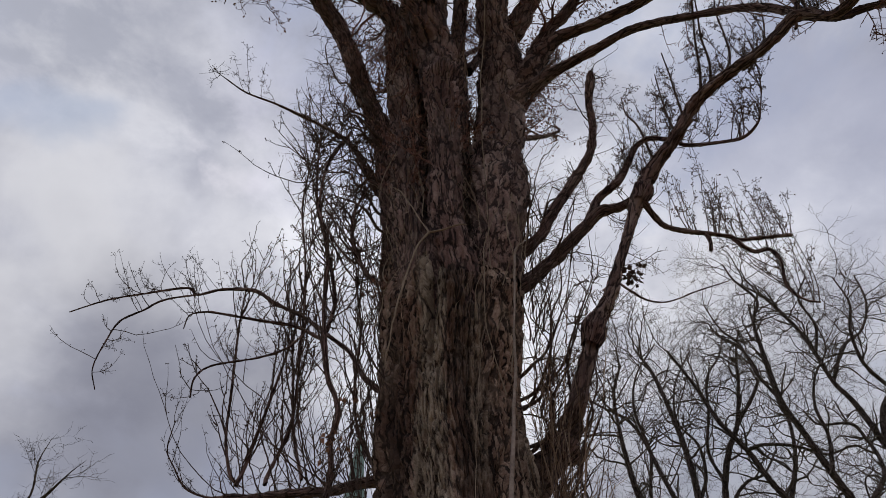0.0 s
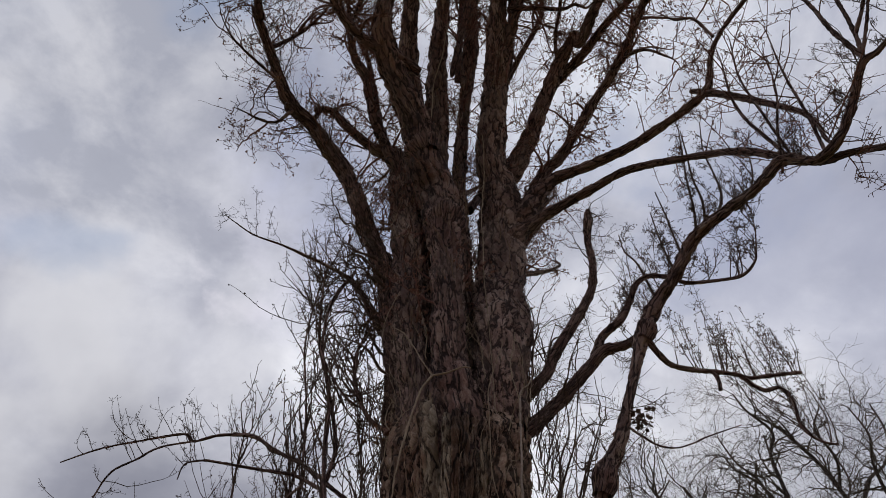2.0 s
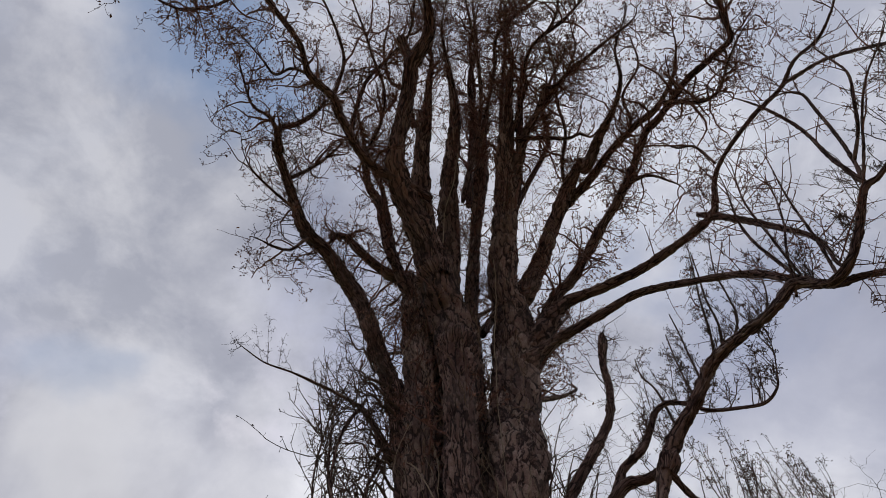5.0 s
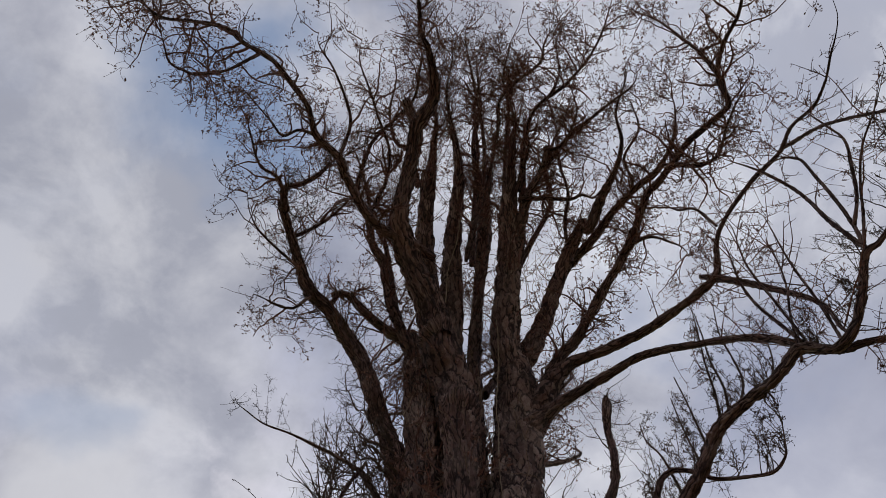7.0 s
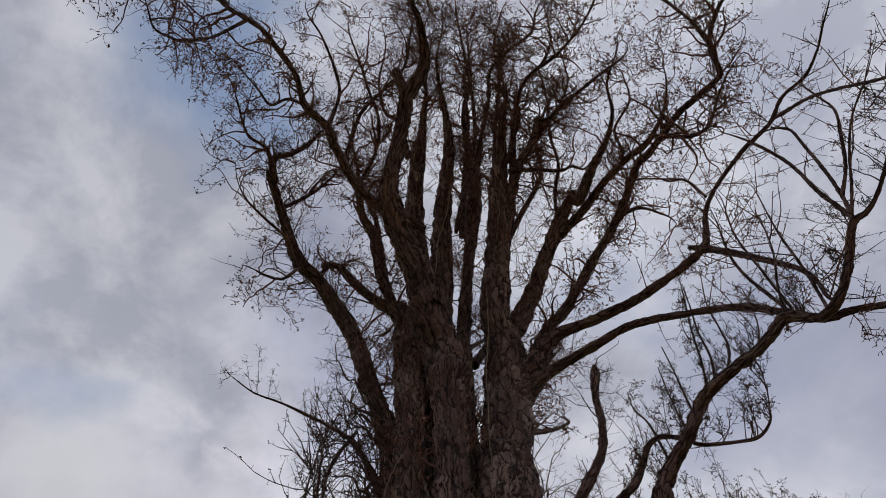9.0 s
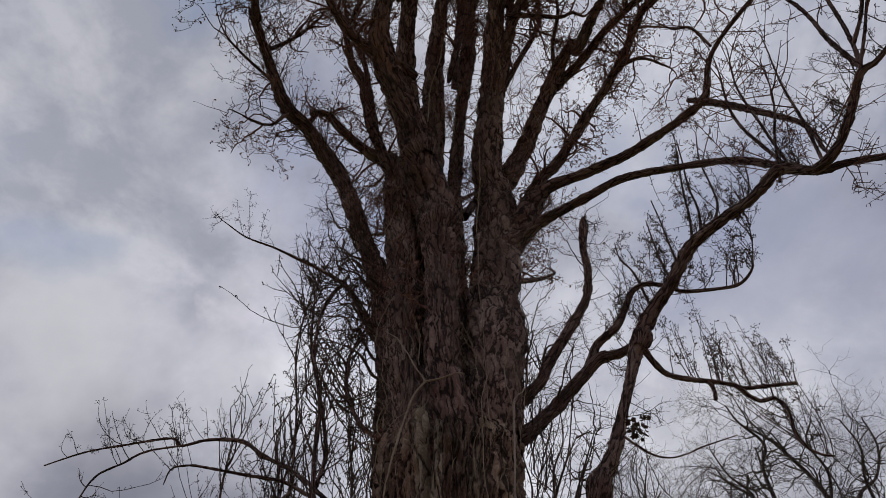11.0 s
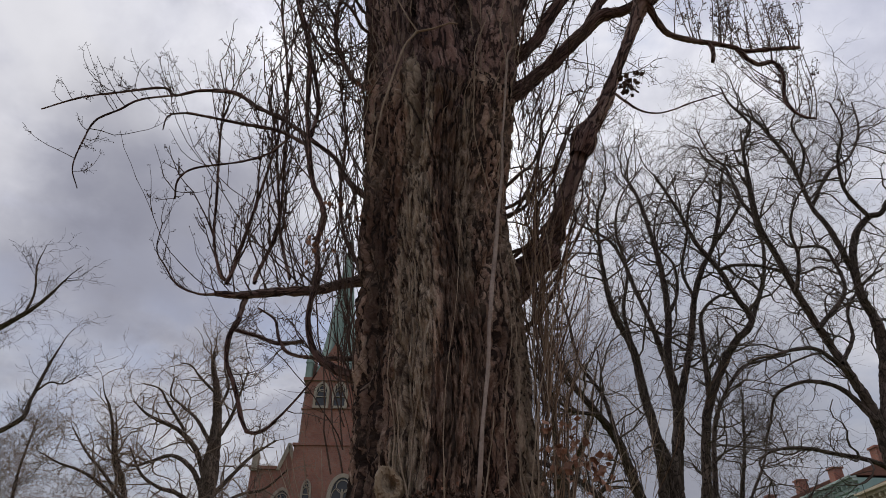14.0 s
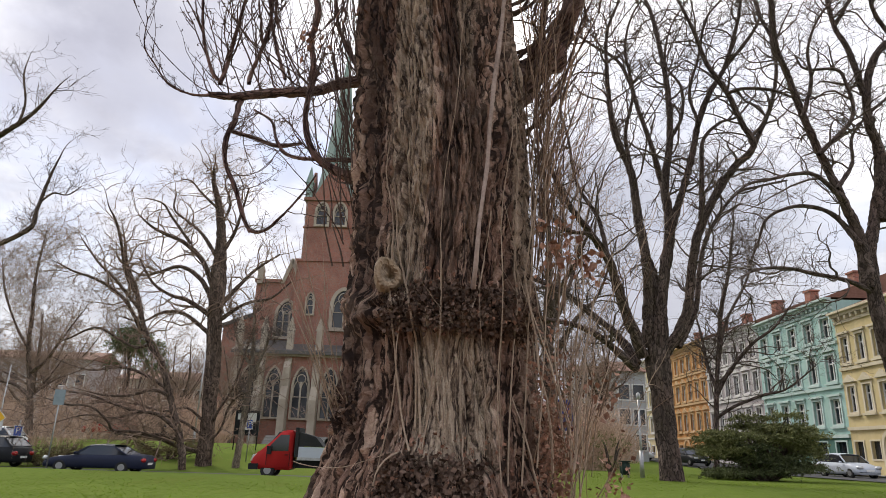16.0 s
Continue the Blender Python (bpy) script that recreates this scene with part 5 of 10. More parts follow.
# upright shoots along the leaning limb
for line_ in ([(3.85, 5.4, 10.99, 0.027), (4.07, 5.35, 11.92, 0.023), (4.25, 5.3, 12.88, 0.02), (4.47, 5.25, 13.84, 0.016), (4.79, 5.2, 15.23, 0.011)],
              [(4.02, 5.3, 11.15, 0.027), (4.21, 5.25, 11.92, 0.023), (4.3, 5.2, 12.77, 0.02), (4.49, 5.15, 13.73, 0.016), (4.69, 5.1, 14.82, 0.011)],
              [(3.45, 5.45, 10.41, 0.021), (3.48, 5.4, 11.08, 0.018), (3.52, 5.35, 11.73, 0.014), (3.54, 5.3, 12.4, 0.01)],
              [(4.13, 5.2, 11.07, 0.026), (4.51, 5.15, 11.88, 0.023), (4.64, 5.1, 12.66, 0.019), (4.76, 5.05, 13.61, 0.015), (5.13, 5.0, 14.98, 0.011)],
              [(2.77, 5.5, 9.38, 0.02), (2.73, 5.47, 10.29, 0.017), (2.6, 5.43, 10.63, 0.013), (2.61, 5.4, 11.09, 0.009)],
              [(3.22, 5.45, 9.99, 0.021), (3.26, 5.5, 10.74, 0.017), (3.35, 5.55, 11.54, 0.014), (3.44, 5.6, 12.21, 0.01)],
              [(4.51, 5.0, 11.08, 0.022), (4.97, 4.93, 11.86, 0.018), (5.22, 4.87, 12.57, 0.014), (5.43, 4.8, 13.61, 0.01)]):
    limb(poplar, "branch", line_, TWIG, key="limb_r1_shoots")
fuzz(16, poplar, ["limb_r1_shoots"], 62, (0.15, 0.7), 0.009, 0.16, 0.5, 5.0, (0.05, 0.22), 4.0, 0.036, fork=0.6, bend=0.13, spur=(0.03, 0.08))
fuzz(4, poplar, ["limb_r1"], 64, (0.5, 1.6), 0.011, 0.22, 0.45, 4.5, (0.06, 0.28), 3.0, 0.034, start=0.34, fork=0.6, bend=0.13, steps=9, spur=(0.03, 0.08), lead=(-0.1, 0, 0.5))
fuzz(14, poplar, ["branch_r2b"], 46, (0.4, 1.3), 0.011, 0.2, 0.5, 5.0, (0.06, 0.28), 3.5, 0.036, start=0.15, fork=0.6, bend=0.13, steps=9, spur=(0.03, 0.08), lead=(0, 0, 0.5))
fuzz(5, poplar, ["branch_e1", "branch_e2"], 50, (0.9, 2.1), 0.010, 0.26, 0.3, 5.5, (0.06, 0.26), 3.5, 0.036, start=0.25, fork=0.6, bend=0.10, steps=10, spur=(0.03, 0.08), lead=(-0.4, 0, 0.7))
fuzz(6, poplar, ["limb_r2", "snag", "limb_r1"], 70, (0.3, 1.1), 0.008, 0.10, 0.85, 4.0, (0.1, 0.35), 3.0, 0.022)
# crooked growth beside the trunk, below the right-hand limbs
rng = np.random.default_rng(83)
for k_ in range(15):
    z_, far_ = rng.uniform(3.2, 8.2), rng.uniform(0.35, 0.95)
    tall_ = rng.uniform(1.2, 2.6)
    limb(poplar, "branch", [(0.55, 6.0, z_, 0.022)] + [(0.72 + far_ * h_ ** 0.7 + rng.normal(0, 0.05), 6.0 + rng.normal(0, 0.1), z_ + 0.1 + tall_ * h_, 0.020 * (1 - 0.7 * h_)) for h_ in (0.05, 0.25, 0.5, 0.75, 1.0)], TWIG, key="side_growth")
ramify(5, poplar, ["side_growth", "limb_r2", "snag"], 0.2, 0.15, [(88, 0.3, 1.1, 0.013, 0.7, 8, 0.22, 0.06, 0.6), (4.0, 0.12, 0.45, 0.008, 0.7, 5, 0.28, 0.04, 0.65), (2.5, 0.04, 0.14, 0.006, 0.9, 3, 0.35, 0.0, 0.75)], TWIG)
# the curtain of shoots on the left
VEIL = ["branch_v1", "branch_v2", "branch_v3", "branch_v4", "branch_v5", "limb_l2", "branch_side_l", "branch_side_l3", "branch_side_l4"]
fuzz(7, poplar, VEIL, 140, (0.8, 2.4), 0.015, 0.13, 0.36, 3.0, (0.10, 0.5), 2.5, 0.04, bend=0.12, steps=10, fork=0.42, spur=(0.02, 0.06))
fuzz(8, poplar, ["limb_l1"], 32, (1.2, 3.2), 0.012, 0.17, 0.6, 4.0, (0.15, 0.8), 3.0, 0.028, bend=0.17, start=0.3, steps=12, fork=0.45, spur=(0.02, 0.06))
fuzz(9, poplar, ["branch_arch", "branch_arch_b", "branch_arch_c", "branch_arch_d", "branch_l1_tip"], 95, (0.25, 1.05), 0.0075, 0.14, 0.45, 3.0, (0.05, 0.2), 2.5, 0.022, bend=0.14, fork=0.5, spur=(0.02, 0.05), lead=(0, 0, 0.3))
fuzz(10, poplar, ["branch_l1_down", "branch_l1_mid", "branch_l1_mid2", "branch_side_l2"], 70, (0.2, 0.9), 0.007, 0.06, 0.75, 4.0, (0.06, 0.25), 3.0, 0.02, bend=0.16)
fuzz(11, poplar, ["limb_left"], 150, (0.6, 2.0), 0.013, 0.05, 0.6, 4.5, (0.1, 0.45), 3.0, 0.026, bend=0.16, steps=9, fork=0.5, spur=(0.02, 0.07))
rng = np.random.default_rng(91)
for k_ in range(14):   # crooked growth outside the left-hand limb
    z_ = rng.uniform(8.5, 12.6)
    x_, y_ = np.interp(z_, (8.67, 10.89, 12.36, 13.26), (-0.95, -1.25, -1.77, -2.15)), np.interp(z_, (8.67, 12.36, 13.26), (5.95, 5.41, 5.07))
    far_, tall_ = rng.uniform(0.4, 1.0), rng.uniform(0.3, 1.7)
    limb(poplar, "branch", [(x_, y_, z_, 0.026)] + [(x_ - 0.05 - far_ * h_ ** 0.7 + rng.normal(0, 0.05), y_ + rng.normal(0, 0.12), z_ + 0.05 + tall_ * h_, 0.024 * (1 - 0.7 * h_)) for h_ in (0.05, 0.3, 0.55, 0.8, 1.0)], TWIG, key="left_growth")
ramify(6, poplar, ["left_growth", "branch_side_l"], 0.2, 0.15, [(110, 0.3, 1.1, 0.015, 0.7, 7, 0.24, 0.06, 0.6), (4.0, 0.12, 0.45, 0.0095, 0.7, 4, 0.30, 0.04, 0.65), (2.5, 0.04, 0.14, 0.007, 0.9, 2, 0.35, 0.0, 0.75)], TWIG)
fuzz(12, poplar, ["branch_side_l", "branch_side_l3", "branch_side_l4"], 80, (0.6, 1.8), 0.014, 0.08, 0.5, 4.5, (0.1, 0.4), 3.0, 0.024, bend=0.14, steps=9, fork=0.45, spur=(0.02, 0.06))


DECAY = speckled("rotted_wood", (0.20, 0.15, 0.105), (0.46, 0.37, 0.27), 30.0, strength=0.8, distance=0.01)


FRONT = BOLE[BOLE[:, 1] < 5.9]


# ---- pale shoots, burl leaves and the cut on the trunk ----
def whip(points, label="", girth=0.72, mat=None):
    q_ = glide([(x, y, z, r * girth) for x, y, z, r in points], lambda r: 0.06)
    for k_ in np.where((q_[:, 2] < 8.5) & (np.abs(q_[:, 0]) < 0.72))[0]:   # keep the shoot clear of the bark
        near = FRONT[(np.abs(FRONT[:, 2] - q_[k_, 2]) < 0.03) & (np.abs(FRONT[:, 0] - q_[k_, 0]) < 0.03)]
        if len(near):
            q_[k_, 1] = min(q_[k_, 1], near[:, 1].min() - q_[k_, 3] * 0.6)
    kink = np.random.default_rng(int(1000 * q_[0, 2] + 3000 * abs(q_[0, 0])))
    q_[:, 0] += np.cumsum(kink.normal(0, 0.006, len(q_))) * np.linspace(0, 1, len(q_))
    q_[1:-1, 1] = 0.25 * q_[:-2, 1] + 0.5 * q_[1:-1, 1] + 0.25 * q_[2:, 1]
    v_, f_, uv_ = tube(q_, 6, bark_relief(20.0, 2.0, 0.0, 0.35))
    LINES.setdefault("whips", []).append(q_)
    return piece("shoot", v_, f_, mat or WHIP, poplar, label, uv_, True)


whip([(0.24, 5.22, 2.68, 0.0272), (0.25, 5.12, 2.8, 0.0256), (0.28, 5.1, 3.21, 0.0198), (0.33, 5.14, 3.64, 0.0223), (0.36, 5.16, 4.1, 0.0229), (0.39, 5.18, 4.55, 0.0254), (0.44, 5.2, 5.03, 0.0236), (0.48, 5.2, 5.48, 0.0211), (0.51, 5.2, 5.79, 0.0186), (0.53, 5.2, 6.18, 0.0136), (0.57, 5.2, 6.72, 0.016), (0.62, 5.2, 7.3, 0.0144), (0.75, 5.19, 7.49, 0.0075), (0.82, 5.18, 7.99, 0.0059)], "straight pale shoot standing before the trunk", 0.85, POLE)
whip([(-0.18, 5.21, 1.49, 0.0127), (-0.25, 5.26, 1.72, 0.0116), (-0.32, 5.26, 2.11, 0.0119), (-0.37, 5.25, 2.45, 0.0122), (-0.41, 5.31, 2.81, 0.0109), (-0.42, 5.37, 3.20, 0.0097), (-0.47, 5.42, 3.61, 0.0067), (-0.47, 5.42, 3.97, 0.0051)])
whip([(-0.11, 5.21, 1.60, 0.0157), (-0.13, 5.33, 1.88, 0.0148), (-0.16, 5.32, 2.21, 0.0137), (-0.21, 5.20, 2.44, 0.0135), (-0.30, 5.26, 2.80, 0.0124), (-0.37, 5.37, 3.11, 0.0096), (-0.38, 5.43, 3.42, 0.0066)])
whip([(-0.15, 5.27, 1.64, 0.0116), (-0.15, 5.33, 1.92, 0.0120), (-0.16, 5.33, 2.25, 0.0091)])
whip([(0.19, 5.15, 1.31, 0.0121), (0.20, 5.21, 1.50, 0.0115), (0.21, 5.26, 1.61, 0.0108)])
whip([(0.22, 5.26, 2.47, 0.0091), (0.30, 5.32, 2.75, 0.0094), (0.34, 5.43, 3.06, 0.0081), (0.37, 5.43, 3.35, 0.0066)])
whip([(-0.26, 5.14, 1.48, 0.0098), (-0.34, 5.02, 1.43, 0.0095), (-0.39, 4.96, 1.34, 0.0066), (-0.40, 4.96, 1.27, 0.0040)])
whip([(-0.31, 5.14, 1.48, 0.0042), (-0.48, 5.24, 1.42, 0.0042), (-0.70, 5.46, 1.36, 0.0045), (-0.94, 5.66, 1.36, 0.0046), (-1.09, 5.75, 1.39, 0.0039)])
whip([(0.51, 5.30, 1.28, 0.0099), (0.53, 5.36, 1.91, 0.0105), (0.55, 5.42, 2.51, 0.0094), (0.53, 5.48, 3.17, 0.0083), (0.56, 5.53, 3.80, 0.0069), (0.54, 5.54, 4.44, 0.0053)])
whip([(0.61, 5.29, 1.28, 0.0114), (0.64, 5.35, 1.83, 0.0119), (0.66, 5.40, 2.34, 0.0109), (0.69, 5.46, 2.98, 0.0098), (0.68, 5.52, 3.64, 0.0085), (0.71, 5.52, 4.33, 0.0053)])
whip([(0.41, 5.29, 5.37, 0.0095), (0.31, 5.30, 5.91, 0.0081), (0.25, 5.25, 6.31, 0.0084), (0.27, 5.24, 6.89, 0.0089), (0.33, 5.24, 7.54, 0.0095), (0.56, 5.22, 8.26, 0.0076)])
whip([(-0.36, 5.04, 7.45, 0.0213), (-0.50, 5.03, 7.15, 0.0171), (-0.64, 5.04, 6.47, 0.0160), (-0.72, 5.06, 5.95, 0.0121), (-0.75, 5.12, 5.58, 0.0087)])
whip([(-0.36, 5.04, 7.45, 0.0177), (-0.19, 4.99, 7.44, 0.0175), (-0.01, 4.94, 7.47, 0.0141), (0.07, 4.93, 7.44, 0.0105)])
whip([(-0.35, 5.04, 7.43, 0.0141), (-0.49, 5.06, 7.77, 0.0109), (-0.69, 5.07, 8.22, 0.0114), (-0.84, 5.11, 8.44, 0.0078)])
whip([(0.34, 5.30, 7.12, 0.0092), (0.36, 5.30, 8.48, 0.0078), (0.37, 5.23, 9.99, 0.0117), (0.45, 5.01, 11.29, 0.0127), (0.59, 4.93, 12.57, 0.0147), (0.62, 4.57, 13.58, 0.0117)])
whip([(-0.43, 4.07, 13.31, 0.0158), (-0.37, 3.70, 14.21, 0.0117), (-0.19, 3.35, 14.99, 0.0144), (-0.05, 2.98, 15.87, 0.0086)])
whip([(-0.86, 5.25, 9.45, 0.0084), (-1.01, 5.28, 8.90, 0.0081), (-1.04, 5.27, 8.34, 0.0051)])
whip([(0.47, 5.22, 5.58, 0.0097), (0.56, 5.21, 6.29, 0.0106), (0.64, 5.20, 7.14, 0.0092), (0.62, 5.20, 7.74, 0.0098), (0.75, 5.25, 8.46, 0.0078)])

rng = np.random.default_rng(40)
for k_ in range(4):   # thin shoots that climb close to the bark
    x_, z_, top_ = (rng.uniform(0.2, 0.78) if k_ > 1 else rng.uniform(-0.55, 0.1)), rng.uniform(1.15, 1.6), rng.uniform(1.6, 5.0)
    way_ = rng.normal(0.02, 0.05)
    whip([(x_ + way_ * h_ + rng.normal(0, 0.025), 5.22 - 0.12 * rng.random() + 0.05 * abs(x_), z_ + h_, 0.0085 * (1 - 0.65 * h_ / top_) * rng.uniform(0.9, 1.1)) for h_ in np.linspace(0, top_, 8)])


def bunch(seed, n, at, spread, way, length, r0, up, bend, name, mat, label, per=1.5):
    """A bunch of straight young shoots that rise from a burl."""
    rng = np.random.default_rng(seed)
    s = np.array(at) + rng.uniform(-1, 1, (n, 3)) * np.array(spread)
    p1, r1 = grow(rng, s, np.array(way) + rng.normal(0, 0.09, (n, 3)), rng.uniform(*length, n), r0 * rng.uniform(0.5, 1.1, n), 12, bend, up)
    a2, w2, _ = shoots_on(rng, p1, per)
    p2, r2 = grow(rng, a2, sideways(rng, w2, 0.55), rng.uniform(0.1, 0.5, len(a2)), np.full(len(a2), r0 * 0.4), 4, 0.15, 0.08)
    v_, f_ = joined(strands(p1, r1, 4), strands(p2, r2))
    return tagged(piece(name, v_, f_, mat, poplar, label), kind="stuff")


bunch(21, 20, (0.90, 5.45, 1.25), (0.14, 0.35, 0.45), (0.05, -0.02, 1.0), (1.0, 3.0), 0.009, 0.03, 0.10, "shoot_growth", WHIP, "straight pale tan shoots rising from the burl")
bunch(22, 16, (1.0, 5.7, 1.35), (0.22, 0.4, 0.5), (0.13, 0.0, 1.0), (0.8, 2.6), 0.006, 0.02, 0.12, "shoot_growth", WHIP, "straight pale tan shoots rising from the burl", 2.5)
bunch(23, 16, (-0.78, 5.7, 1.75), (0.08, 0.2, 0.15), (-0.42, -0.1, 1.0), (0.6, 1.9), 0.006, 0.03, 0.06, "shoot_growth", WHIP, "thin shoots rising from the side burl")
bunch(24, 5, (0.05, 5.2, 1.45), (0.45, 0.06, 0.15), (0.0, -0.03, 1.0), (0.5, 1.5), 0.006, 0.04, 0.05, "shoot_growth", WHIP, "thin shoots rising from the foot burl")
bunch(25, 16, (0.88, 5.6, 3.0), (0.10, 0.3, 0.6), (0.16, -0.03, 1.0), (0.6, 2.2), 0.007, 0.03, 0.07, "shoot_growth", TWIG_WARM, "brown shoots rising beside the trunk", 3.0)
bunch(26, 60, (-0.84, 5.85, 4.9), (0.08, 0.3, 2.0), (-0.30, -0.05, 1.0), (0.8, 2.6), 0.008, 0.08, 0.10, "shoot_growth", TWIG, "dark shoots rising beside the trunk", 4.0)
bunch(29, 34, (-0.95, 5.8, 6.6), (0.10, 0.3, 1.2), (-0.30, -0.05, -0.9), (0.8, 2.4), 0.006, -0.08, 0.12, "shoot_growth", TWIG, "thin dark shoots hanging beside the trunk", 5.0)
bunch(30, 34, (0.84, 5.75, 4.0), (0.10, 0.3, 1.3), (0.28, -0.02, 1.0), (0.8, 2.2), 0.007, 0.03, 0.12, "shoot_growth", TWIG_WARM, "brown shoots rising beside the trunk", 5.0)
bunch(31, 28, (0.80, 5.6, 3.6), (0.08, 0.3, 1.0), (0.07, 0.0, 1.0), (1.0, 2.6), 0.007, 0.03, 0.08, "shoot_growth", TWIG_WARM, "brown shoots rising beside the trunk", 4.0)
bunch(32, 22, (0.88, 5.75, 3.4), (0.10, 0.35, 0.6), (0.2, 0.0, 1.0), (1.2, 2.8), 0.006, 0.02, 0.12, "shoot_growth", TWIG, "thin brown shoots rising beside the trunk", 6.0)
bunch(33, 26, (-0.1, 5.22, 7.4), (0.85, 0.06, 1.3), (0.0, -0.10, 0.8), (0.4, 1.3), 0.0065, 0.05, 0.24, "shoot_growth", WHIP, "thin pale crooked shoots on the upper trunk", 2.5)
bunch(34, 26, (-0.2, 5.0, 10.6), (1.1, 0.25, 1.6), (0.0, -0.10, 0.8), (0.5, 1.6), 0.008, 0.05, 0.24, "shoot_growth", TWIG_WARM, "thin pale crooked shoots on the stems", 2.5)
bunch(35, 30, (0.1, 4.2, 14.0), (1.6, 0.3, 1.4), (0.0, -0.10, 0.8), (0.5, 1.8), 0.010, 0.05, 0.22, "shoot_growth", TWIG_WARM, "thin pale crooked shoots on the stems", 3.0)
bunch(27, 70, (0.86, 5.9, 6.3), (0.08, 0.3, 1.9), (0.32, -0.05, 0.9), (0.5, 1.9), 0.009, 0.05, 0.14, "shoot_growth", TWIG, "dark shoots rising beside the trunk", 5.0)


def litter(seed, n, middle, spread, size, mat, name, label):
    """Dry leaves caught in one place."""
    rng = np.random.default_rng(seed)
    at = np.array(middle) + rng.normal(0, 1, (n, 3)) * np.array(spread)
    v_, f_ = blades(rng, at, rng.uniform(*size, n), 0.42)
    return tagged(piece(name, v_, f_, mat, poplar, label), kind="stuff")


SCRAP = speckled("bark_scrap", (0.060, 0.038, 0.028), (0.25, 0.165, 0.120), 40.0, 0.85, 0.2, 0.6, 0.004, 0.6)


def scraps(seed, n, zlo, zhi, xlo, xhi, size, mat, name, label, out=0.02):
    """Scraps caught on the trunk's own surface between two heights."""
    rng = np.random.default_rng(seed)
    ok = np.where((BOLE[:, 2] > zlo) & (BOLE[:, 2] < zhi) & (BOLE[:, 0] > xlo) & (BOLE[:, 0] < xhi) & (BOLE[:, 1] < 5.75))[0]
    at = BOLE[rng.choice(ok, n)] + rng.normal(0, out, (n, 3)) + (0, -out, 0)
    v_, f_ = blades(rng, at, rng.uniform(*size, n), 0.45)
    return tagged(piece(name, v_, f_, mat, poplar, label), kind="stuff")


scraps(31, 3800, 2.34, 2.70, -0.45, 0.70, (0.015, 0.05), SCRAP, "scrap_litter", "curled grey-brown scraps on the collar burl")
scraps(32, 330, 2.3, 2.8, -0.35, 0.85, (0.015, 0.045), DRY, "leaf_litter", "rust-brown dry leaves on the collar burl")
scraps(33, 2600, 1.02, 1.45, -0.42, 0.32, (0.015, 0.055), SCRAP, "scrap_litter", "curled grey-brown scraps on the foot burl")
scraps(34, 420, 0.9, 1.6, -0.5, 0.7, (0.015, 0.045), DRY, "leaf_litter", "rust-brown dry leaves on the foot burl")
scraps(35, 260, 1.62, 1.98, -1.1, -0.6, (0.015, 0.045), SCRAP, "scrap_litter", "curled scraps on the side burl")
litter(36, 800, (0.86, 5.35, 1.45), (0.07, 0.10, 0.24), (0.02, 0.05), DRY, "leaf_litter", "hanging bunch of red-brown dry leaves")
litter(37, 340, (0.84, 5.4, 2.0), (0.08, 0.10, 0.22), (0.02, 0.05), DRY, "leaf_litter", "hanging bunch of red-brown dry leaves")
bunch(28, 11, (0.98, 5.5, 1.3), (0.25, 0.4, 0.5), (0.22, 0.0, 1.0), (0.7, 2.2), 0.005, 0.0, 0.14, "shoot_growth", TWIG_WARM, "thin brown shoots rising from the burl", 4.0)
litter(44, 90, (1.35, 5.6, 1.25), (0.06, 0.10, 0.14), (0.03, 0.075), DRY, "leaf_litter", "small bunch of dry leaves")
litter(45, 50, (1.25, 5.6, 1.95), (0.08, 0.10, 0.10), (0.03, 0.07), DRY, "leaf_litter", "small bunch of dry leaves")
litter(38, 60, (0.90, 5.35, 3.05), (0.08, 0.10, 0.12), (0.04, 0.09), DRY, "leaf_litter", "small bunch of dry leaves")
litter(39, 40, (1.2, 5.6, 3.0), (0.10, 0.10, 0.10), (0.05, 0.10), DRY, "leaf_litter", "small bunch of dry leaves")
litter(40, 50, (-0.95, 5.75, 7.3), (0.09, 0.08, 0.08), (0.05, 0.09), DRY, "leaf_litter", "small bunch of dry leaves")
litter(41, 60, (1.92, 5.3, 6.95), (0.06, 0.06, 0.06), (0.05, 0.08), TWIG, "leaf_litter", "dark bunch of dry leaves on the limb")
litter(42, 16, (-1.35, 6.0, 5.3), (0.10, 0.08, 0.15), (0.05, 0.09), DRY, "leaf_litter", "small bunch of dry leaves")
litter(43, 16, (-1.0, 5.8, 5.6), (0.12, 0.08, 0.10), (0.05, 0.09), DRY, "leaf_litter", "small bunch of dry leaves")

# the sawn-off branch: a pale lip round a dark, rotted middle
n_ = 48
th_ = np.linspace(0, 2 * np.pi, n_, endpoint=False)
rng = np.random.default_rng(3)
fringe = rng.normal(0, 1, n_)
rings_ = []
for s_, lift_, j_ in ((1.30, 0.14, 0.02), (1.18, 0.02, 0.02), (1.05, -0.03, 0.02), (0.90, -0.040, 0.02), (0.74, -0.034, 0.02), (0.58, -0.020, 0.012), (0.40, 0.018, 0.015), (0.2, 0.045, 0.01), (0.02, 0.05, 0.0)):
    w_ = 1 + 0.07 * np.cos(2 * th_ + 1) + 0.05 * np.cos(3 * th_) + j_ * fringe
    rings_.append(np.stack([-0.405 + 0.085 * s_ * w_ * np.cos(th_), np.full(n_, 5.21 + lift_) + 0.05 * np.cos(th_) + 0.3 * j_ * rng.normal(0, 1, n_), 2.76 + 0.118 * s_ * w_ * np.sin(th_)], 1))
k_, m_ = np.meshgrid(np.arange(len(rings_) - 1), np.arange(n_), indexing="ij")
f_ = np.stack([k_ * n_ + m_, k_ * n_ + (m_ + 1) % n_, (k_ + 1) * n_ + (m_ + 1) % n_, (k_ + 1) * n_ + m_], -1).reshape(-1, 4)
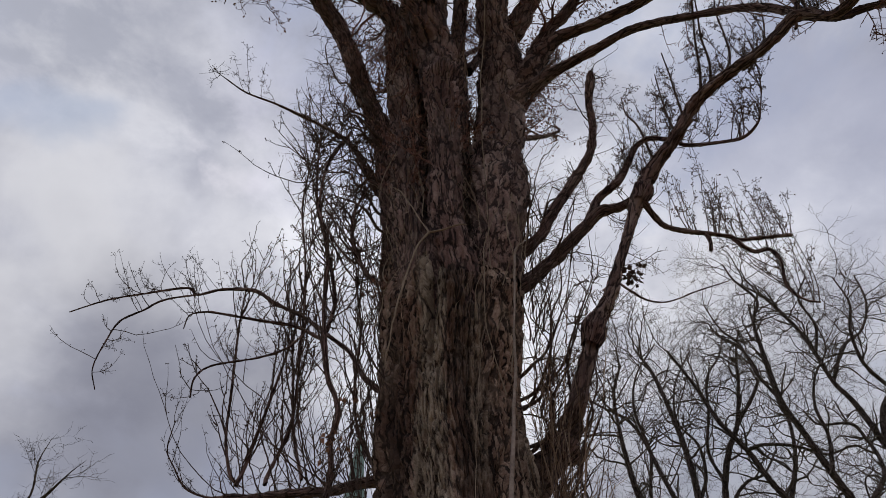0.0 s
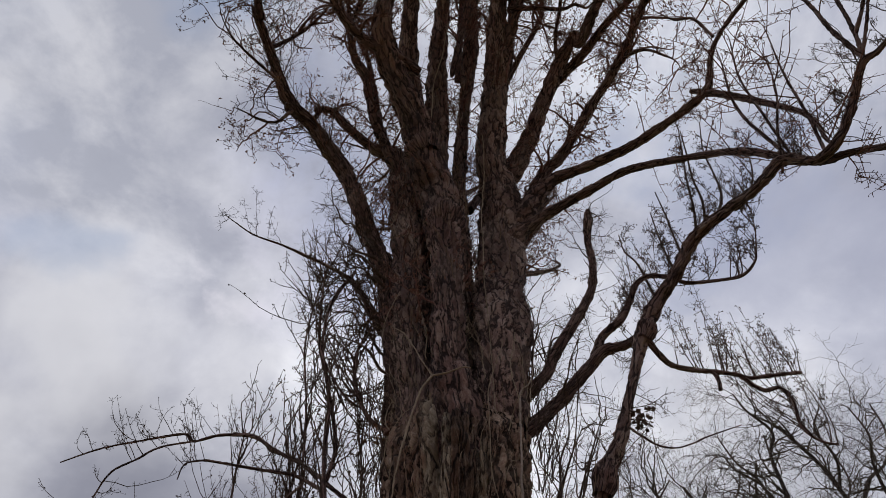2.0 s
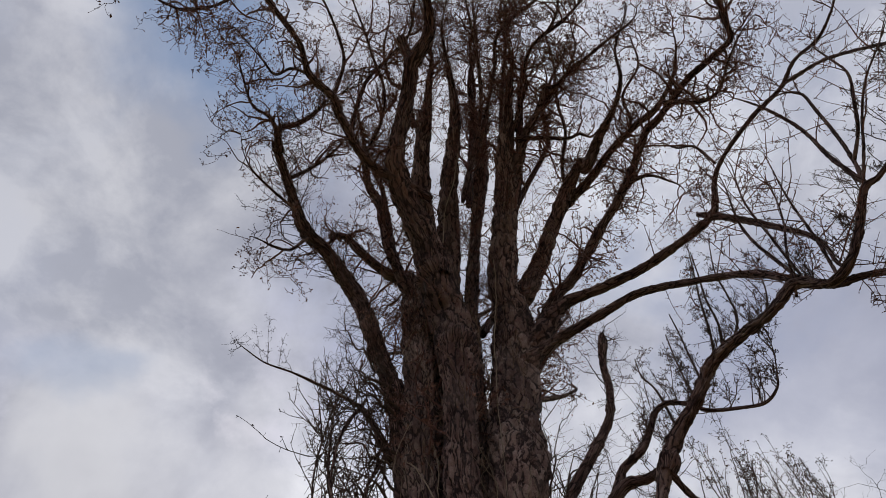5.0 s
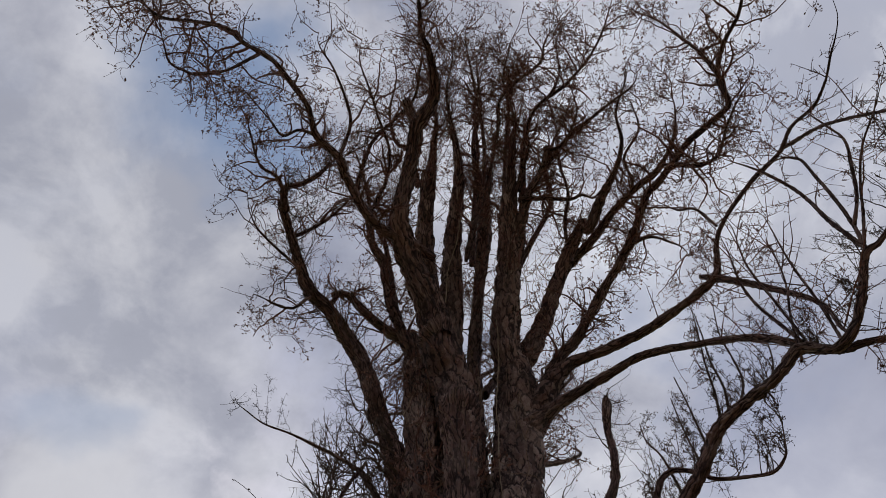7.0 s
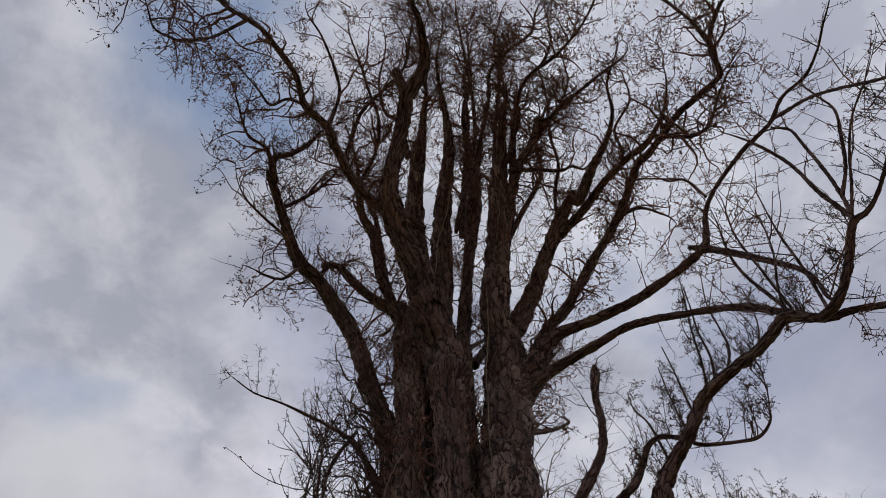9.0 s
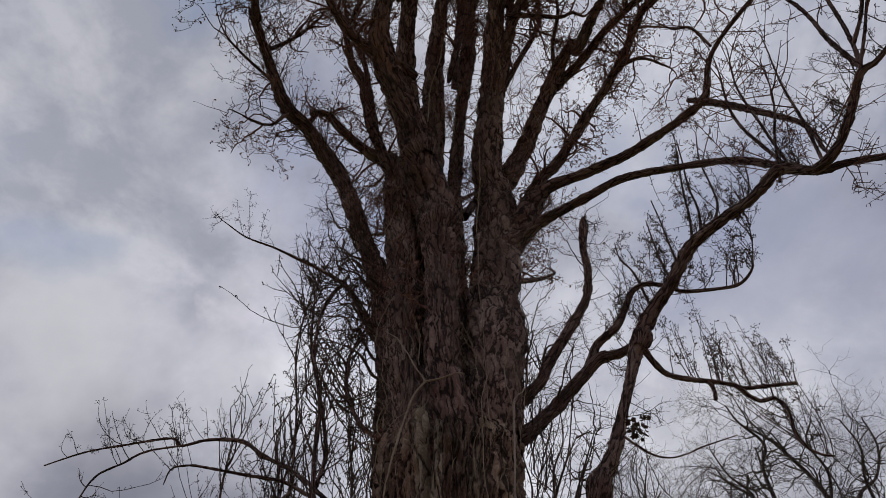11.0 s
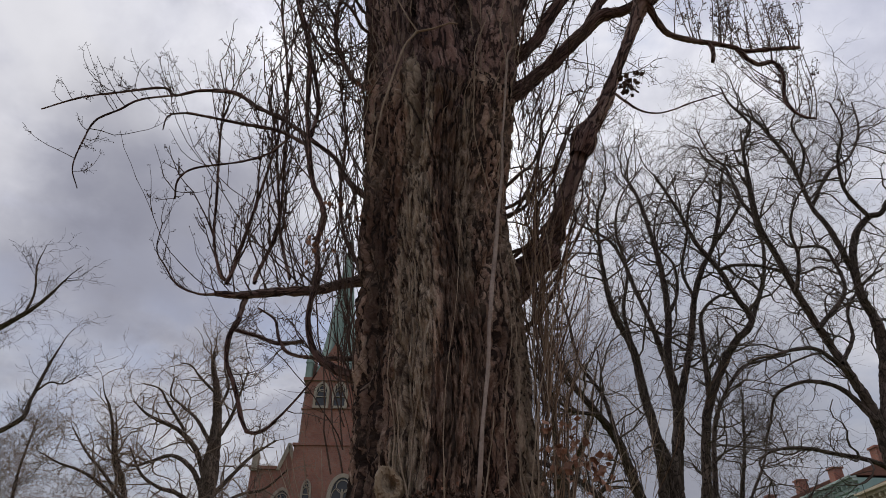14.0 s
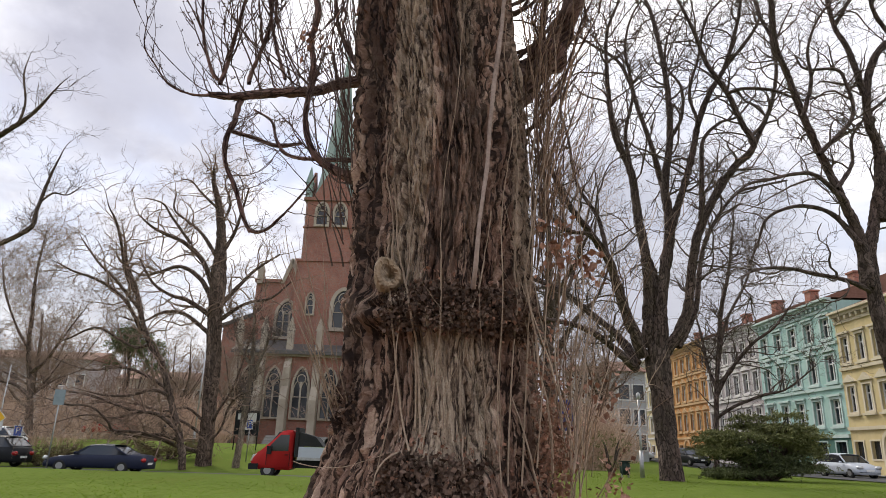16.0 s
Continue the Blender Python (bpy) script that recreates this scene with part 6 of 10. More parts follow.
v_ = np.vstack(rings_)
low_ = f_[5 * n_:] - 5 * n_
stub = piece("branch_stub", v_[:6 * n_], f_[:5 * n_], CUT, poplar, "pale weathered lip of a sawn-off branch")
under(new("rotted_core", mesh_of("rotted_core", v_[5 * n_:], low_, DECAY)), stub, "dark rotted wood")


# ---- ground and ways ----
def smooth01(x):
    x = np.clip(x, 0, 1)
    return x * x * (3 - 2 * x)


def ground_z(x, y):
    x, y = np.asarray(x, float), np.asarray(y, float)
    west = 1 - smooth01((x + 6) / 7)
    crest = 0.27 * smooth01((y - 24) / 5) * (1 - smooth01((y - 29.8) / 1.4))   # a low lip before the park road
    return 0.68 * smooth01((x - 1) / 7) * smooth01((y - 10) / 12) + 0.7 * smooth01((y - 50) / 35) * (1 - west) + west * (crest + 1.55 * smooth01((y - 36) / 14))


GRASS, n, b = material("grass", 1.0, 0, 0.02)
obj = n.add("ShaderNodeTexCoord").outputs["Object"]
g1, g2, g3 = n.noise(obj, 0.35, 5.0, 0.6), n.noise(obj, 2.6, 5.0, 0.65), n.noise(n.mapped(obj, (1, 1, 1)), 45.0, 3.0, 0.7)
col = n.ramp(n.math("ADD", n.math("MULTIPLY", g1, 0.5), n.math("MULTIPLY", g2, 0.5)), (0.32, (0.130, 0.142, 0.034)), (0.5, (0.112, 0.150, 0.032)), (0.68, (0.150, 0.182, 0.044)))
col = n.mix(n.ramp(n.noise(obj, 0.9, 6.0, 0.7), (0.60, 0.0), (0.78, 0.45)), col, (0.14, 0.14, 0.04))
col = n.mix(n.ramp(g3, (0.3, 0.35), (0.7, 0.0)), col, (0.06, 0.115, 0.010))
# unseen brown earth, added round the viewer to warm the bounced light
outlying = n.vec("DISTANCE", n.vec("ADD", obj, n.vec("SCALE", n.vec("SUBTRACT", n.add("ShaderNodeTexNoise", {"Vector": obj, "Scale": 0.5, "Detail": 4.0}).outputs["Color"], (0.5, 0.5, 0.5)), scale=5.0)), (0.0, -16.0, 0.0))
bounce_earth = n.ramp(g2, (0.35, (0.13, 0.078, 0.050)), (0.65, (0.28, 0.18, 0.12)))
col = n.mix(n.ramp(n.math("DIVIDE", outlying, 40.0), (0.55, 1.0), (0.70, 0.0)), col, bounce_earth)
n.put(b.inputs["Base Color"], col)
bump(n, b, g3, 0.4, 0.03)

xs = np.r_[-1500, -500, -200, np.linspace(-90, 90, 121), 200, 500, 1500]
ys = np.r_[-1500, -300, -60, np.linspace(-20, 22, 29), np.linspace(22.8, 40, 44), np.linspace(41, 130, 60), 200, 500, 2500]
X, Y = np.meshgrid(xs, ys)
Z = ground_z(X, Y)
P = np.stack([X.ravel(), Y.ravel(), Z.ravel()], 1)
P[:, 2] += 0.05 * (vnoise(P * 0.35) - 0.5) * (np.abs(P[:, 0]) < 89) * (P[:, 1] < 129) * (P[:, 1] > -19)
k, m = np.meshgrid(np.arange(len(ys) - 1), np.arange(len(xs) - 1), indexing="ij")
i = (k * len(xs) + m).ravel()
tagged(piece("ground", P, np.stack([i, i + 1, i + len(xs) + 1, i + len(xs)], 1), GRASS, None, smooth=True), "patchy mown green park lawn, brown earth added out of view", "lawn", kind="structure")

# blades of grass where the lawn is nearest in view
rng = np.random.default_rng(77)
n_ = 60000
gx, gy = rng.uniform(-22, 22, n_), 15 + 24 * rng.random(n_) ** 1.4
base = np.stack([gx, gy, ground_z(gx, gy) - 0.02], 1)
hgt = rng.uniform(0.015, 0.05, n_)[:, None]
lean = rng.normal(0, 0.09, (n_, 3)) * (1, 1, 0)
wid = np.stack([rng.normal(0, 1, n_), rng.normal(0, 1, n_), np.zeros(n_)], 1) * 0.012
gv = np.stack([base - wid, base + wid, base + lean + wid * 0.3 + hgt * (0, 0, 1), base + lean - wid * 0.3 + hgt * (0, 0, 1)], 1).reshape(-1, 3)
BLADE = speckled("grass_blade", (0.122, 0.150, 0.032), (0.168, 0.195, 0.046), 2.0, 0.9, 0.03, 0.0, 0.001, 0.2)
lit = Nodes(BLADE.node_tree)   # thin blades let light through
face = BLADE.node_tree.nodes["Principled BSDF"]
through_ = lit.add("ShaderNodeBsdfTranslucent", {0: (0.15, 0.25, 0.02)})
lit.put(BLADE.node_tree.nodes["Material Output"].inputs[0], lit.add("ShaderNodeMixShader", {0: 0.5, 1: face.outputs[0], 2: through_.outputs[0]}).outputs[0])
tagged(piece("grass", gv, np.arange(n_ * 4).reshape(-1, 4), BLADE, None), "short green grass blades of the lawn", "grass", kind="stuff")

ASPHALT = speckled("asphalt", (0.045, 0.045, 0.047), (0.085, 0.084, 0.082), 40.0, 0.85)
STONE = speckled("kerb_stone", (0.28, 0.27, 0.25), (0.42, 0.41, 0.38), 20.0, 0.85)


def strip(name, line, half, lift, mat, label, category):
    """A road that follows the ground: a line of (x, y) and half its width, with raised kerbs as edges of its own mesh."""
    line = np.array(line, float)
    seg = np.vstack([np.linspace(line[k], line[k + 1], 30, endpoint=False) for k in range(len(line) - 1)] + [line[-1:]])
    t = np.gradient(seg, axis=0)
    t /= np.linalg.norm(t, axis=1)[:, None]
    s = np.stack([-t[:, 1], t[:, 0]], 1)
    rows = [seg + s * half * u for u in (-1, -0.33, 0.33, 1)]
    v_ = np.concatenate([np.stack([r[:, 0], r[:, 1], ground_z(r[:, 0], r[:, 1]) + lift], 1) for r in rows])
    c = len(seg)
    kk, mm = np.meshgrid(np.arange(3), np.arange(c - 1), indexing="ij")
    i_ = (kk * c + mm).ravel()
    return tagged(piece(name, v_, np.stack([i_, i_ + c, i_ + c + 1, i_ + 1], 1), mat, None, smooth=True), label, category, kind="structure")


strip("road_1", [(-70, 34.0), (-30, 33.6), (-4, 34.2), (3, 38.0)], 2.3, 0.045, ASPHALT, "narrow grey asphalt park road", "road")
strip("road_2", [(24.5, 18), (25.5, 60), (27.0, 125)], 3.6, 0.045, ASPHALT, "grey asphalt street along the houses", "road")
strip("pavement", [(29.6, 18), (30.0, 60), (30.2, 125)], 1.15, 0.14, STONE, "pale stone pavement along the houses", "pavement")


# ---- trees of the park ----
def park_tree(name, at, label):
    return tagged(empty(name, at), label, "tree", "bare park trees")


def spray(seed, tree, key, n1, n2, n3, len1=(1.0, 2.6), r1=0.020, rmin=0.0065, up=0.06, thin=0.20, start=0.2, mat=None):
    """Three orders of twigs for a tree farther off."""
    rng = np.random.default_rng(seed)
    lines = []
    for q_ in LINES[key]:
        keep = np.where(q_[:, 3] < thin)[0]
        if len(keep) > 3:
            lines.append(q_[max(keep[0], int(start * len(q_))):])
    at, way, rad = sprout(rng, lines, n1)
    ways = sideways(rng, way, 0.62)
    ways[:, 2] += 0.22
    p1, ra = grow(rng, at, ways, rng.uniform(*len1, n1), np.minimum(r1, rad * 0.6) * rng.uniform(0.7, 1, n1), 6, 0.2, up)
    a2, w2, _ = shoots_on(rng, p1, n2 / n1)
    p2, rb = grow(rng, a2, sideways(rng, w2, 0.6), rng.uniform(0.35, 0.5, len(a2)) * len1[1], np.full(len(a2), max(rmin * 1.2, r1 * 0.45)), 4, 0.22, up)
    a3, w3, _ = shoots_on(rng, p2, n3 / len(a2))
    p3_, rc = grow(rng, a3, sideways(rng, w3, 0.6), rng.uniform(0.12, 0.3, len(a3)) * len1[1], np.full(len(a3), rmin), 2, 0.26, up)
    v_, f_ = joined(strands(p1, ra), strands(p2, rb), strands(p3_, rc))
    return tagged(piece("twig_growth", v_, f_, mat or TWIG_FAR, tree), kind="stuff")


bt1 = park_tree("linden_tree", (9.1, 27, 0.68), "tall bare linden with many upright grey-brown limbs")
limb(bt1, "trunk", [(9.11, 27.00, -0.01, 0.632), (9.09, 27.00, 0.66, 0.492), (8.99, 27.00, 1.74, 0.424), (8.95, 27.00, 3.01, 0.412), (8.89, 27.00, 4.10, 0.455), (8.85, 27.00, 5.00, 0.497), (8.87, 27.00, 5.91, 0.425), (8.98, 27.00, 6.85, 0.351), (8.97, 27.15, 8.59, 0.211), (8.56, 27.31, 10.64, 0.070)], BARK_FAR, key="bt1", detail=0.5)
limb(bt1, "limb", [(8.80, 27.00, 5.66, 0.303), (9.21, 27.00, 8.23, 0.257), (9.71, 27.00, 10.86, 0.222), (9.68, 27.12, 12.98, 0.181), (10.21, 27.50, 15.40, 0.156), (10.43, 27.88, 18.06, 0.137), (10.37, 28.25, 20.62, 0.115), (10.18, 28.62, 23.04, 0.100), (9.81, 29.00, 24.78, 0.072)], BARK_FAR, key="bt1", detail=0.5)
limb(bt1, "limb", [(9.67, 27.00, 10.61, 0.174), (10.70, 26.86, 13.70, 0.149), (11.26, 26.71, 15.90, 0.137), (11.83, 26.57, 17.33, 0.130), (12.59, 26.43, 18.66, 0.106), (13.25, 26.29, 20.69, 0.082), (13.62, 26.14, 22.31, 0.065), (14.19, 26.00, 23.82, 0.047)], BARK_FAR, key="bt1", detail=0.5)
limb(bt1, "limb", [(8.42, 27.00, 5.77, 0.246), (8.54, 26.78, 7.93, 0.209), (8.45, 26.56, 9.48, 0.198), (8.15, 26.33, 11.34, 0.187), (7.93, 26.11, 13.04, 0.160), (7.31, 25.89, 14.53, 0.147), (7.03, 25.67, 15.95, 0.115), (6.90, 25.44, 17.73, 0.084), (6.95, 25.22, 19.45, 0.069), (7.49, 25.00, 20.92, 0.053)], BARK_FAR, key="bt1", detail=0.5)
limb(bt1, "limb", [(9.76, 27.30, 12.25, 0.131), (9.43, 27.58, 14.84, 0.120), (8.98, 27.87, 17.07, 0.108), (8.70, 28.15, 18.83, 0.093), (8.20, 28.43, 20.17, 0.077), (7.04, 28.72, 21.21, 0.059), (6.26, 29.00, 22.11, 0.040)], BARK_FAR, key="bt1", detail=0.5)
limb(bt1, "limb", [(8.27, 27.00, 5.40, 0.244), (7.34, 26.33, 7.37, 0.204), (6.69, 25.67, 8.95, 0.176), (5.85, 25.00, 9.87, 0.146), (4.95, 24.50, 10.82, 0.117), (4.17, 24.00, 12.03, 0.088), (3.48, 23.50, 12.76, 0.073)], BARK_FAR, key="bt1", detail=0.5)
limb(bt1, "limb", [(8.01, 27.00, 5.08, 0.214), (7.43, 27.60, 6.31, 0.164), (6.53, 28.20, 7.29, 0.139), (5.54, 28.80, 8.34, 0.129), (4.44, 29.40, 9.07, 0.116), (3.77, 30.00, 9.46, 0.102)], BARK_FAR, key="bt1", detail=0.5)
limb(bt1, "limb", [(7.98, 27.00, 4.88, 0.185), (6.37, 26.50, 6.07, 0.129), (5.12, 26.00, 6.45, 0.099), (3.77, 25.50, 6.53, 0.084), (2.98, 25.00, 6.58, 0.061)], BARK_FAR, key="bt1", detail=0.5)
limb(bt1, "limb", [(9.16, 27.00, 5.58, 0.245), (10.05, 26.83, 7.10, 0.206), (10.44, 26.67, 9.32, 0.183), (10.78, 26.50, 10.71, 0.186), (11.49, 26.33, 12.17, 0.174), (12.31, 26.17, 13.43, 0.161), (13.24, 26.00, 14.45, 0.139), (12.80, 25.92, 15.52, 0.124), (12.27, 25.83, 16.90, 0.118), (11.45, 25.75, 18.35, 0.104), (11.00, 25.67, 19.86, 0.088), (10.49, 25.58, 21.11, 0.071), (10.06, 25.50, 22.13, 0.054)], BARK_FAR, key="bt1", detail=0.5)
limb(bt1, "limb", [(13.24, 26.00, 14.45, 0.114), (14.30, 26.17, 16.55, 0.093), (14.86, 26.33, 18.49, 0.079), (14.90, 26.50, 19.89, 0.072), (15.12, 26.67, 21.70, 0.075), (15.49, 26.83, 24.38, 0.068), (15.86, 27.00, 26.47, 0.050)], BARK_FAR, key="bt1", detail=0.5)
limb(bt1, "limb", [(10.91, 26.50, 11.21, 0.125), (11.26, 26.80, 13.68, 0.107), (11.56, 27.10, 15.23, 0.094), (12.53, 27.40, 16.30, 0.070), (13.54, 27.70, 16.84, 0.053), (14.70, 28.00, 18.24, 0.046)], BARK_FAR, key="bt1", detail=0.5)
limb(bt1, "limb", [(9.68, 27.00, 5.84, 0.159), (10.64, 27.33, 7.43, 0.128), (11.18, 27.67, 9.62, 0.111), (11.87, 28.00, 11.25, 0.090), (13.31, 28.33, 13.14, 0.077), (14.60, 28.67, 13.73, 0.061), (16.19, 29.00, 14.25, 0.044)], BARK_FAR, key="bt1", detail=0.5)
limb(bt1, "limb", [(12.60, 26.50, 18.61, 0.088), (13.79, 26.20, 20.15, 0.081), (14.18, 25.90, 21.11, 0.063), (13.68, 25.60, 22.23, 0.055), (12.71, 25.30, 22.84, 0.046), (12.29, 25.00, 23.46, 0.036)], BARK_FAR, key="bt1", detail=0.5)
limb(bt1, "limb", [(12.20, 25.70, 16.82, 0.084), (12.86, 25.40, 16.90, 0.075), (13.94, 25.10, 16.66, 0.066), (14.90, 24.80, 16.08, 0.048), (15.76, 24.50, 16.21, 0.040)], BARK_FAR, key="bt1", detail=0.5)
limb(bt1, "limb", [(11.12, 26.40, 15.73, 0.084), (10.97, 26.72, 17.39, 0.070), (11.67, 27.04, 19.51, 0.063), (12.33, 27.36, 21.80, 0.057), (13.54, 27.68, 23.52, 0.049), (14.30, 28.00, 25.13, 0.040)], BARK_FAR, key="bt1", detail=0.5)
limb(bt1, "limb", [(10.40, 28.00, 15.66, 0.097), (11.15, 28.30, 17.05, 0.082), (11.37, 28.60, 18.84, 0.066), (10.81, 28.90, 20.37, 0.058), (11.37, 29.20, 22.75, 0.050), (12.92, 29.50, 25.34, 0.042)], BARK_FAR, key="bt1", detail=0.5)
limb(bt1, "limb", [(7.75, 25.50, 12.77, 0.094), (7.50, 25.20, 14.46, 0.079), (7.82, 24.90, 16.25, 0.065), (7.50, 24.60, 18.10, 0.058), (7.86, 24.30, 19.75, 0.042), (8.99, 24.00, 21.32, 0.034)], BARK_FAR, key="bt1", detail=0.5)
limb(bt1, "limb", [(6.51, 25.00, 8.76, 0.100), (6.19, 25.20, 10.64, 0.082), (5.44, 25.40, 12.16, 0.069), (5.16, 25.60, 14.34, 0.056), (4.93, 25.80, 16.12, 0.050), (5.76, 26.00, 18.37, 0.035)], BARK_FAR, key="bt1", detail=0.5)
limb(bt1, "limb", [(5.74, 24.50, 9.70, 0.086), (4.51, 23.67, 9.61, 0.062), (3.58, 22.83, 10.17, 0.054), (2.89, 22.00, 10.69, 0.040)], BARK_FAR, key="bt1", detail=0.5)
ramify(101, bt1, ["bt1"], 0.22, 0.10, [(270, 1.2, 3.8, 0.055, 0.65, 8, 0.26, 0.03, 0.62), (4.4, 0.8, 2.2, 0.032, 0.65, 5, 0.32, 0.03, 0.66), (3.2, 0.4, 1.2, 0.019, 0.7, 4, 0.34, 0.02, 0.68), (1.4, 0.2, 0.6, 0.013, 0.8, 2, 0.34, 0.02, 0.7)], TWIG_FAR, lift=0.12)
bt2 = park_tree("maple_tree", (14.7, 21, 0.68), "bare spreading maple with dark arching limbs")
limb(bt2, "trunk", [(14.65, 21.00, -0.59, 0.414), (14.64, 21.00, 1.12, 0.311), (14.40, 21.00, 3.59, 0.279), (14.15, 21.00, 4.97, 0.255), (14.04, 21.00, 6.06, 0.228), (14.02, 21.00, 7.17, 0.216), (14.08, 21.00, 8.33, 0.220), (14.31, 21.00, 8.93, 0.190), (14.84, 21.15, 10.59, 0.114), (15.90, 21.30, 12.40, 0.038)], BARK_FAR, key="bt2", detail=0.5)
limb(bt2, "limb", [(13.88, 21.00, 6.98, 0.271), (13.69, 20.82, 8.67, 0.182), (13.10, 20.64, 10.26, 0.150), (12.56, 20.45, 11.52, 0.127), (12.04, 20.27, 12.95, 0.117), (11.64, 20.09, 14.22, 0.106), (11.34, 20.00, 15.36, 0.081), (11.45, 20.00, 17.42, 0.071), (11.61, 20.00, 19.08, 0.065), (12.14, 20.00, 20.26, 0.059), (11.58, 20.00, 21.46, 0.046), (11.41, 20.00, 22.41, 0.031)], BARK_FAR, key="bt2", detail=0.5)
limb(bt2, "limb", [(14.70, 21.00, 9.34, 0.285), (14.90, 20.88, 11.78, 0.176), (14.63, 20.75, 12.82, 0.152), (14.69, 20.62, 14.14, 0.142), (15.08, 20.50, 15.29, 0.124), (15.74, 20.38, 16.03, 0.111), (16.24, 20.25, 16.21, 0.097), (17.14, 20.12, 17.66, 0.071), (17.41, 20.00, 19.52, 0.051)], BARK_FAR, key="bt2", detail=0.5)
limb(bt2, "limb", [(14.58, 20.60, 13.65, 0.120), (14.36, 20.73, 15.68, 0.105), (14.07, 20.86, 16.80, 0.086), (14.05, 20.99, 18.26, 0.089), (13.96, 21.11, 19.52, 0.076), (13.61, 21.24, 20.83, 0.071), (13.28, 21.37, 21.82, 0.056), (12.65, 21.50, 22.64, 0.032)], BARK_FAR, key="bt2", detail=0.5)
limb(bt2, "limb", [(13.05, 20.30, 9.73, 0.091), (12.09, 20.04, 10.45, 0.067), (11.21, 19.78, 10.36, 0.060), (10.29, 19.52, 10.03, 0.048), (9.40, 19.26, 9.71, 0.041), (8.65, 19.00, 9.03, 0.028)], BARK_FAR, key="bt2", detail=0.5)
limb(bt2, "limb", [(13.62, 20.70, 8.35, 0.114), (13.03, 20.92, 9.43, 0.081), (12.29, 21.13, 9.81, 0.069), (11.62, 21.35, 9.76, 0.057), (11.06, 21.57, 9.42, 0.051), (10.80, 21.78, 8.63, 0.038), (10.57, 22.00, 8.00, 0.025)], BARK_FAR, key="bt2", detail=0.5)
limb(bt2, "limb", [(14.06, 21.00, 6.81, 0.100), (13.04, 20.75, 7.13, 0.076), (11.88, 20.50, 7.25, 0.064), (10.73, 20.25, 7.35, 0.051), (9.72, 20.00, 7.16, 0.040), (9.15, 19.75, 6.74, 0.028), (9.28, 19.50, 6.11, 0.017)], BARK_FAR, key="bt2", detail=0.5)
limb(bt2, "limb", [(11.92, 20.00, 12.57, 0.083), (12.25, 19.80, 13.82, 0.059), (12.16, 19.60, 14.87, 0.053), (12.53, 19.40, 15.96, 0.040), (13.31, 19.20, 17.09, 0.034), (13.29, 19.00, 18.25, 0.028)], BARK_FAR, key="bt2", detail=0.5)
limb(bt2, "limb", [(12.38, 20.20, 11.29, 0.088), (13.82, 20.36, 12.81, 0.071), (13.90, 20.52, 14.30, 0.061), (13.72, 20.68, 14.88, 0.055), (12.77, 20.84, 14.96, 0.042), (12.56, 21.00, 15.56, 0.035)], BARK_FAR, key="bt2", detail=0.5)
limb(bt2, "limb", [(14.17, 21.00, 16.90, 0.072), (15.45, 21.25, 18.79, 0.068), (16.81, 21.50, 19.91, 0.054), (17.93, 21.75, 21.72, 0.048), (18.36, 22.00, 23.63, 0.034)], BARK_FAR, key="bt2", detail=0.5)
limb(bt2, "limb", [(15.60, 20.20, 15.90, 0.083), (14.88, 19.90, 16.90, 0.069), (14.87, 19.60, 18.26, 0.057), (15.23, 19.30, 19.40, 0.043), (14.94, 19.00, 20.56, 0.029)], BARK_FAR, key="bt2", detail=0.5)
limb(bt2, "limb", [(14.20, 21.20, 18.43, 0.067), (14.50, 20.80, 19.56, 0.053), (14.12, 20.40, 20.68, 0.046), (14.59, 20.00, 21.54, 0.030)], BARK_FAR, key="bt2", detail=0.5)
limb(bt2, "limb", [(12.82, 20.20, 10.08, 0.085), (13.74, 20.65, 11.21, 0.063), (14.25, 21.10, 12.54, 0.053), (15.62, 21.55, 13.98, 0.049), (16.75, 22.00, 14.76, 0.043)], BARK_FAR, key="bt2", detail=0.5)
limb(bt2, "limb", [(11.34, 20.00, 15.36, 0.061), (11.01, 20.25, 16.80, 0.056), (10.97, 20.50, 18.36, 0.051), (10.58, 20.75, 19.41, 0.038), (10.45, 21.00, 20.83, 0.031)], BARK_FAR, key="bt2", detail=0.5)
ramify(102, bt2, ["bt2"], 0.20, 0.10, [(200, 0.9, 2.8, 0.042, 0.65, 8, 0.26, 0.03, 0.62), (4.4, 0.6, 1.7, 0.024, 0.65, 5, 0.32, 0.03, 0.66), (3.2, 0.3, 1.0, 0.0145, 0.7, 4, 0.34, 0.02, 0.68), (1.4, 0.15, 0.5, 0.010, 0.8, 2, 0.34, 0.02, 0.7)], TWIG_FAR, lift=0.12)
bt3 = park_tree("young_tree", (13.6, 34, 0.68), "slender bare young tree before the houses")
limb(bt3, "trunk", [(13.63, 34.00, 0.56, 0.150), (13.80, 34.00, 2.41, 0.129), (13.90, 34.00, 3.49, 0.130), (14.03, 34.00, 4.88, 0.120), (14.33, 34.00, 6.89, 0.110), (14.64, 34.00, 8.96, 0.112), (15.26, 34.00, 11.13, 0.088), (15.60, 34.00, 13.04, 0.064), (15.80, 34.07, 13.85, 0.039), (15.75, 34.15, 14.84, 0.013)], BARK_FAR, key="bt3", detail=0.5)
limb(bt3, "limb", [(14.00, 34.00, 4.60, 0.108), (14.52, 33.50, 5.69, 0.095), (15.57, 33.00, 7.06, 0.083), (16.55, 32.50, 7.86, 0.059), (17.26, 32.00, 8.92, 0.035), (17.42, 31.89, 9.33, 0.021), (17.71, 31.77, 9.78, 0.008)], BARK_FAR, key="bt3", detail=0.5)
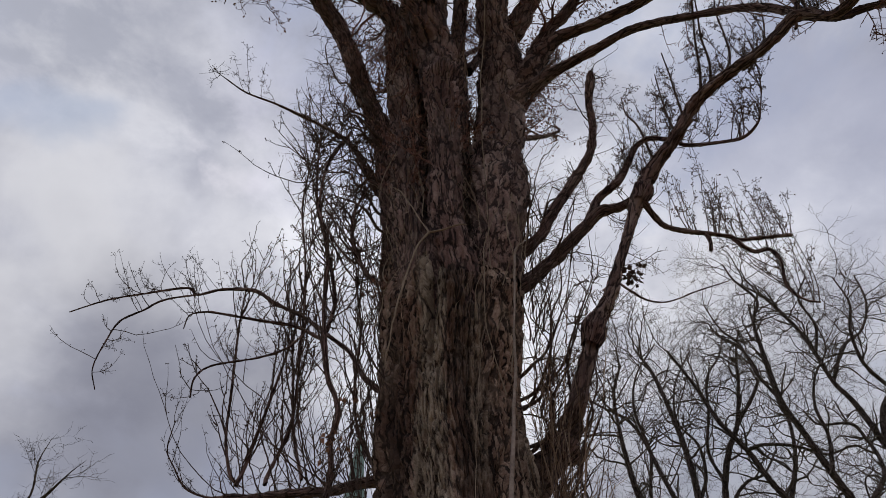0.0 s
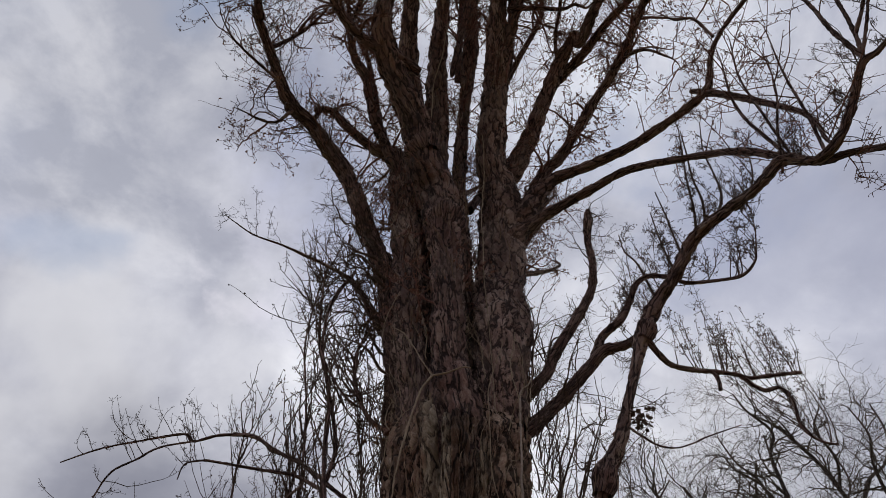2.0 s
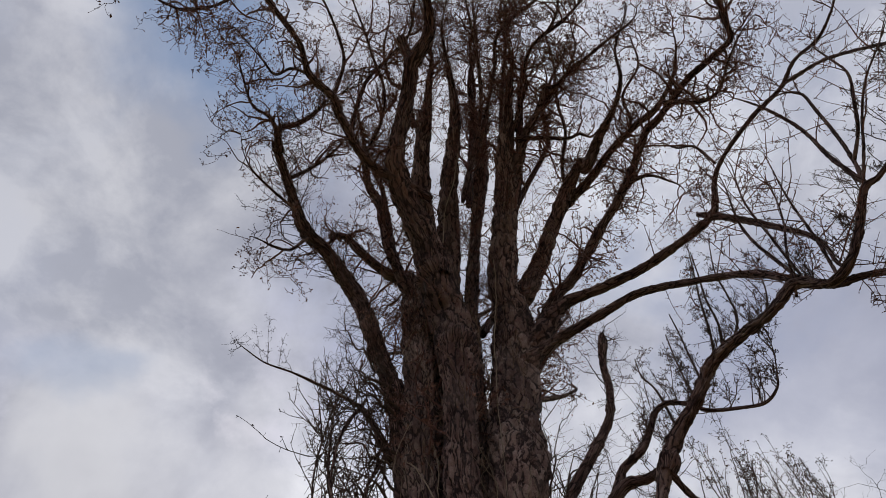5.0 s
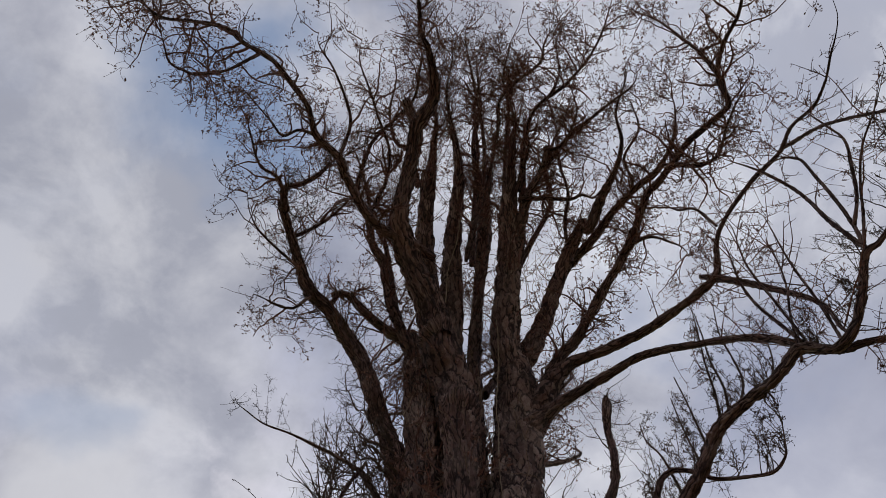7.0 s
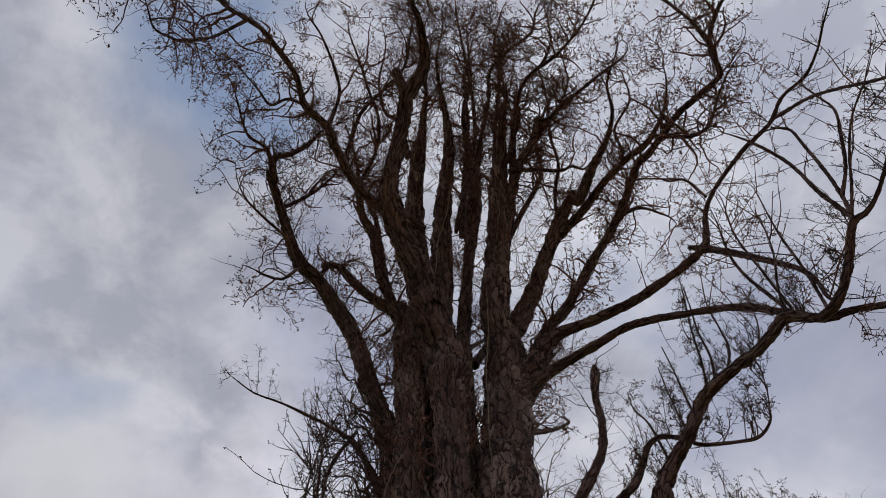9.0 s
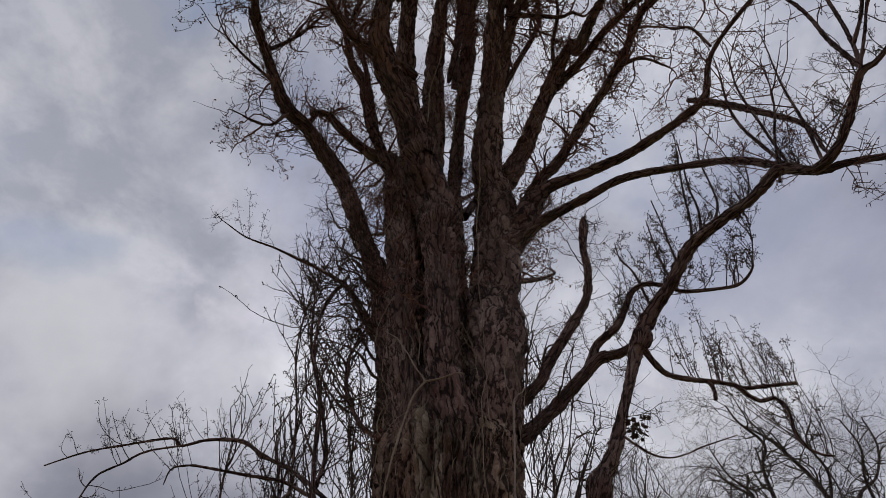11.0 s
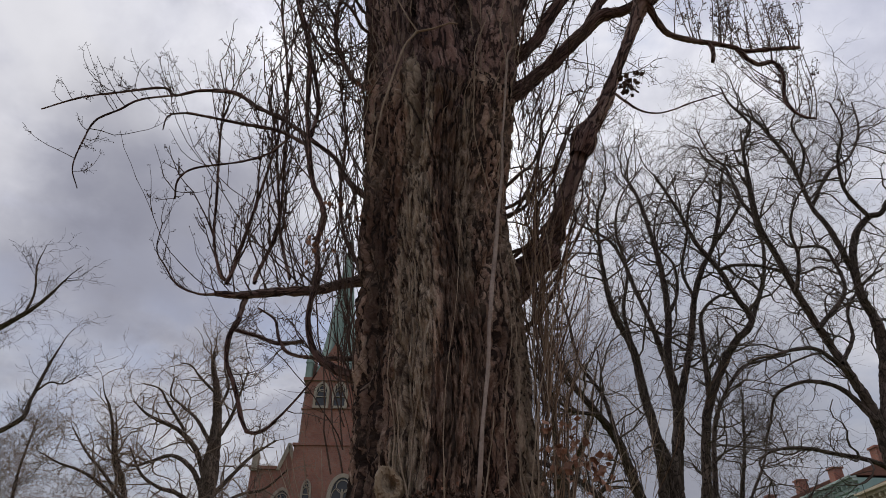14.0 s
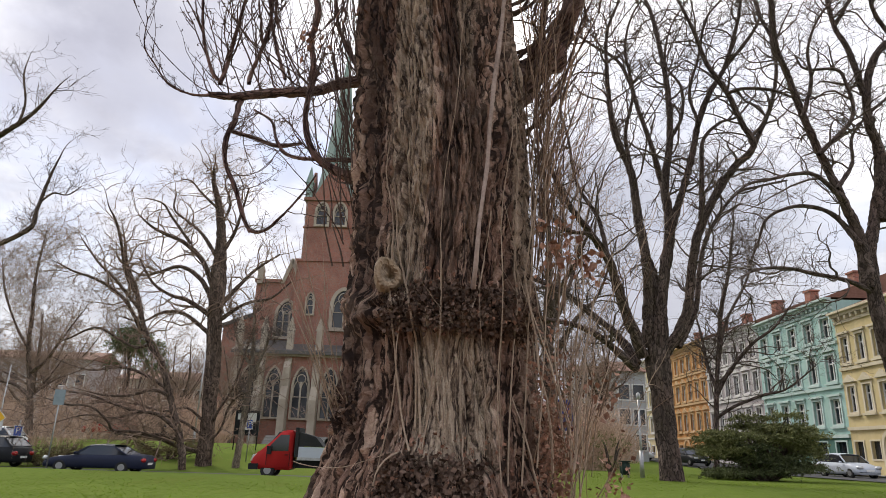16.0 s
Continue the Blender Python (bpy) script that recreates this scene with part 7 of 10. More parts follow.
limb(bt3, "limb", [(13.90, 34.00, 3.49, 0.095), (14.64, 33.50, 4.04, 0.082), (15.86, 33.00, 4.58, 0.070), (16.74, 32.50, 4.84, 0.046), (17.66, 32.00, 5.62, 0.034), (17.98, 31.90, 5.91, 0.020), (18.34, 31.77, 6.29, 0.008)], BARK_FAR, key="bt3", detail=0.5)
limb(bt3, "limb", [(14.03, 34.00, 4.88, 0.096), (13.91, 34.67, 6.38, 0.074), (14.01, 35.33, 7.98, 0.064), (13.93, 36.00, 9.67, 0.040), (13.90, 36.20, 10.15, 0.024), (13.90, 36.42, 10.72, 0.008)], BARK_FAR, key="bt3", detail=0.5)
limb(bt3, "limb", [(14.27, 34.00, 6.31, 0.085), (15.14, 34.67, 8.51, 0.076), (16.74, 35.33, 10.89, 0.065), (17.76, 36.00, 13.09, 0.041), (17.96, 36.16, 13.55, 0.024), (18.03, 36.35, 14.15, 0.008)], BARK_FAR, key="bt3", detail=0.5)
ramify(103, bt3, ["bt3"], 0.20, 0.05, [(120, 0.9, 2.6, 0.040, 0.65, 7, 0.22, 0.03, 0.62), (4.0, 0.5, 1.6, 0.025, 0.65, 5, 0.28, 0.03, 0.66), (3.0, 0.3, 0.9, 0.016, 0.7, 3, 0.32, 0.02, 0.68), (1.4, 0.15, 0.5, 0.011, 0.8, 2, 0.32, 0.02, 0.7)], TWIG_FAR, lift=0.15)
btl = park_tree("oak_tree", (-13.6, 40, 0), "old bare oak with crooked brown limbs")
limb(btl, "limb", [(-13.29, 40.00, 2.28, 0.083), (-12.70, 39.50, 3.23, 0.074), (-11.89, 39.00, 4.49, 0.066), (-11.29, 38.50, 6.06, 0.050), (-10.85, 38.00, 7.63, 0.033), (-10.67, 37.89, 8.29, 0.020), (-10.71, 37.75, 9.11, 0.008)], BARK_OAK, key="btl", detail=0.5)
limb(btl, "limb", [(-13.70, 40.00, 1.01, 0.132), (-14.56, 39.14, 1.29, 0.113), (-15.39, 38.29, 1.71, 0.095), (-16.31, 37.43, 1.96, 0.086), (-17.13, 36.57, 2.00, 0.076), (-17.10, 35.71, 2.45, 0.067), (-17.67, 34.86, 3.09, 0.051), (-18.65, 34.00, 3.15, 0.036), (-19.18, 33.51, 3.36, 0.022), (-19.91, 33.04, 3.59, 0.008)], BARK_OAK, key="btl", detail=0.5)
limb(btl, "limb", [(-13.62, 40.00, 2.74, 0.084), (-14.56, 39.60, 3.43, 0.066), (-15.67, 39.20, 3.18, 0.058), (-17.17, 38.80, 3.51, 0.049), (-18.59, 38.40, 3.54, 0.040), (-20.24, 38.00, 3.27, 0.024), (-20.73, 37.93, 3.30, 0.014), (-21.33, 37.86, 3.35, 0.008)], BARK_OAK, key="btl", detail=0.5)
limb(btl, "limb", [(-13.57, 40.00, 1.95, 0.092), (-14.63, 39.20, 2.68, 0.074), (-16.28, 38.40, 3.05, 0.064), (-17.74, 37.60, 2.66, 0.047), (-18.89, 36.80, 2.74, 0.038), (-20.15, 36.00, 2.23, 0.022), (-20.55, 35.76, 2.15, 0.014), (-21.07, 35.54, 2.11, 0.008)], BARK_OAK, key="btl", detail=0.5)
limb(btl, "limb", [(-13.36, 40.00, 1.33, 0.074), (-12.41, 39.50, 2.29, 0.066), (-11.93, 39.00, 3.54, 0.058), (-11.22, 38.50, 4.15, 0.041), (-10.32, 38.00, 4.45, 0.024), (-9.89, 37.84, 4.66, 0.014), (-9.34, 37.69, 4.88, 0.008)], BARK_OAK, key="btl", detail=0.5)
limb(btl, "trunk", [(-13.26, 40.00, -0.51, 0.56), (-13.30, 40.00, 0.40, 0.46), (-13.36, 40.00, 3.20, 0.43), (-13.56, 40.00, 6.67, 0.44), (-13.80, 40.00, 9.18, 0.43), (-13.85, 40.00, 11.17, 0.477), (-13.93, 40.00, 12.55, 0.381), (-14.09, 40.00, 14.34, 0.300), (-14.50, 40.00, 16.20, 0.217), (-15.01, 40.00, 17.74, 0.147), (-15.12, 40.00, 18.74, 0.074)], BARK_OAK, key="btl", detail=0.5)
limb(btl, "limb", [(-13.99, 40.00, 10.49, 0.188), (-14.82, 39.60, 12.24, 0.159), (-15.92, 39.20, 13.25, 0.128), (-16.89, 38.80, 13.63, 0.106), (-17.78, 38.40, 14.01, 0.074), (-18.52, 38.00, 14.63, 0.042)], BARK_OAK, key="btl", detail=0.5)
limb(btl, "limb", [(-13.87, 40.00, 9.50, 0.166), (-15.05, 40.40, 11.24, 0.149), (-16.60, 40.80, 12.18, 0.120), (-18.09, 41.20, 11.90, 0.099), (-19.27, 41.60, 11.73, 0.066), (-20.46, 42.00, 12.23, 0.045)], BARK_OAK, key="btl", detail=0.5)
limb(btl, "limb", [(-13.93, 40.00, 12.37, 0.140), (-15.35, 40.25, 14.21, 0.110), (-16.48, 40.50, 15.12, 0.089), (-17.59, 40.75, 16.02, 0.068), (-17.77, 41.00, 17.29, 0.046)], BARK_OAK, key="btl", detail=0.5)
limb(btl, "limb", [(-13.71, 40.00, 8.70, 0.164), (-15.27, 39.50, 9.69, 0.133), (-16.30, 39.00, 9.95, 0.102), (-17.23, 38.50, 10.56, 0.081), (-18.01, 38.00, 11.89, 0.051)], BARK_OAK, key="btl", detail=0.5)
limb(btl, "limb", [(-13.63, 40.00, 7.59, 0.151), (-15.48, 39.62, 8.91, 0.112), (-16.65, 39.25, 8.90, 0.091), (-17.64, 38.88, 8.25, 0.060), (-18.81, 38.50, 8.46, 0.040)], BARK_OAK, key="btl", detail=0.5)
limb(btl, "limb", [(-13.82, 40.00, 12.90, 0.130), (-13.13, 39.67, 14.25, 0.108), (-12.73, 39.33, 15.54, 0.077), (-12.35, 39.00, 17.00, 0.055)], BARK_OAK, key="btl", detail=0.5)
limb(btl, "limb", [(-13.60, 40.00, 9.51, 0.155), (-12.49, 40.50, 11.25, 0.118), (-11.76, 41.00, 12.34, 0.087), (-10.60, 41.50, 13.41, 0.056)], BARK_OAK, key="btl", detail=0.5)
limb(btl, "limb", [(-13.62, 40.00, 8.54, 0.133), (-11.94, 39.50, 9.60, 0.102), (-10.23, 39.00, 9.95, 0.071), (-8.94, 38.50, 10.90, 0.041)], BARK_OAK, key="btl", detail=0.5)
limb(btl, "limb", [(-14.16, 40.00, 14.70, 0.099), (-13.80, 40.17, 16.28, 0.079), (-14.36, 40.33, 17.70, 0.057), (-14.34, 40.50, 18.77, 0.035)], BARK_OAK, key="btl", detail=0.5)
limb(btl, "limb", [(-15.50, 39.00, 13.20, 0.095), (-16.74, 38.67, 14.73, 0.075), (-17.31, 38.33, 15.51, 0.053), (-18.27, 38.00, 15.72, 0.032)], BARK_OAK, key="btl", detail=0.5)
limb(btl, "limb", [(-14.43, 40.00, 15.82, 0.089), (-15.63, 39.83, 16.88, 0.068), (-16.27, 39.67, 17.57, 0.045), (-16.96, 39.50, 17.68, 0.034)], BARK_OAK, key="btl", detail=0.5)
ramify(104, btl, ["btl"], 0.30, 0.08, [(230, 1.0, 3.0, 0.06, 0.6, 7, 0.28, 0.02, 0.65), (3.6, 0.7, 1.9, 0.036, 0.6, 5, 0.36, 0.02, 0.68), (3.2, 0.4, 1.1, 0.023, 0.7, 3, 0.38, 0.02, 0.7)], TWIG_OAK, lift=0.12)
btl2 = park_tree("oak_tree", (-13.6, 38, 0), "leaning bare oak with a bent trunk")
limb(btl2, "trunk", [(-13.68, 38.00, -0.44, 0.212), (-13.82, 38.00, 0.72, 0.202), (-14.15, 38.00, 1.89, 0.191), (-14.62, 38.00, 3.08, 0.180), (-15.12, 38.00, 4.30, 0.182), (-15.77, 38.00, 5.85, 0.171), (-16.44, 38.00, 6.63, 0.159), (-17.05, 38.00, 7.75, 0.147), (-17.53, 38.00, 9.06, 0.148), (-17.93, 38.00, 10.06, 0.136), (-18.66, 38.00, 11.41, 0.110), (-19.07, 38.13, 12.77, 0.066), (-19.64, 38.27, 14.38, 0.022)], BARK_OAK, key="btl2", detail=0.5)
limb(btl2, "limb", [(-17.16, 38.00, 7.42, 0.120), (-17.52, 37.60, 8.32, 0.106), (-18.08, 37.20, 9.20, 0.106), (-18.98, 36.80, 9.90, 0.092), (-19.81, 36.40, 10.26, 0.078), (-20.59, 36.00, 10.46, 0.052), (-21.17, 35.77, 10.73, 0.031), (-21.87, 35.54, 11.05, 0.010)], BARK_OAK, key="btl2", detail=0.5)
limb(btl2, "limb", [(-17.57, 38.00, 8.89, 0.108), (-18.61, 38.50, 9.82, 0.096), (-19.88, 39.00, 10.94, 0.084), (-21.17, 39.50, 11.93, 0.071), (-22.56, 40.00, 13.32, 0.044), (-22.94, 40.16, 13.72, 0.026), (-23.29, 40.36, 14.27, 0.009)], BARK_OAK, key="btl2", detail=0.5)
limb(btl2, "limb", [(-17.87, 38.00, 9.72, 0.108), (-18.45, 37.50, 10.94, 0.095), (-18.73, 37.00, 12.50, 0.081), (-19.04, 36.50, 13.71, 0.067), (-19.22, 36.00, 14.21, 0.040), (-19.32, 35.72, 14.64, 0.024), (-19.36, 35.39, 15.17, 0.008)], BARK_OAK, key="btl2", detail=0.5)
limb(btl2, "limb", [(-16.57, 38.00, 6.79, 0.093), (-17.57, 38.50, 6.67, 0.080), (-18.88, 39.00, 7.20, 0.068), (-20.59, 39.50, 7.91, 0.069), (-22.42, 40.00, 7.25, 0.042), (-22.93, 40.18, 7.18, 0.025), (-23.52, 40.46, 7.13, 0.008)], BARK_OAK, key="btl2", detail=0.5)
limb(btl2, "limb", [(-15.01, 38.00, 3.99, 0.117), (-15.71, 37.33, 4.22, 0.102), (-16.59, 36.67, 3.84, 0.075), (-17.48, 36.00, 3.75, 0.061), (-18.15, 35.59, 3.86, 0.037), (-18.92, 35.05, 4.05, 0.012)], BARK_OAK, key="btl2", detail=0.5)
limb(btl2, "limb", [(-14.21, 38.00, 2.04, 0.102), (-15.26, 37.50, 2.89, 0.089), (-16.62, 37.00, 3.11, 0.075), (-18.63, 36.50, 3.76, 0.062), (-20.21, 36.00, 3.96, 0.037), (-20.65, 35.90, 4.12, 0.022), (-21.19, 35.81, 4.29, 0.008)], BARK_OAK, key="btl2", detail=0.5)
limb(btl2, "limb", [(-15.12, 38.00, 4.30, 0.104), (-16.66, 38.50, 5.08, 0.093), (-18.43, 39.00, 5.57, 0.081), (-20.45, 39.50, 5.40, 0.054), (-22.49, 40.00, 5.89, 0.041), (-22.97, 40.15, 6.08, 0.025), (-23.57, 40.29, 6.29, 0.008)], BARK_OAK, key="btl2", detail=0.5)
limb(btl2, "limb", [(-14.08, 38.00, 1.59, 0.102), (-15.41, 38.67, 1.87, 0.091), (-17.11, 39.33, 1.77, 0.079), (-18.74, 40.00, 1.95, 0.054), (-19.31, 40.34, 2.16, 0.032), (-19.93, 40.79, 2.50, 0.011)], BARK_OAK, key="btl2", detail=0.5)
ramify(105, btl2, ["btl2"], 0.30, 0.08, [(190, 1.0, 2.8, 0.055, 0.6, 7, 0.28, 0.02, 0.65), (3.6, 0.7, 1.8, 0.034, 0.6, 5, 0.36, 0.02, 0.68), (3.2, 0.4, 1.0, 0.022, 0.7, 3, 0.38, 0.02, 0.7)], TWIG_OAK, lift=0.12)
btl3 = park_tree("ash_tree", (-17.9, 24, 0), "bare ash with long rising boughs")
limb(btl3, "trunk", [(-17.88, 24.00, -1.41, 0.459), (-18.53, 24.00, 1.63, 0.399), (-18.98, 24.00, 4.74, 0.348), (-19.25, 24.00, 7.25, 0.291), (-19.62, 24.00, 9.46, 0.228), (-19.98, 24.14, 11.16, 0.137), (-20.91, 24.29, 13.04, 0.046)], BARK_OAK, key="btl3", detail=0.5)
limb(btl3, "limb", [(-19.59, 24.00, 8.55, 0.191), (-18.98, 23.83, 10.80, 0.151), (-18.09, 23.67, 12.06, 0.125), (-17.24, 23.50, 12.61, 0.107), (-16.38, 23.33, 13.16, 0.081), (-15.75, 23.17, 13.70, 0.063), (-15.28, 23.00, 14.23, 0.036), (-15.00, 22.95, 14.60, 0.021), (-14.61, 22.90, 15.00, 0.008)], BARK_OAK, key="btl3", detail=0.5)
limb(btl3, "limb", [(-18.90, 24.00, 5.56, 0.168), (-18.32, 24.14, 7.32, 0.146), (-17.57, 24.29, 8.16, 0.122), (-16.89, 24.43, 8.52, 0.097), (-15.95, 24.57, 9.28, 0.090), (-15.96, 24.71, 10.08, 0.073), (-15.82, 24.86, 11.59, 0.056), (-15.69, 25.00, 12.53, 0.028), (-15.65, 25.08, 12.89, 0.017), (-15.50, 25.16, 13.30, 0.008)], BARK_OAK, key="btl3", detail=0.5)
limb(btl3, "limb", [(-16.97, 24.00, 13.49, 0.055), (-16.94, 24.00, 14.38, 0.046), (-17.23, 24.00, 15.40, 0.038), (-17.28, 24.00, 15.92, 0.028), (-17.26, 24.03, 16.29, 0.017), (-17.25, 24.07, 16.73, 0.008)], BARK_OAK, key="btl3", detail=0.5)
limb(btl3, "limb", [(-15.37, 24.00, 10.18, 0.044), (-15.01, 24.00, 10.49, 0.036), (-14.45, 24.00, 10.44, 0.027), (-13.98, 24.00, 10.81, 0.018)], BARK_OAK, key="btl3", detail=0.5)
spray(106, btl3, "btl3", 70, 330, 900, (0.6, 1.6), 0.015, 0.006)
btl4 = park_tree("ash_tree", (-26.7, 46, 0), "slender bare ash with fine twigs")
limb(btl4, "trunk", [(-26.70, 46.00, -0.47, 0.243), (-27.17, 46.00, 2.02, 0.216), (-27.65, 46.00, 4.60, 0.189), (-28.38, 46.00, 7.25, 0.144), (-28.61, 46.00, 9.62, 0.130), (-28.94, 46.00, 12.06, 0.099), (-28.95, 46.00, 14.59, 0.067), (-28.97, 46.07, 15.45, 0.040), (-29.00, 46.15, 16.49, 0.013)], BARK_OAK, key="btl4", detail=0.5)
limb(btl4, "limb", [(-27.64, 46.00, 4.22, 0.125), (-29.26, 46.67, 4.99, 0.112), (-31.14, 47.33, 5.38, 0.097), (-33.07, 48.00, 6.59, 0.066), (-33.72, 48.27, 7.08, 0.040), (-34.54, 48.55, 7.65, 0.013)], BARK_OAK, key="btl4", detail=0.5)
limb(btl4, "limb", [(-27.89, 46.00, 5.73, 0.127), (-26.66, 45.33, 6.45, 0.110), (-25.44, 44.67, 7.91, 0.078), (-24.23, 44.00, 9.37, 0.047), (-23.86, 43.88, 9.83, 0.028), (-23.59, 43.73, 10.48, 0.009)], BARK_OAK, key="btl4", detail=0.5)
limb(btl4, "limb", [(-28.30, 46.00, 7.26, 0.112), (-29.93, 46.67, 8.90, 0.082), (-31.73, 47.33, 11.45, 0.068), (-32.88, 48.00, 13.74, 0.052), (-33.17, 48.19, 14.32, 0.031), (-33.56, 48.40, 15.00, 0.010)], BARK_OAK, key="btl4", detail=0.5)
spray(107, btl4, "btl4", 170, 1300, 5000, (1.2, 3.2), 0.022, 0.0095, 0.08, mat=TWIG_OAK)


def far_tree(seed, name, x, y, tall, wide, label, boughs=9, many=(130, 700, 2000), fine_=0.013):
    """A bare tree in the distance: trunk, boughs and a haze of twigs."""
    rng = np.random.default_rng(seed)
    z0 = float(ground_z(x, y))
    tree = tagged(empty(name, (x, y, z0)), label, "tree", "distant bare trees")
    key = f"far{seed}"
    fork = tall * rng.uniform(0.22, 0.34)
    r = tall * 0.018
    limb(tree, "trunk", [(x, y, z0 - 0.3, r * 1.5), (x + rng.normal(0, 0.1), y, z0 + fork * 0.5, r), (x + rng.normal(0, 0.2), y, z0 + fork, r * 0.9), (x + rng.normal(0, 0.4), y, z0 + tall * 0.62, r * 0.45), (x + rng.normal(0, 0.6), y, z0 + tall * 0.95, 0.03)], BARK_OAK, key=key, detail=0.35)
    for k_ in range(boughs):
        a_ = 2 * np.pi * (k_ + rng.random() * 0.6) / boughs
        h_ = fork * rng.uniform(0.75, 1.6)
        w_ = wide * rng.uniform(0.6, 1.0)
        t_ = tall * rng.uniform(0.55, 0.92)
        c_, s_ = np.cos(a_), np.sin(a_)
        limb(tree, "limb", [(x, y, z0 + h_, r * 0.6), (x + c_ * w_ * 0.35, y + s_ * w_ * 0.35, z0 + h_ + (t_ - h_) * rng.uniform(0.2, 0.4), r * 0.4), (x + c_ * w_ * 0.7, y + s_ * w_ * 0.7, z0 + h_ + (t_ - h_) * rng.uniform(0.55, 0.75), r * 0.25), (x + c_ * w_, y + s_ * w_, z0 + t_, 0.03)], BARK_OAK, key=key, detail=0.35)
    spray(seed + 500, tree, key, *many, (tall * 0.08, tall * 0.2), 0.03, fine_, 0.05, 9.0, 0.1, TWIG_PALE)
    return tree


for seed, (x, y, tall, wide) in enumerate([(-44, 58, 13, 5), (-37, 64, 12, 5), (-31, 52, 10, 4.5), (-52, 70, 14, 6), (-28, 74, 12, 5), (-46, 48, 9, 4), (-20, 66, 10, 4), (-33, 84, 13, 5), (8.5, 62, 15, 5), (3.5, 70, 16, 6), (12.5, 52, 12, 4), (14.5, 74, 15, 5)]):
    far_tree(200 + seed, "park_tree", x, y, tall, wide, "bare grey-brown park tree in the distance")

far_tree(231, "linden_tree", 7.5, 46.0, 24.0, 6.5, "tall bare linden behind the poplar", 9, (130, 800, 2600), 0.011)


def shrub(seed, x, y, tall, wide, deep, count, label, mat=None):
    """A leafless bush: many thin stems from one foot."""
    rng = np.random.default_rng(seed)
    z0 = float(ground_z(x, y))
    foot = np.stack([x + rng.uniform(-wide, wide, count) * 0.8, y + rng.uniform(-deep, deep, count), np.full(count, z0 - 0.05)], 1)
    p1, ra = grow(rng, foot, np.stack([rng.normal(0, 0.35, count), rng.normal(0, 0.35, count), np.ones(count)], 1), tall * rng.uniform(0.5, 1, count), np.full(count, 0.017), 6, 0.14, 0.03)
    a2, w2, _ = shoots_on(rng, p1, 4.5)
    p2, rb = grow(rng, a2, sideways(rng, w2, 0.6), tall * rng.uniform(0.12, 0.4, len(a2)), np.full(len(a2), 0.011), 3, 0.2, 0.05)
    v_, f_ = joined(strands(p1, ra), strands(p2, rb))
    return tagged(new("shrub", mesh_of("shrub", v_, f_, mat or SHRUB)), label, "shrub", "bare shrubs")


SHRUB = speckled("shrub_twig", (0.44, 0.295, 0.215), (0.68, 0.485, 0.365), 5.0)
for seed, (x, y, tall, wide, deep, count) in enumerate([(-42, 50, 3.4, 4.5, 1.2, 260), (-34, 49, 3.0, 4.5, 1.2, 240), (-26.5, 48, 3.0, 4, 1.2, 80), (-20.5, 50, 2.6, 3, 1.2, 70), (-50, 52, 3.6, 5, 1.5, 260), (-24, 56, 4.6, 5, 1.5, 240), (-36, 58, 5.0, 6, 1.5, 260), (7.2, 44, 4.6, 2.2, 1.6, 260), (9.4, 42, 5.0, 1.3, 1.2, 240), (11.2, 45.5, 4.4, 1.2, 1.0, 200), (10.6, 50, 4.2, 2.5, 1.5, 240), (4.0, 48, 4.0, 2.5, 1.5, 240), (0.5, 50, 3.5, 2.5, 1.5, 160), (-30, 61, 6.0, 6, 2, 300), (-42, 62, 6.0, 6, 2, 300), (-20, 57, 4.5, 3, 1.5, 220), (-47, 58, 5.5, 5, 2, 260), (-26, 44.5, 1.2, 3.5, 0.8, 140), (-17.5, 52, 2.6, 2, 1.0, 200), (17, 66, 4.0, 3, 1.5, 200), (12.5, 60, 5.0, 3, 1.5, 260), (6.0, 56, 5.5, 3, 1.5, 280)]):
    shrub(300 + seed, x, y, tall, wide, deep, count, "leafless brown thicket of thin stems")


# ---- building helpers ----
def solid(bm, a, c):
    """A box between two corners."""
    (x0, y0, z0), (x1, y1, z1) = a, c
    vs = [bm.verts.new(p) for p in ((x0, y0, z0), (x1, y0, z0), (x1, y1, z0), (x0, y1, z0), (x0, y0, z1), (x1, y0, z1), (x1, y1, z1), (x0, y1, z1))]
    for f_ in ((0, 3, 2, 1), (4, 5, 6, 7), (0, 1, 5, 4), (1, 2, 6, 5), (2, 3, 7, 6), (3, 0, 4, 7)):
        bm.faces.new([vs[k_] for k_ in f_])


def prism(bm, outline, low, high, place_):
    """An outline (u, w) drawn out from depth low to high; place_ turns (u, d, w) into a place."""
    a_ = [bm.verts.new(place_(u, low, w)) for u, w in outline]
    c_ = [bm.verts.new(place_(u, high, w)) for u, w in outline]
    bm.faces.new(a_[::-1])
    bm.faces.new(c_)
    for k_ in range(len(outline)):
        j_ = (k_ + 1) % len(outline)
        bm.faces.new((a_[k_], a_[j_], c_[j_], c_[k_]))


def ring_prism(bm, outer, inner, low, high, place_):
    """A frame between two outlines with as many points, drawn out in depth."""
    q_ = [[bm.verts.new(place_(u, d, w)) for u, w in o] for o in (outer, inner) for d in (low, high)]
    n_ = len(outer)
    for k_ in range(n_):
        j_ = (k_ + 1) % n_
        bm.faces.new((q_[1][k_], q_[1][j_], q_[3][j_], q_[3][k_]))
        bm.faces.new((q_[0][k_], q_[0][j_], q_[1][j_], q_[1][k_]))
        bm.faces.new((q_[2][k_], q_[2][j_], q_[3][j_], q_[3][k_]))


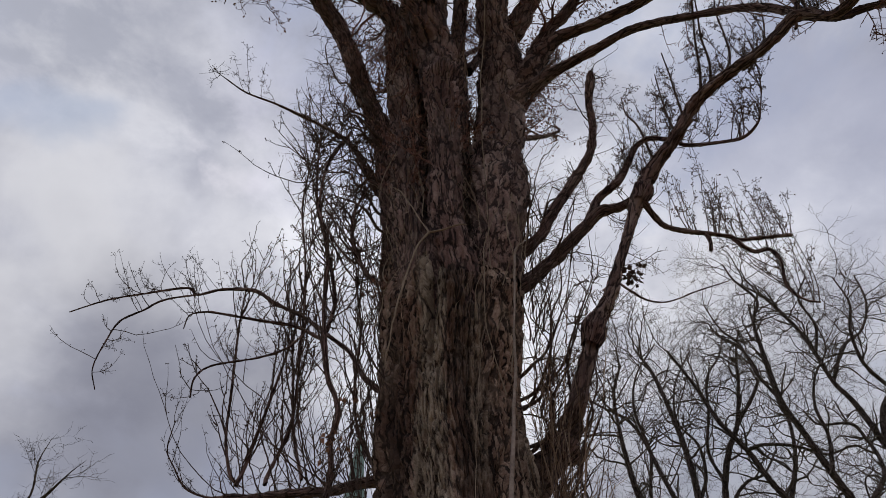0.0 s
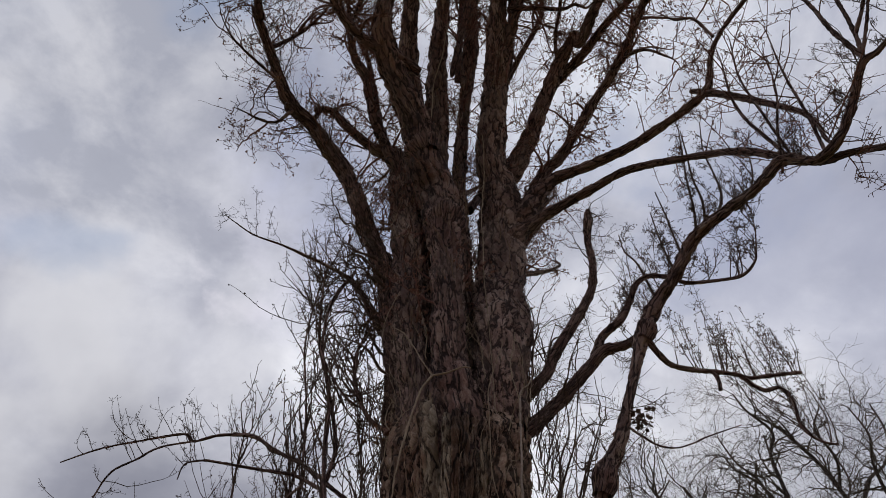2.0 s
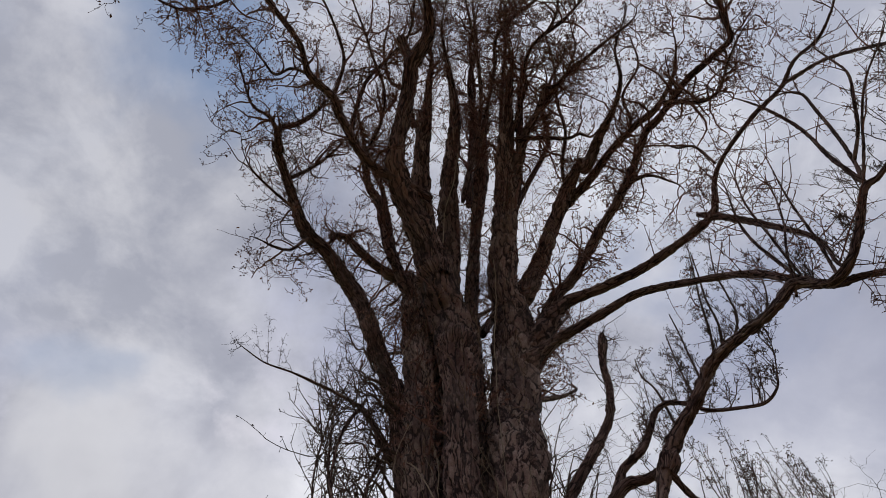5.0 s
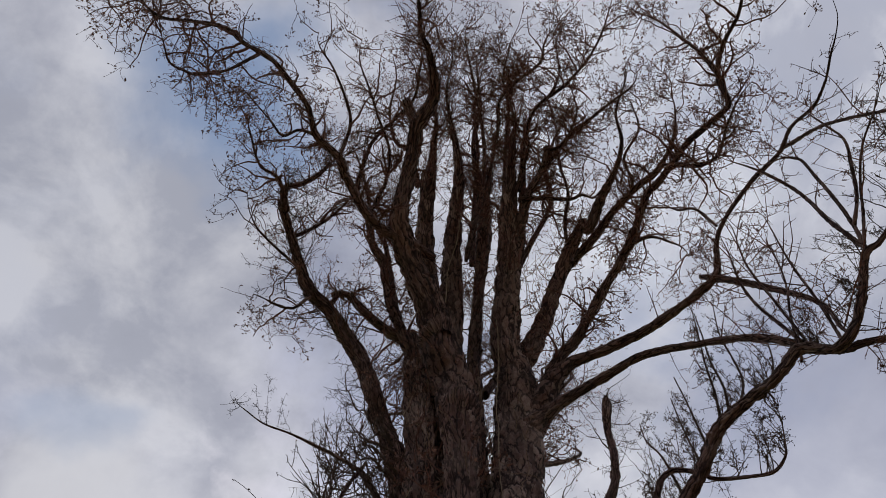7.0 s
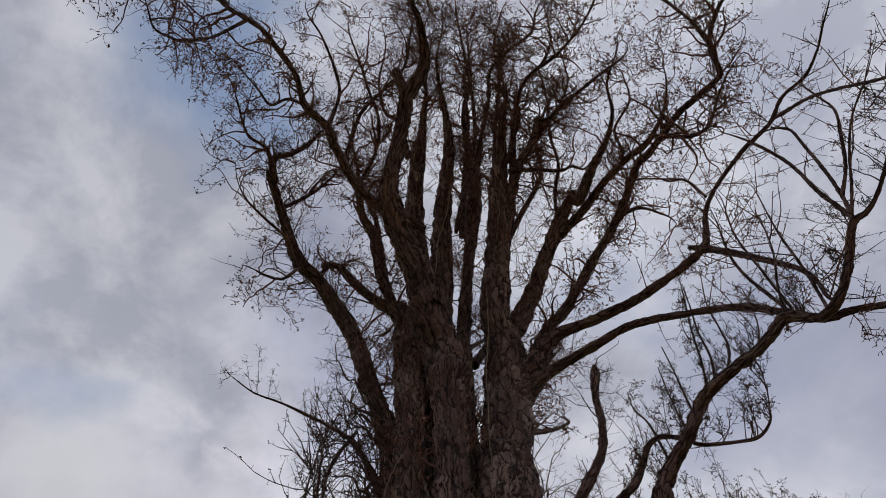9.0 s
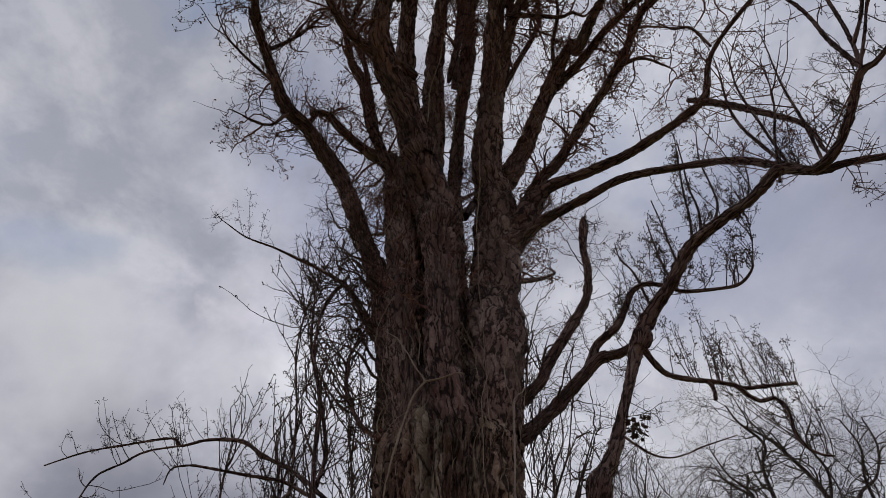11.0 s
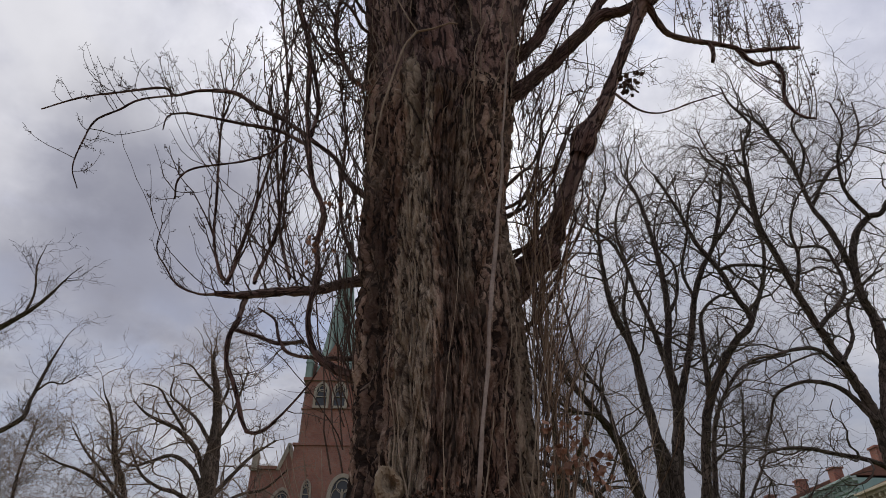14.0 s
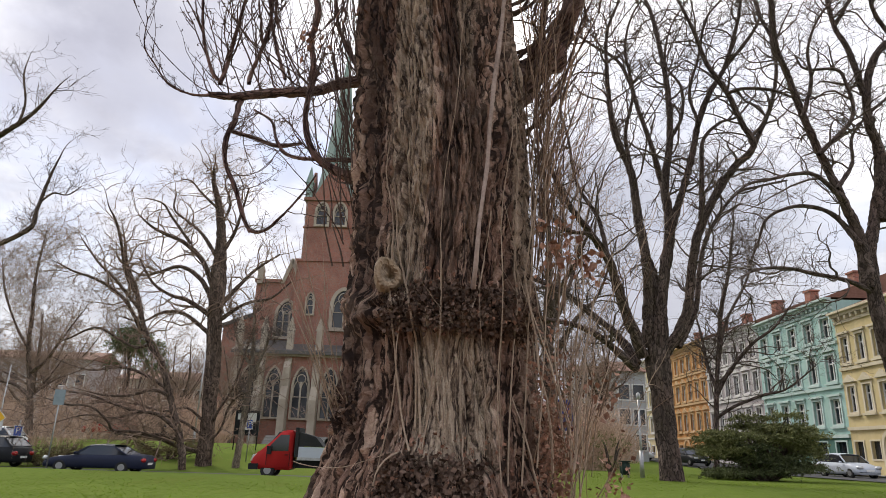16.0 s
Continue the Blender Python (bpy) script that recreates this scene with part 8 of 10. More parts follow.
def arch(w, h, spring, n_=7, pointed=True):
    """The outline of an arched opening, width w, height h, from the foot's middle."""
    pts = [(-w / 2, 0), (w / 2, 0)]
    for k_ in range(n_ + 1):
        a_ = math.pi / 2 * k_ / n_
        pts.append((w / 2 * math.cos(a_) ** (0.8 if pointed else 1), spring + (h - spring) * (math.sin(a_) if not pointed else k_ / n_ * 0.55 + 0.45 * math.sin(a_))))
    for k_ in range(n_ - 1, -1, -1):
        a_ = math.pi / 2 * k_ / n_
        pts.append((-w / 2 * math.cos(a_) ** (0.8 if pointed else 1), spring + (h - spring) * (math.sin(a_) if not pointed else k_ / n_ * 0.55 + 0.45 * math.sin(a_))))
    return pts


def grown(outline, by):
    """An outline widened all round, about its middle."""
    cu = sum(p[0] for p in outline) / len(outline)
    cw = (min(p[1] for p in outline) + max(p[1] for p in outline)) / 2
    wu = max(p[0] for p in outline) - cu
    ww = max(p[1] for p in outline) - cw
    return [(cu + (u - cu) * (1 + by / wu), cw + (w - cw) * (1 + by / ww)) for u, w in outline]


def plaster(name, a, c):
    m, n, b = material(name, 0.9, 0, 0.2)
    obj = n.add("ShaderNodeTexCoord").outputs["Object"]
    f_ = n.noise(obj, 0.5, 6.0, 0.65)
    s_ = n.noise(n.mapped(obj, (1.3, 1.3, 0.18)), 1.2, 5.0, 0.6)
    col = n.mix(n.ramp(f_, (0.35, 0.0), (0.65, 1.0)), a, c)
    col = n.mix(n.ramp(s_, (0.52, 0.0), (0.75, 0.4)), col, n.mix(0.5, col, (0.16, 0.14, 0.12)))
    n.put(b.inputs["Base Color"], col)
    bump(n, b, n.noise(obj, 14.0, 4.0, 0.6), 0.2, 0.02)
    return m


def brickwork(name, a, c, mortar):
    m, n, b = material(name, 0.9, 0, 0.2)
    obj = n.add("ShaderNodeTexCoord").outputs["Object"]
    s_ = n.add("ShaderNodeSeparateXYZ", {0: obj})
    flat_ = n.add("ShaderNodeCombineXYZ", {0: n.math("ADD", s_.outputs[0], s_.outputs[1]), 1: s_.outputs[2]}).outputs[0]
    t_ = n.add("ShaderNodeTexBrick", {"Vector": flat_, "Color1": a, "Color2": c, "Mortar": mortar, "Scale": 1.0, "Mortar Size": 0.012, "Brick Width": 0.29, "Row Height": 0.08})
    col = n.mix(n.ramp(n.noise(obj, 0.35, 6.0, 0.65), (0.42, 0.0), (0.68, 0.5)), t_.outputs[0], (0.15, 0.07, 0.055))
    col = n.mix(n.ramp(n.noise(n.mapped(obj, (1, 1, 0.2)), 0.9, 5.0, 0.6), (0.55, 0.0), (0.75, 0.35)), col, (0.35, 0.26, 0.22))
    n.put(b.inputs["Base Color"], col)
    bump(n, b, t_.outputs[1], -0.4, 0.02)
    return m


BRICK = brickwork("red_brick", (0.36, 0.132, 0.090), (0.265, 0.097, 0.070), (0.28, 0.22, 0.185))
SANDSTONE = plaster("sandstone", (0.30, 0.25, 0.20), (0.42, 0.36, 0.29))
SLATE = speckled("slate", (0.075, 0.068, 0.062), (0.135, 0.122, 0.112), 4.0, 0.6, 0.4)
TILE = speckled("roof_tile", (0.17, 0.085, 0.06), (0.27, 0.14, 0.10), 5.0)
WHITE = plaster("white_trim", (0.52, 0.50, 0.48), (0.62, 0.60, 0.57))
COPPER, n, b = material("green_copper", 0.6, 0.0, 0.4)
obj = n.add("ShaderNodeTexCoord").outputs["Object"]
n.put(b.inputs["Base Color"], n.ramp(n.noise(n.mapped(obj, (1, 1, 0.12)), 1.5, 6.0, 0.65), (0.32, (0.10, 0.135, 0.120)), (0.5, (0.185, 0.255, 0.220)), (0.7, (0.30, 0.385, 0.34))))
bump(n, b, n.noise(n.mapped(obj, (1, 1, 0.1)), 6.0, 3.0, 0.5), 0.4, 0.05)
GLASS, n, b = material("window_glass", 0.06, 0.0, 0.6)
b.inputs["Base Color"].default_value = (0.018, 0.021, 0.026, 1)
STEEL, n, b = material("galvanised_steel", 0.45, 0.8, 0.5)
n.put(b.inputs["Base Color"], n.ramp(n.noise(n.add("ShaderNodeTexCoord").outputs["Object"], 9.0, 4.0), (0.3, 0.30), (0.7, 0.46)))
RUBBER = speckled("rubber", (0.018, 0.018, 0.018), (0.03, 0.03, 0.03), 30.0, 0.8)


# ---- church ----
def at_south(x0, y0):
    """Turns (u, d, w) into a place on a wall that faces the viewer: u to the right, d outwards, w up."""
    return lambda u, d, w: (x0 + u, y0 - d, w)


church = tagged(empty("church", (-15, 84, 1.2)), "red brick church with a green copper spire", "church")
CX, CY = -14.5, 80.0


def church_window(x, z, w, h, y, stone=0.32, lights=2, pointed=True):
    """A stone-framed window with its tracery and glass."""
    P_ = at_south(x, y)
    o = [(u, z + w_) for u, w_ in arch(w, h, h * 0.55, 7, pointed)]
    bm = bmesh.new()
    ring_prism(bm, grown(o, stone), o, -0.1, 0.28, P_)
    win = part("window", bm, SANDSTONE, church, "pale stone arched window")
    bm = bmesh.new()
    prism(bm, o, 0.02, 0.05, P_)
    under(part("pane", bm, GLASS, None), win)
    bm = bmesh.new()
    for k_ in range(1, lights):
        u = -w / 2 + w * k_ / lights
        prism(bm, [(u - 0.09, z), (u + 0.09, z), (u + 0.09, z + h * 0.72), (u - 0.09, z + h * 0.72)], 0.05, 0.2, P_)
    for k_ in range(lights):
        u = -w / 2 + w * (k_ + 0.5) / lights
        s_ = [(u + a_, z + h * 0.42 + c_) for a_, c_ in arch(w / lights * 0.82, h * 0.3, h * 0.1)]
        ring_prism(bm, grown(s_, 0.09), s_, 0.05, 0.19, P_)
    c_ = [(0.26 * w * math.cos(t_), z + h * 0.78 + 0.26 * w * math.sin(t_)) for t_ in np.linspace(0, 2 * math.pi, 14, endpoint=False)]
    ring_prism(bm, grown(c_, 0.10), c_, 0.05, 0.19, P_)
    under(part("tracery", bm, SANDSTONE, None), win)
    return win


def tower_stage(half, z0, z1):
    bm = bmesh.new()
    solid(bm, (CX - half, CY - half + 3.4, z0), (CX + half, CY + half + 3.4, z1))
    bmesh.ops.bevel(bm, geom=[e_ for e_ in bm.edges if abs(e_.verts[0].co.z - e_.verts[1].co.z) > 1], offset=0.25, segments=1, affect="EDGES")
    return part("tower_stage", bm, BRICK, church, "square red brick tower stage")


tower_stage(3.75, 0.0, 23.8)
tower_stage(3.4, 23.8, 32.2)
for z, half, t_ in ((12.6, 4.0, 0.35), (23.7, 3.9, 0.30), (28.3, 3.5, 0.16), (32.0, 3.65, 0.4)):
    bm = bmesh.new()
    solid(bm, (CX - half, CY + 3.4 - half, z), (CX + half, CY + 3.4 + half, z + t_))
    part("string_course", bm, SANDSTONE if z < 13 else BRICK, church, "projecting moulded band")
# stepped gables and the eight-sided spire
for side in range(4):
    a_ = side * math.pi / 2
    M_ = Matrix.Translation((CX, CY + 3.4, 0)) @ Matrix.Rotation(a_, 4, "Z")
    bm = bmesh.new()
    prism(bm, [(-2.6, 32.3), (2.6, 32.3), (0.0, 37.4)], 3.0, 3.4, lambda u, d, w: M_ @ Vector((u, -d, w)))
    part("gable", bm, BRICK, church, "steep brick gable at the spire's foot")
for sx in (-1, 1):
    for sy in (-1, 1):
        bm = bmesh.new()
        x, y = CX + sx * 3.15, CY + 3.4 + sy * 3.15
        solid(bm, (x - 0.4, y - 0.4, 32.2), (x + 0.4, y + 0.4, 34.4))
        tip = bm.verts.new((x, y, 37.0))
        q_ = [bm.verts.new((x + a_ * 0.5, y + c_ * 0.5, 34.4)) for a_, c_ in ((-1, -1), (1, -1), (1, 1), (-1, 1))]
        for k_ in range(4):
            bm.faces.new((q_[k_], q_[(k_ + 1) % 4], tip))
        part("pinnacle", bm, COPPER, church, "small green copper pinnacle")
bm = bmesh.new()
prev = None
for z, r in ((32.4, 3.35), (35.0, 2.75), (38.0, 2.25), (46.0, 1.25), (54.0, 0.42), (57.0, 0.06)):
    cur = [bm.verts.new((CX + r * math.cos(math.pi / 8 + k_ * math.pi / 4), CY + 3.4 + r * math.sin(math.pi / 8 + k_ * math.pi / 4), z)) for k_ in range(8)]
    if prev:
        for k_ in range(8):
            bm.faces.new((prev[k_], prev[(k_ + 1) % 8], cur[(k_ + 1) % 8], cur[k_]))
    prev = cur
bm.faces.new(prev)
part("spire", bm, COPPER, church, "slender green copper spire")
bm = bmesh.new()
solid(bm, (CX - 0.06, CY + 3.34, 56.5), (CX + 0.06, CY + 3.46, 59.6))
solid(bm, (CX - 0.55, CY + 3.36, 58.4), (CX + 0.55, CY + 3.44, 58.55))
part("cross", bm, STEEL, church)
for dx in (-1.15, 1.15):
    church_window(CX + dx, 28.7, 1.35, 2.9, CY, 0.30, 1)
church_window(CX + 2.6, 15.4, 2.6, 4.6, CY - 0.35, 0.45, 2, False)
church_window(CX - 1.6, 17.0, 0.8, 2.6, CY - 0.35, 0.2, 1)
# transept and aisle beside the tower
bm = bmesh.new()
prism(bm, [(-23.4, 0), (-17.6, 0), (-17.6, 20.6), (-18.0, 21.2), (-19.1, 23.9), (-20.2, 21.2), (-23.4, 21.2)], -10.0, 0.0, lambda u, d, w: (u, 81.2 - d, w))
part("transept", bm, BRICK, church, "gabled red brick transept wall")
church_window(-19.2, 14.4, 2.3, 4.4, 81.2, 0.35, 3)
bm = bmesh.new()
prism(bm, [(-20.35, 21.1), (-19.95, 21.1), (-18.95, 23.7), (-19.0, 24.4), (-19.25, 24.4)], -0.6, 0.15, lambda u, d, w: (u, 81.2 - d, w))
prism(bm, [(-18.2, 21.1), (-17.8, 21.1), (-18.95, 24.4), (-19.2, 23.9)], -0.6, 0.15, lambda u, d, w: (u, 81.2 - d, w))
part("gable_coping", bm, SANDSTONE, church)
bm = bmesh.new()
prism(bm, [(-23.6, 21.2), (-20.3, 21.2), (-20.3, 21.6), (-23.6, 21.6)], -4.0, 0.25, lambda u, d, w: (u, 81.2 - d, w))
part("parapet", bm, BRICK, church)
bm = bmesh.new()
solid(bm, (-23.3, 80.8, 21.0), (-22.6, 81.6, 22.6))
prism(bm, [(-23.4, 22.6), (-22.5, 22.6), (-22.95, 23.9)], -0.9, 0.0, lambda u, d, w: (u, 80.8 - d, w))
part("pinnacle", bm, SANDSTONE, church)
bm = bmesh.new()
prism(bm, [(-27.2, 0), (-23.3, 0), (-23.3, 17.2), (-27.2, 15.6)], -8.0, 0.0, lambda u, d, w: (u, 82.2 - d, w))
part("side_chapel", bm, BRICK, church, "lower red brick chapel wall")
bm = bmesh.new()
prism(bm, [(-27.5, 15.5), (-23.2, 17.1), (-23.2, 17.6), (-27.5, 15.9)], -8.2, 0.2, lambda u, d, w: (u, 82.2 - d, w))
part("roof", bm, SLATE, church, "dark slate lean-to roof")
bm = bmesh.new()
solid(bm, (-23.8, 77.8, 0.0), (-8.0, 81.0, 12.0))
part("aisle", bm, BRICK, church, "red brick aisle with stone buttresses")
bm = bmesh.new()
prism(bm, [(76.9, 11.7), (81.1, 13.6), (81.1, 13.9), (76.9, 12.1)], -24.2, -8.0, lambda u, d, w: (d, u, w))
part("roof", bm, SLATE, church, "grey slate aisle roof")
bm = bmesh.new()
solid(bm, (-24.0, 77.3, 11.5), (-8.0, 77.78, 11.9))
part("cornice", bm, SANDSTONE, church)
for x in (-23.6, -20.7, -17.6, -14.2, -11.0):
    bm = bmesh.new()
    prism(bm, [(77.8, 0), (76.3, 0), (76.3, 6.5), (76.9, 8.0), (76.9, 10.2), (77.8, 11.4)], x - 0.4, x + 0.4, lambda u, d, w: (d, u, w))
    part("buttress", bm, SANDSTONE, church, "stepped pale stone buttress")
    bm = bmesh.new()
    solid(bm, (x - 0.35, 77.3, 11.9), (x + 0.35, 78.0, 14.6))
    prism(bm, [(x - 0.45, 14.6), (x + 0.45, 14.6), (x, 16.2)], -0.7, 0.0, lambda u, d, w: (u, 77.3 - d, w))
    part("pinnacle", bm, SANDSTONE, church)
for x in (-22.1, -19.1, -15.9, -12.6):
    church_window(x, 4.6, 1.7, 5.6, 77.8, 0.25, 2)
bm = bmesh.new()
for k_ in range(9):
    solid(bm, (-18.5, 71.5 + 0.34 * k_, 0.9), (-12.0, 76.0, 1.0 + 0.17 * (k_ + 1)))
part("steps", bm, STONE, church, "worn stone steps before the church door")


# ---- houses ----
HX = 31.0
SASH = speckled("white_sash", (0.62, 0.61, 0.58), (0.74, 0.73, 0.70), 6.0, 0.6)


def house(name, label, y0, y1, wall, trim, storeys, bays, eaves, roof_h, base=None, base_top=3.6, door_bay=None, pediments=(), door_mat=None, deep=11.0, balcony=False):
    """A terraced house whose front faces the street: storeys are (sill, head) heights of its window rows."""
    z0 = 0.3
    home = tagged(empty(name, (HX, y0, z0)), label, "house", "terraced street houses")
    W_ = lambda u, d, w: (HX - d, u, w)
    step = (y1 - y0) / bays
    mids = [y0 + step * (k_ + 0.5) for k_ in range(bays)]
    half = min(0.62, step * 0.24)
    holes = [(m_ - half, m_ + half, s_, h_) for s_, h_ in storeys for m_ in mids]
    if base:
        for k_, m_ in enumerate(mids):
            holes.append((m_ - 0.7, m_ + 0.7, z0 + 0.15, 3.0) if k_ == door_bay else (m_ - half * 1.1, m_ + half * 1.1, 1.9, 3.1))
    us = sorted({y0, y1, *[h_[0] for h_ in holes], *[h_[1] for h_ in holes]})
    ws = sorted({z0 - 0.6, eaves, base_top, *[h_[2] for h_ in holes], *[h_[3] for h_ in holes]})
    walls = {}
    for low in (True, False):
        bm = bmesh.new()
        for a_, c_ in zip(us, us[1:]):
            for p_, q_ in zip(ws, ws[1:]):
                if (q_ <= base_top) != low:
                    continue
                if any(h_[0] - 1e-6 <= a_ and c_ <= h_[1] + 1e-6 and h_[2] - 1e-6 <= p_ and q_ <= h_[3] + 1e-6 for h_ in holes):
                    continue
                bm.faces.new([bm.verts.new(W_(u, 0, w)) for u, w in ((a_, p_), (a_, q_), (c_, q_), (c_, p_))])
        for a_, c_, p_, q_ in holes:
            if (q_ <= base_top) != low:
                continue
            for u0, w0, u1, w1 in ((a_, p_, a_, q_), (a_, q_, c_, q_), (c_, q_, c_, p_), (c_, p_, a_, p_)):
                bm.faces.new([bm.verts.new(p) for p in (W_(u0, 0, w0), W_(u1, 0, w1), W_(u1, -0.35, w1), W_(u0, -0.35, w0))])
        if not low:
            for u in (y0 + 0.004, y1 - 0.004):
                bm.faces.new([bm.verts.new(p) for p in ((HX, u, z0), (HX + deep, u, z0), (HX + deep, u, eaves), (HX, u, eaves))])
            bm.faces.new([bm.verts.new(p) for p in ((HX + deep, y0, z0), (HX + deep, y1, z0), (HX + deep, y1, eaves), (HX + deep, y0, eaves))])
            bm.faces.new([bm.verts.new(p) for p in ((HX + 0.36, y0, z0), (HX + 0.36, y1, z0), (HX + 0.36, y1, eaves), (HX + 0.36, y0, eaves))])
        walls[low] = part("plinth_wall" if low else "wall", bm, (base or wall) if low else wall, home, "rusticated ground floor wall" if low else "")
    # windows: surround, sash and panes
    for row, (s_, h_) in enumerate(storeys):
        for m_ in mids:
            o = [(m_ - half, s_), (m_ + half, s_), (m_ + half, h_), (m_ - half, h_)]
            bm = bmesh.new()
            ring_prism(bm, grown(o, 0.17), o, -0.02, 0.07, W_)
            prism(bm, [(m_ - half - 0.28, s_ - 0.30), (m_ + half + 0.28, s_ - 0.30), (m_ + half + 0.28, s_ - 0.15), (m_ - half - 0.28, s_ - 0.15)], 0.0, 0.2, W_)
            if row in pediments:
                prism(bm, [(m_ - half - 0.35, h_ + 0.30), (m_ + half + 0.35, h_ + 0.30), (m_, h_ + 0.85)], 0.0, 0.2, W_)
            else:
                prism(bm, [(m_ - half - 0.28, h_ + 0.22), (m_ + half + 0.28, h_ + 0.22), (m_ + half + 0.28, h_ + 0.38), (m_ - half - 0.28, h_ + 0.38)], 0.0, 0.2, W_)
            win = part("window", bm, trim, home)
            bm = bmesh.new()
            ring_prism(bm, o, grown(o, -0.09), -0.24, -0.16, W_)
            prism(bm, [(m_ - 0.05, s_), (m_ + 0.05, s_), (m_ + 0.05, h_), (m_ - 0.05, h_)], -0.235, -0.165, W_)
            t_ = s_ + (h_ - s_) * 0.68
            prism(bm, [(m_ - half, t_ - 0.05), (m_ + half, t_ - 0.05), (m_ + half, t_ + 0.05), (m_ - half, t_ + 0.05)], -0.23, -0.17, W_)
            under(part("sash", bm, SASH, None), win)
            bm = bmesh.new()
            prism(bm, o, -0.26, -0.245, W_)
            under(part("pane", bm, GLASS, None), win)
    if base:
        for k_, m_ in enumerate(mids):
            a_, c_, p_, q_ = (m_ - 0.7, m_ + 0.7, z0 + 0.15, 3.0) if k_ == door_bay else (m_ - half * 1.1, m_ + half * 1.1, 1.9, 3.1)
            o = [(a_, p_), (c_, p_), (c_, q_), (a_, q_)]
            bm = bmesh.new()
            prism(bm, o, -0.25, -0.2, W_)
            if k_ == door_bay:
                door = part("door", bm, door_mat or TILE, home, "arched brown wooden street door")
                bm = bmesh.new()
                s_ = [(m_ + u, z0 + w) for u, w in arch(1.75, 3.35, 2.45, 7, False)]
                ring_prism(bm, grown(s_, 0.22), s_, -0.02, 0.14, W_)
                part("door_surround", bm, trim, home)
            else:
                win = part("window", bm, GLASS, home)
                bm = bmesh.new()
                ring_prism(bm, grown(o, 0.12), o, -0.02, 0.06, W_)
                under(part("surround", bm, trim, None), win)
    # bands, cornice, roof, chimneys
    for w in [base_top] + [s_ - 0.62 for s_, _ in storeys[1:]]:
        bm = bmesh.new()
        prism(bm, [(y0, w), (y1, w), (y1, w + 0.24), (y0, w + 0.24)], 0.0, 0.16, W_)
        part("string_course", bm, trim, home)
    bm = bmesh.new()
    for w, d, t_ in ((eaves - 0.75, 0.12, 0.22), (eaves - 0.22, 0.35, 0.2), (eaves, 0.62, 0.16)):
        prism(bm, [(y0, w), (y1, w), (y1, w + t_), (y0, w + t_)], 0.0, d, W_)
    n_ = int((y1 - y0) / 0.7)
    for k_ in range(n_):
        u = y0 + (k_ + 0.5) * (y1 - y0) / n_
        prism(bm, [(u - 0.12, eaves - 0.5), (u + 0.12, eaves - 0.5), (u + 0.12, eaves - 0.24), (u - 0.12, eaves - 0.24)], 0.0, 0.32, W_)
    part("cornice", bm, trim, home, "moulded cornice on brackets")
    bm = bmesh.new()
    prism(bm, [(HX - 0.5, eaves + 0.17), (HX + deep + 0.4, eaves + 0.17), (HX + deep * 0.5, eaves + roof_h)], y0 + 0.01, y1 - 0.01, lambda u, d, w: (u, d, w))
    roof = part("roof", bm, TILE, home, "red-brown tiled roof")
    for u in (y0 + 0.8, (y0 + y1) / 2 + 1.0):
        bm = bmesh.new()
        solid(bm, (HX + 2.4, u - 0.45, eaves + roof_h * 0.35), (HX + 3.2, u + 0.45, eaves + roof_h * 0.75 + 0.45))
        solid(bm, (HX + 2.3, u - 0.55, eaves + roof_h * 0.75 + 0.45), (HX + 3.3, u + 0.55, eaves + roof_h * 0.75 + 0.6))
        part("chimney", bm, BRICK, home, "short brick chimney")
    return home


YELLOW, TEAL, TEAL_DARK = plaster("yellow_plaster", (0.50, 0.40, 0.205), (0.58, 0.48, 0.27)), plaster("teal_plaster", (0.27, 0.43, 0.385), (0.36, 0.51, 0.465)), plaster("dark_green_plaster", (0.07, 0.15, 0.125), (0.10, 0.20, 0.165))
CREAM, PINK, ORANGE, GREY = plaster("cream_trim", (0.51, 0.44, 0.31), (0.59, 0.53, 0.40)), plaster("grey_pink_plaster", (0.33, 0.30, 0.30), (0.43, 0.39, 0.38)), plaster("orange_plaster", (0.43, 0.20, 0.07), (0.51, 0.27, 0.11)), plaster("grey_plaster", (0.33, 0.33, 0.33), (0.43, 0.43, 0.42))
TEAL_TRIM = plaster("pale_teal_trim", (0.38, 0.49, 0.455), (0.47, 0.56, 0.525))
PALE_YELLOW, TAN = plaster("pale_yellow_plaster", (0.48, 0.39, 0.23), (0.54, 0.46, 0.30)), plaster("tan_trim", (0.42, 0.27, 0.14), (0.52, 0.36, 0.20))
house("town_house", "yellow plaster town house with an arched brown door", 38.0, 51.2, YELLOW, CREAM, [(5.2, 7.1), (8.9, 10.8)], 7, 12.6, 2.6, YELLOW, 3.9, 4, (0,), TILE)
house("town_house", "teal plaster town house with pale trim and dark green base", 51.2, 64.0, TEAL, TEAL_TRIM, [(4.4, 6.3), (7.7, 9.7), (11.1, 12.7)], 5, 14.0, 2.6, TEAL_DARK, 3.4, 2, (1,), TEAL_DARK)
house("town_house", "grey-pink plaster town house behind bare branches", 64.0, 77.0, PINK, WHITE, [(4.6, 6.4), (8.0, 9.9), (11.4, 13.0)], 6, 14.4, 2.6, PINK, 3.6, 3, (1,), TILE)
house("town_house", "orange plaster town house behind bare branches", 77.0, 92.0, ORANGE, TAN, [(4.8, 6.7), (8.4, 10.3), (11.9, 13.6)], 7, 14.9, 2.4, ORANGE, 3.8, 3, (0, 1), TILE)
house("town_house", "pale yellow town house at the street's far end", 92.0, 106.0, PALE_YELLOW, WHITE, [(5.0, 6.9), (8.6, 10.5), (12.1, 13.8)], 6, 15.2, 2.4, PALE_YELLOW, 4.0, 3, (1,), TILE)


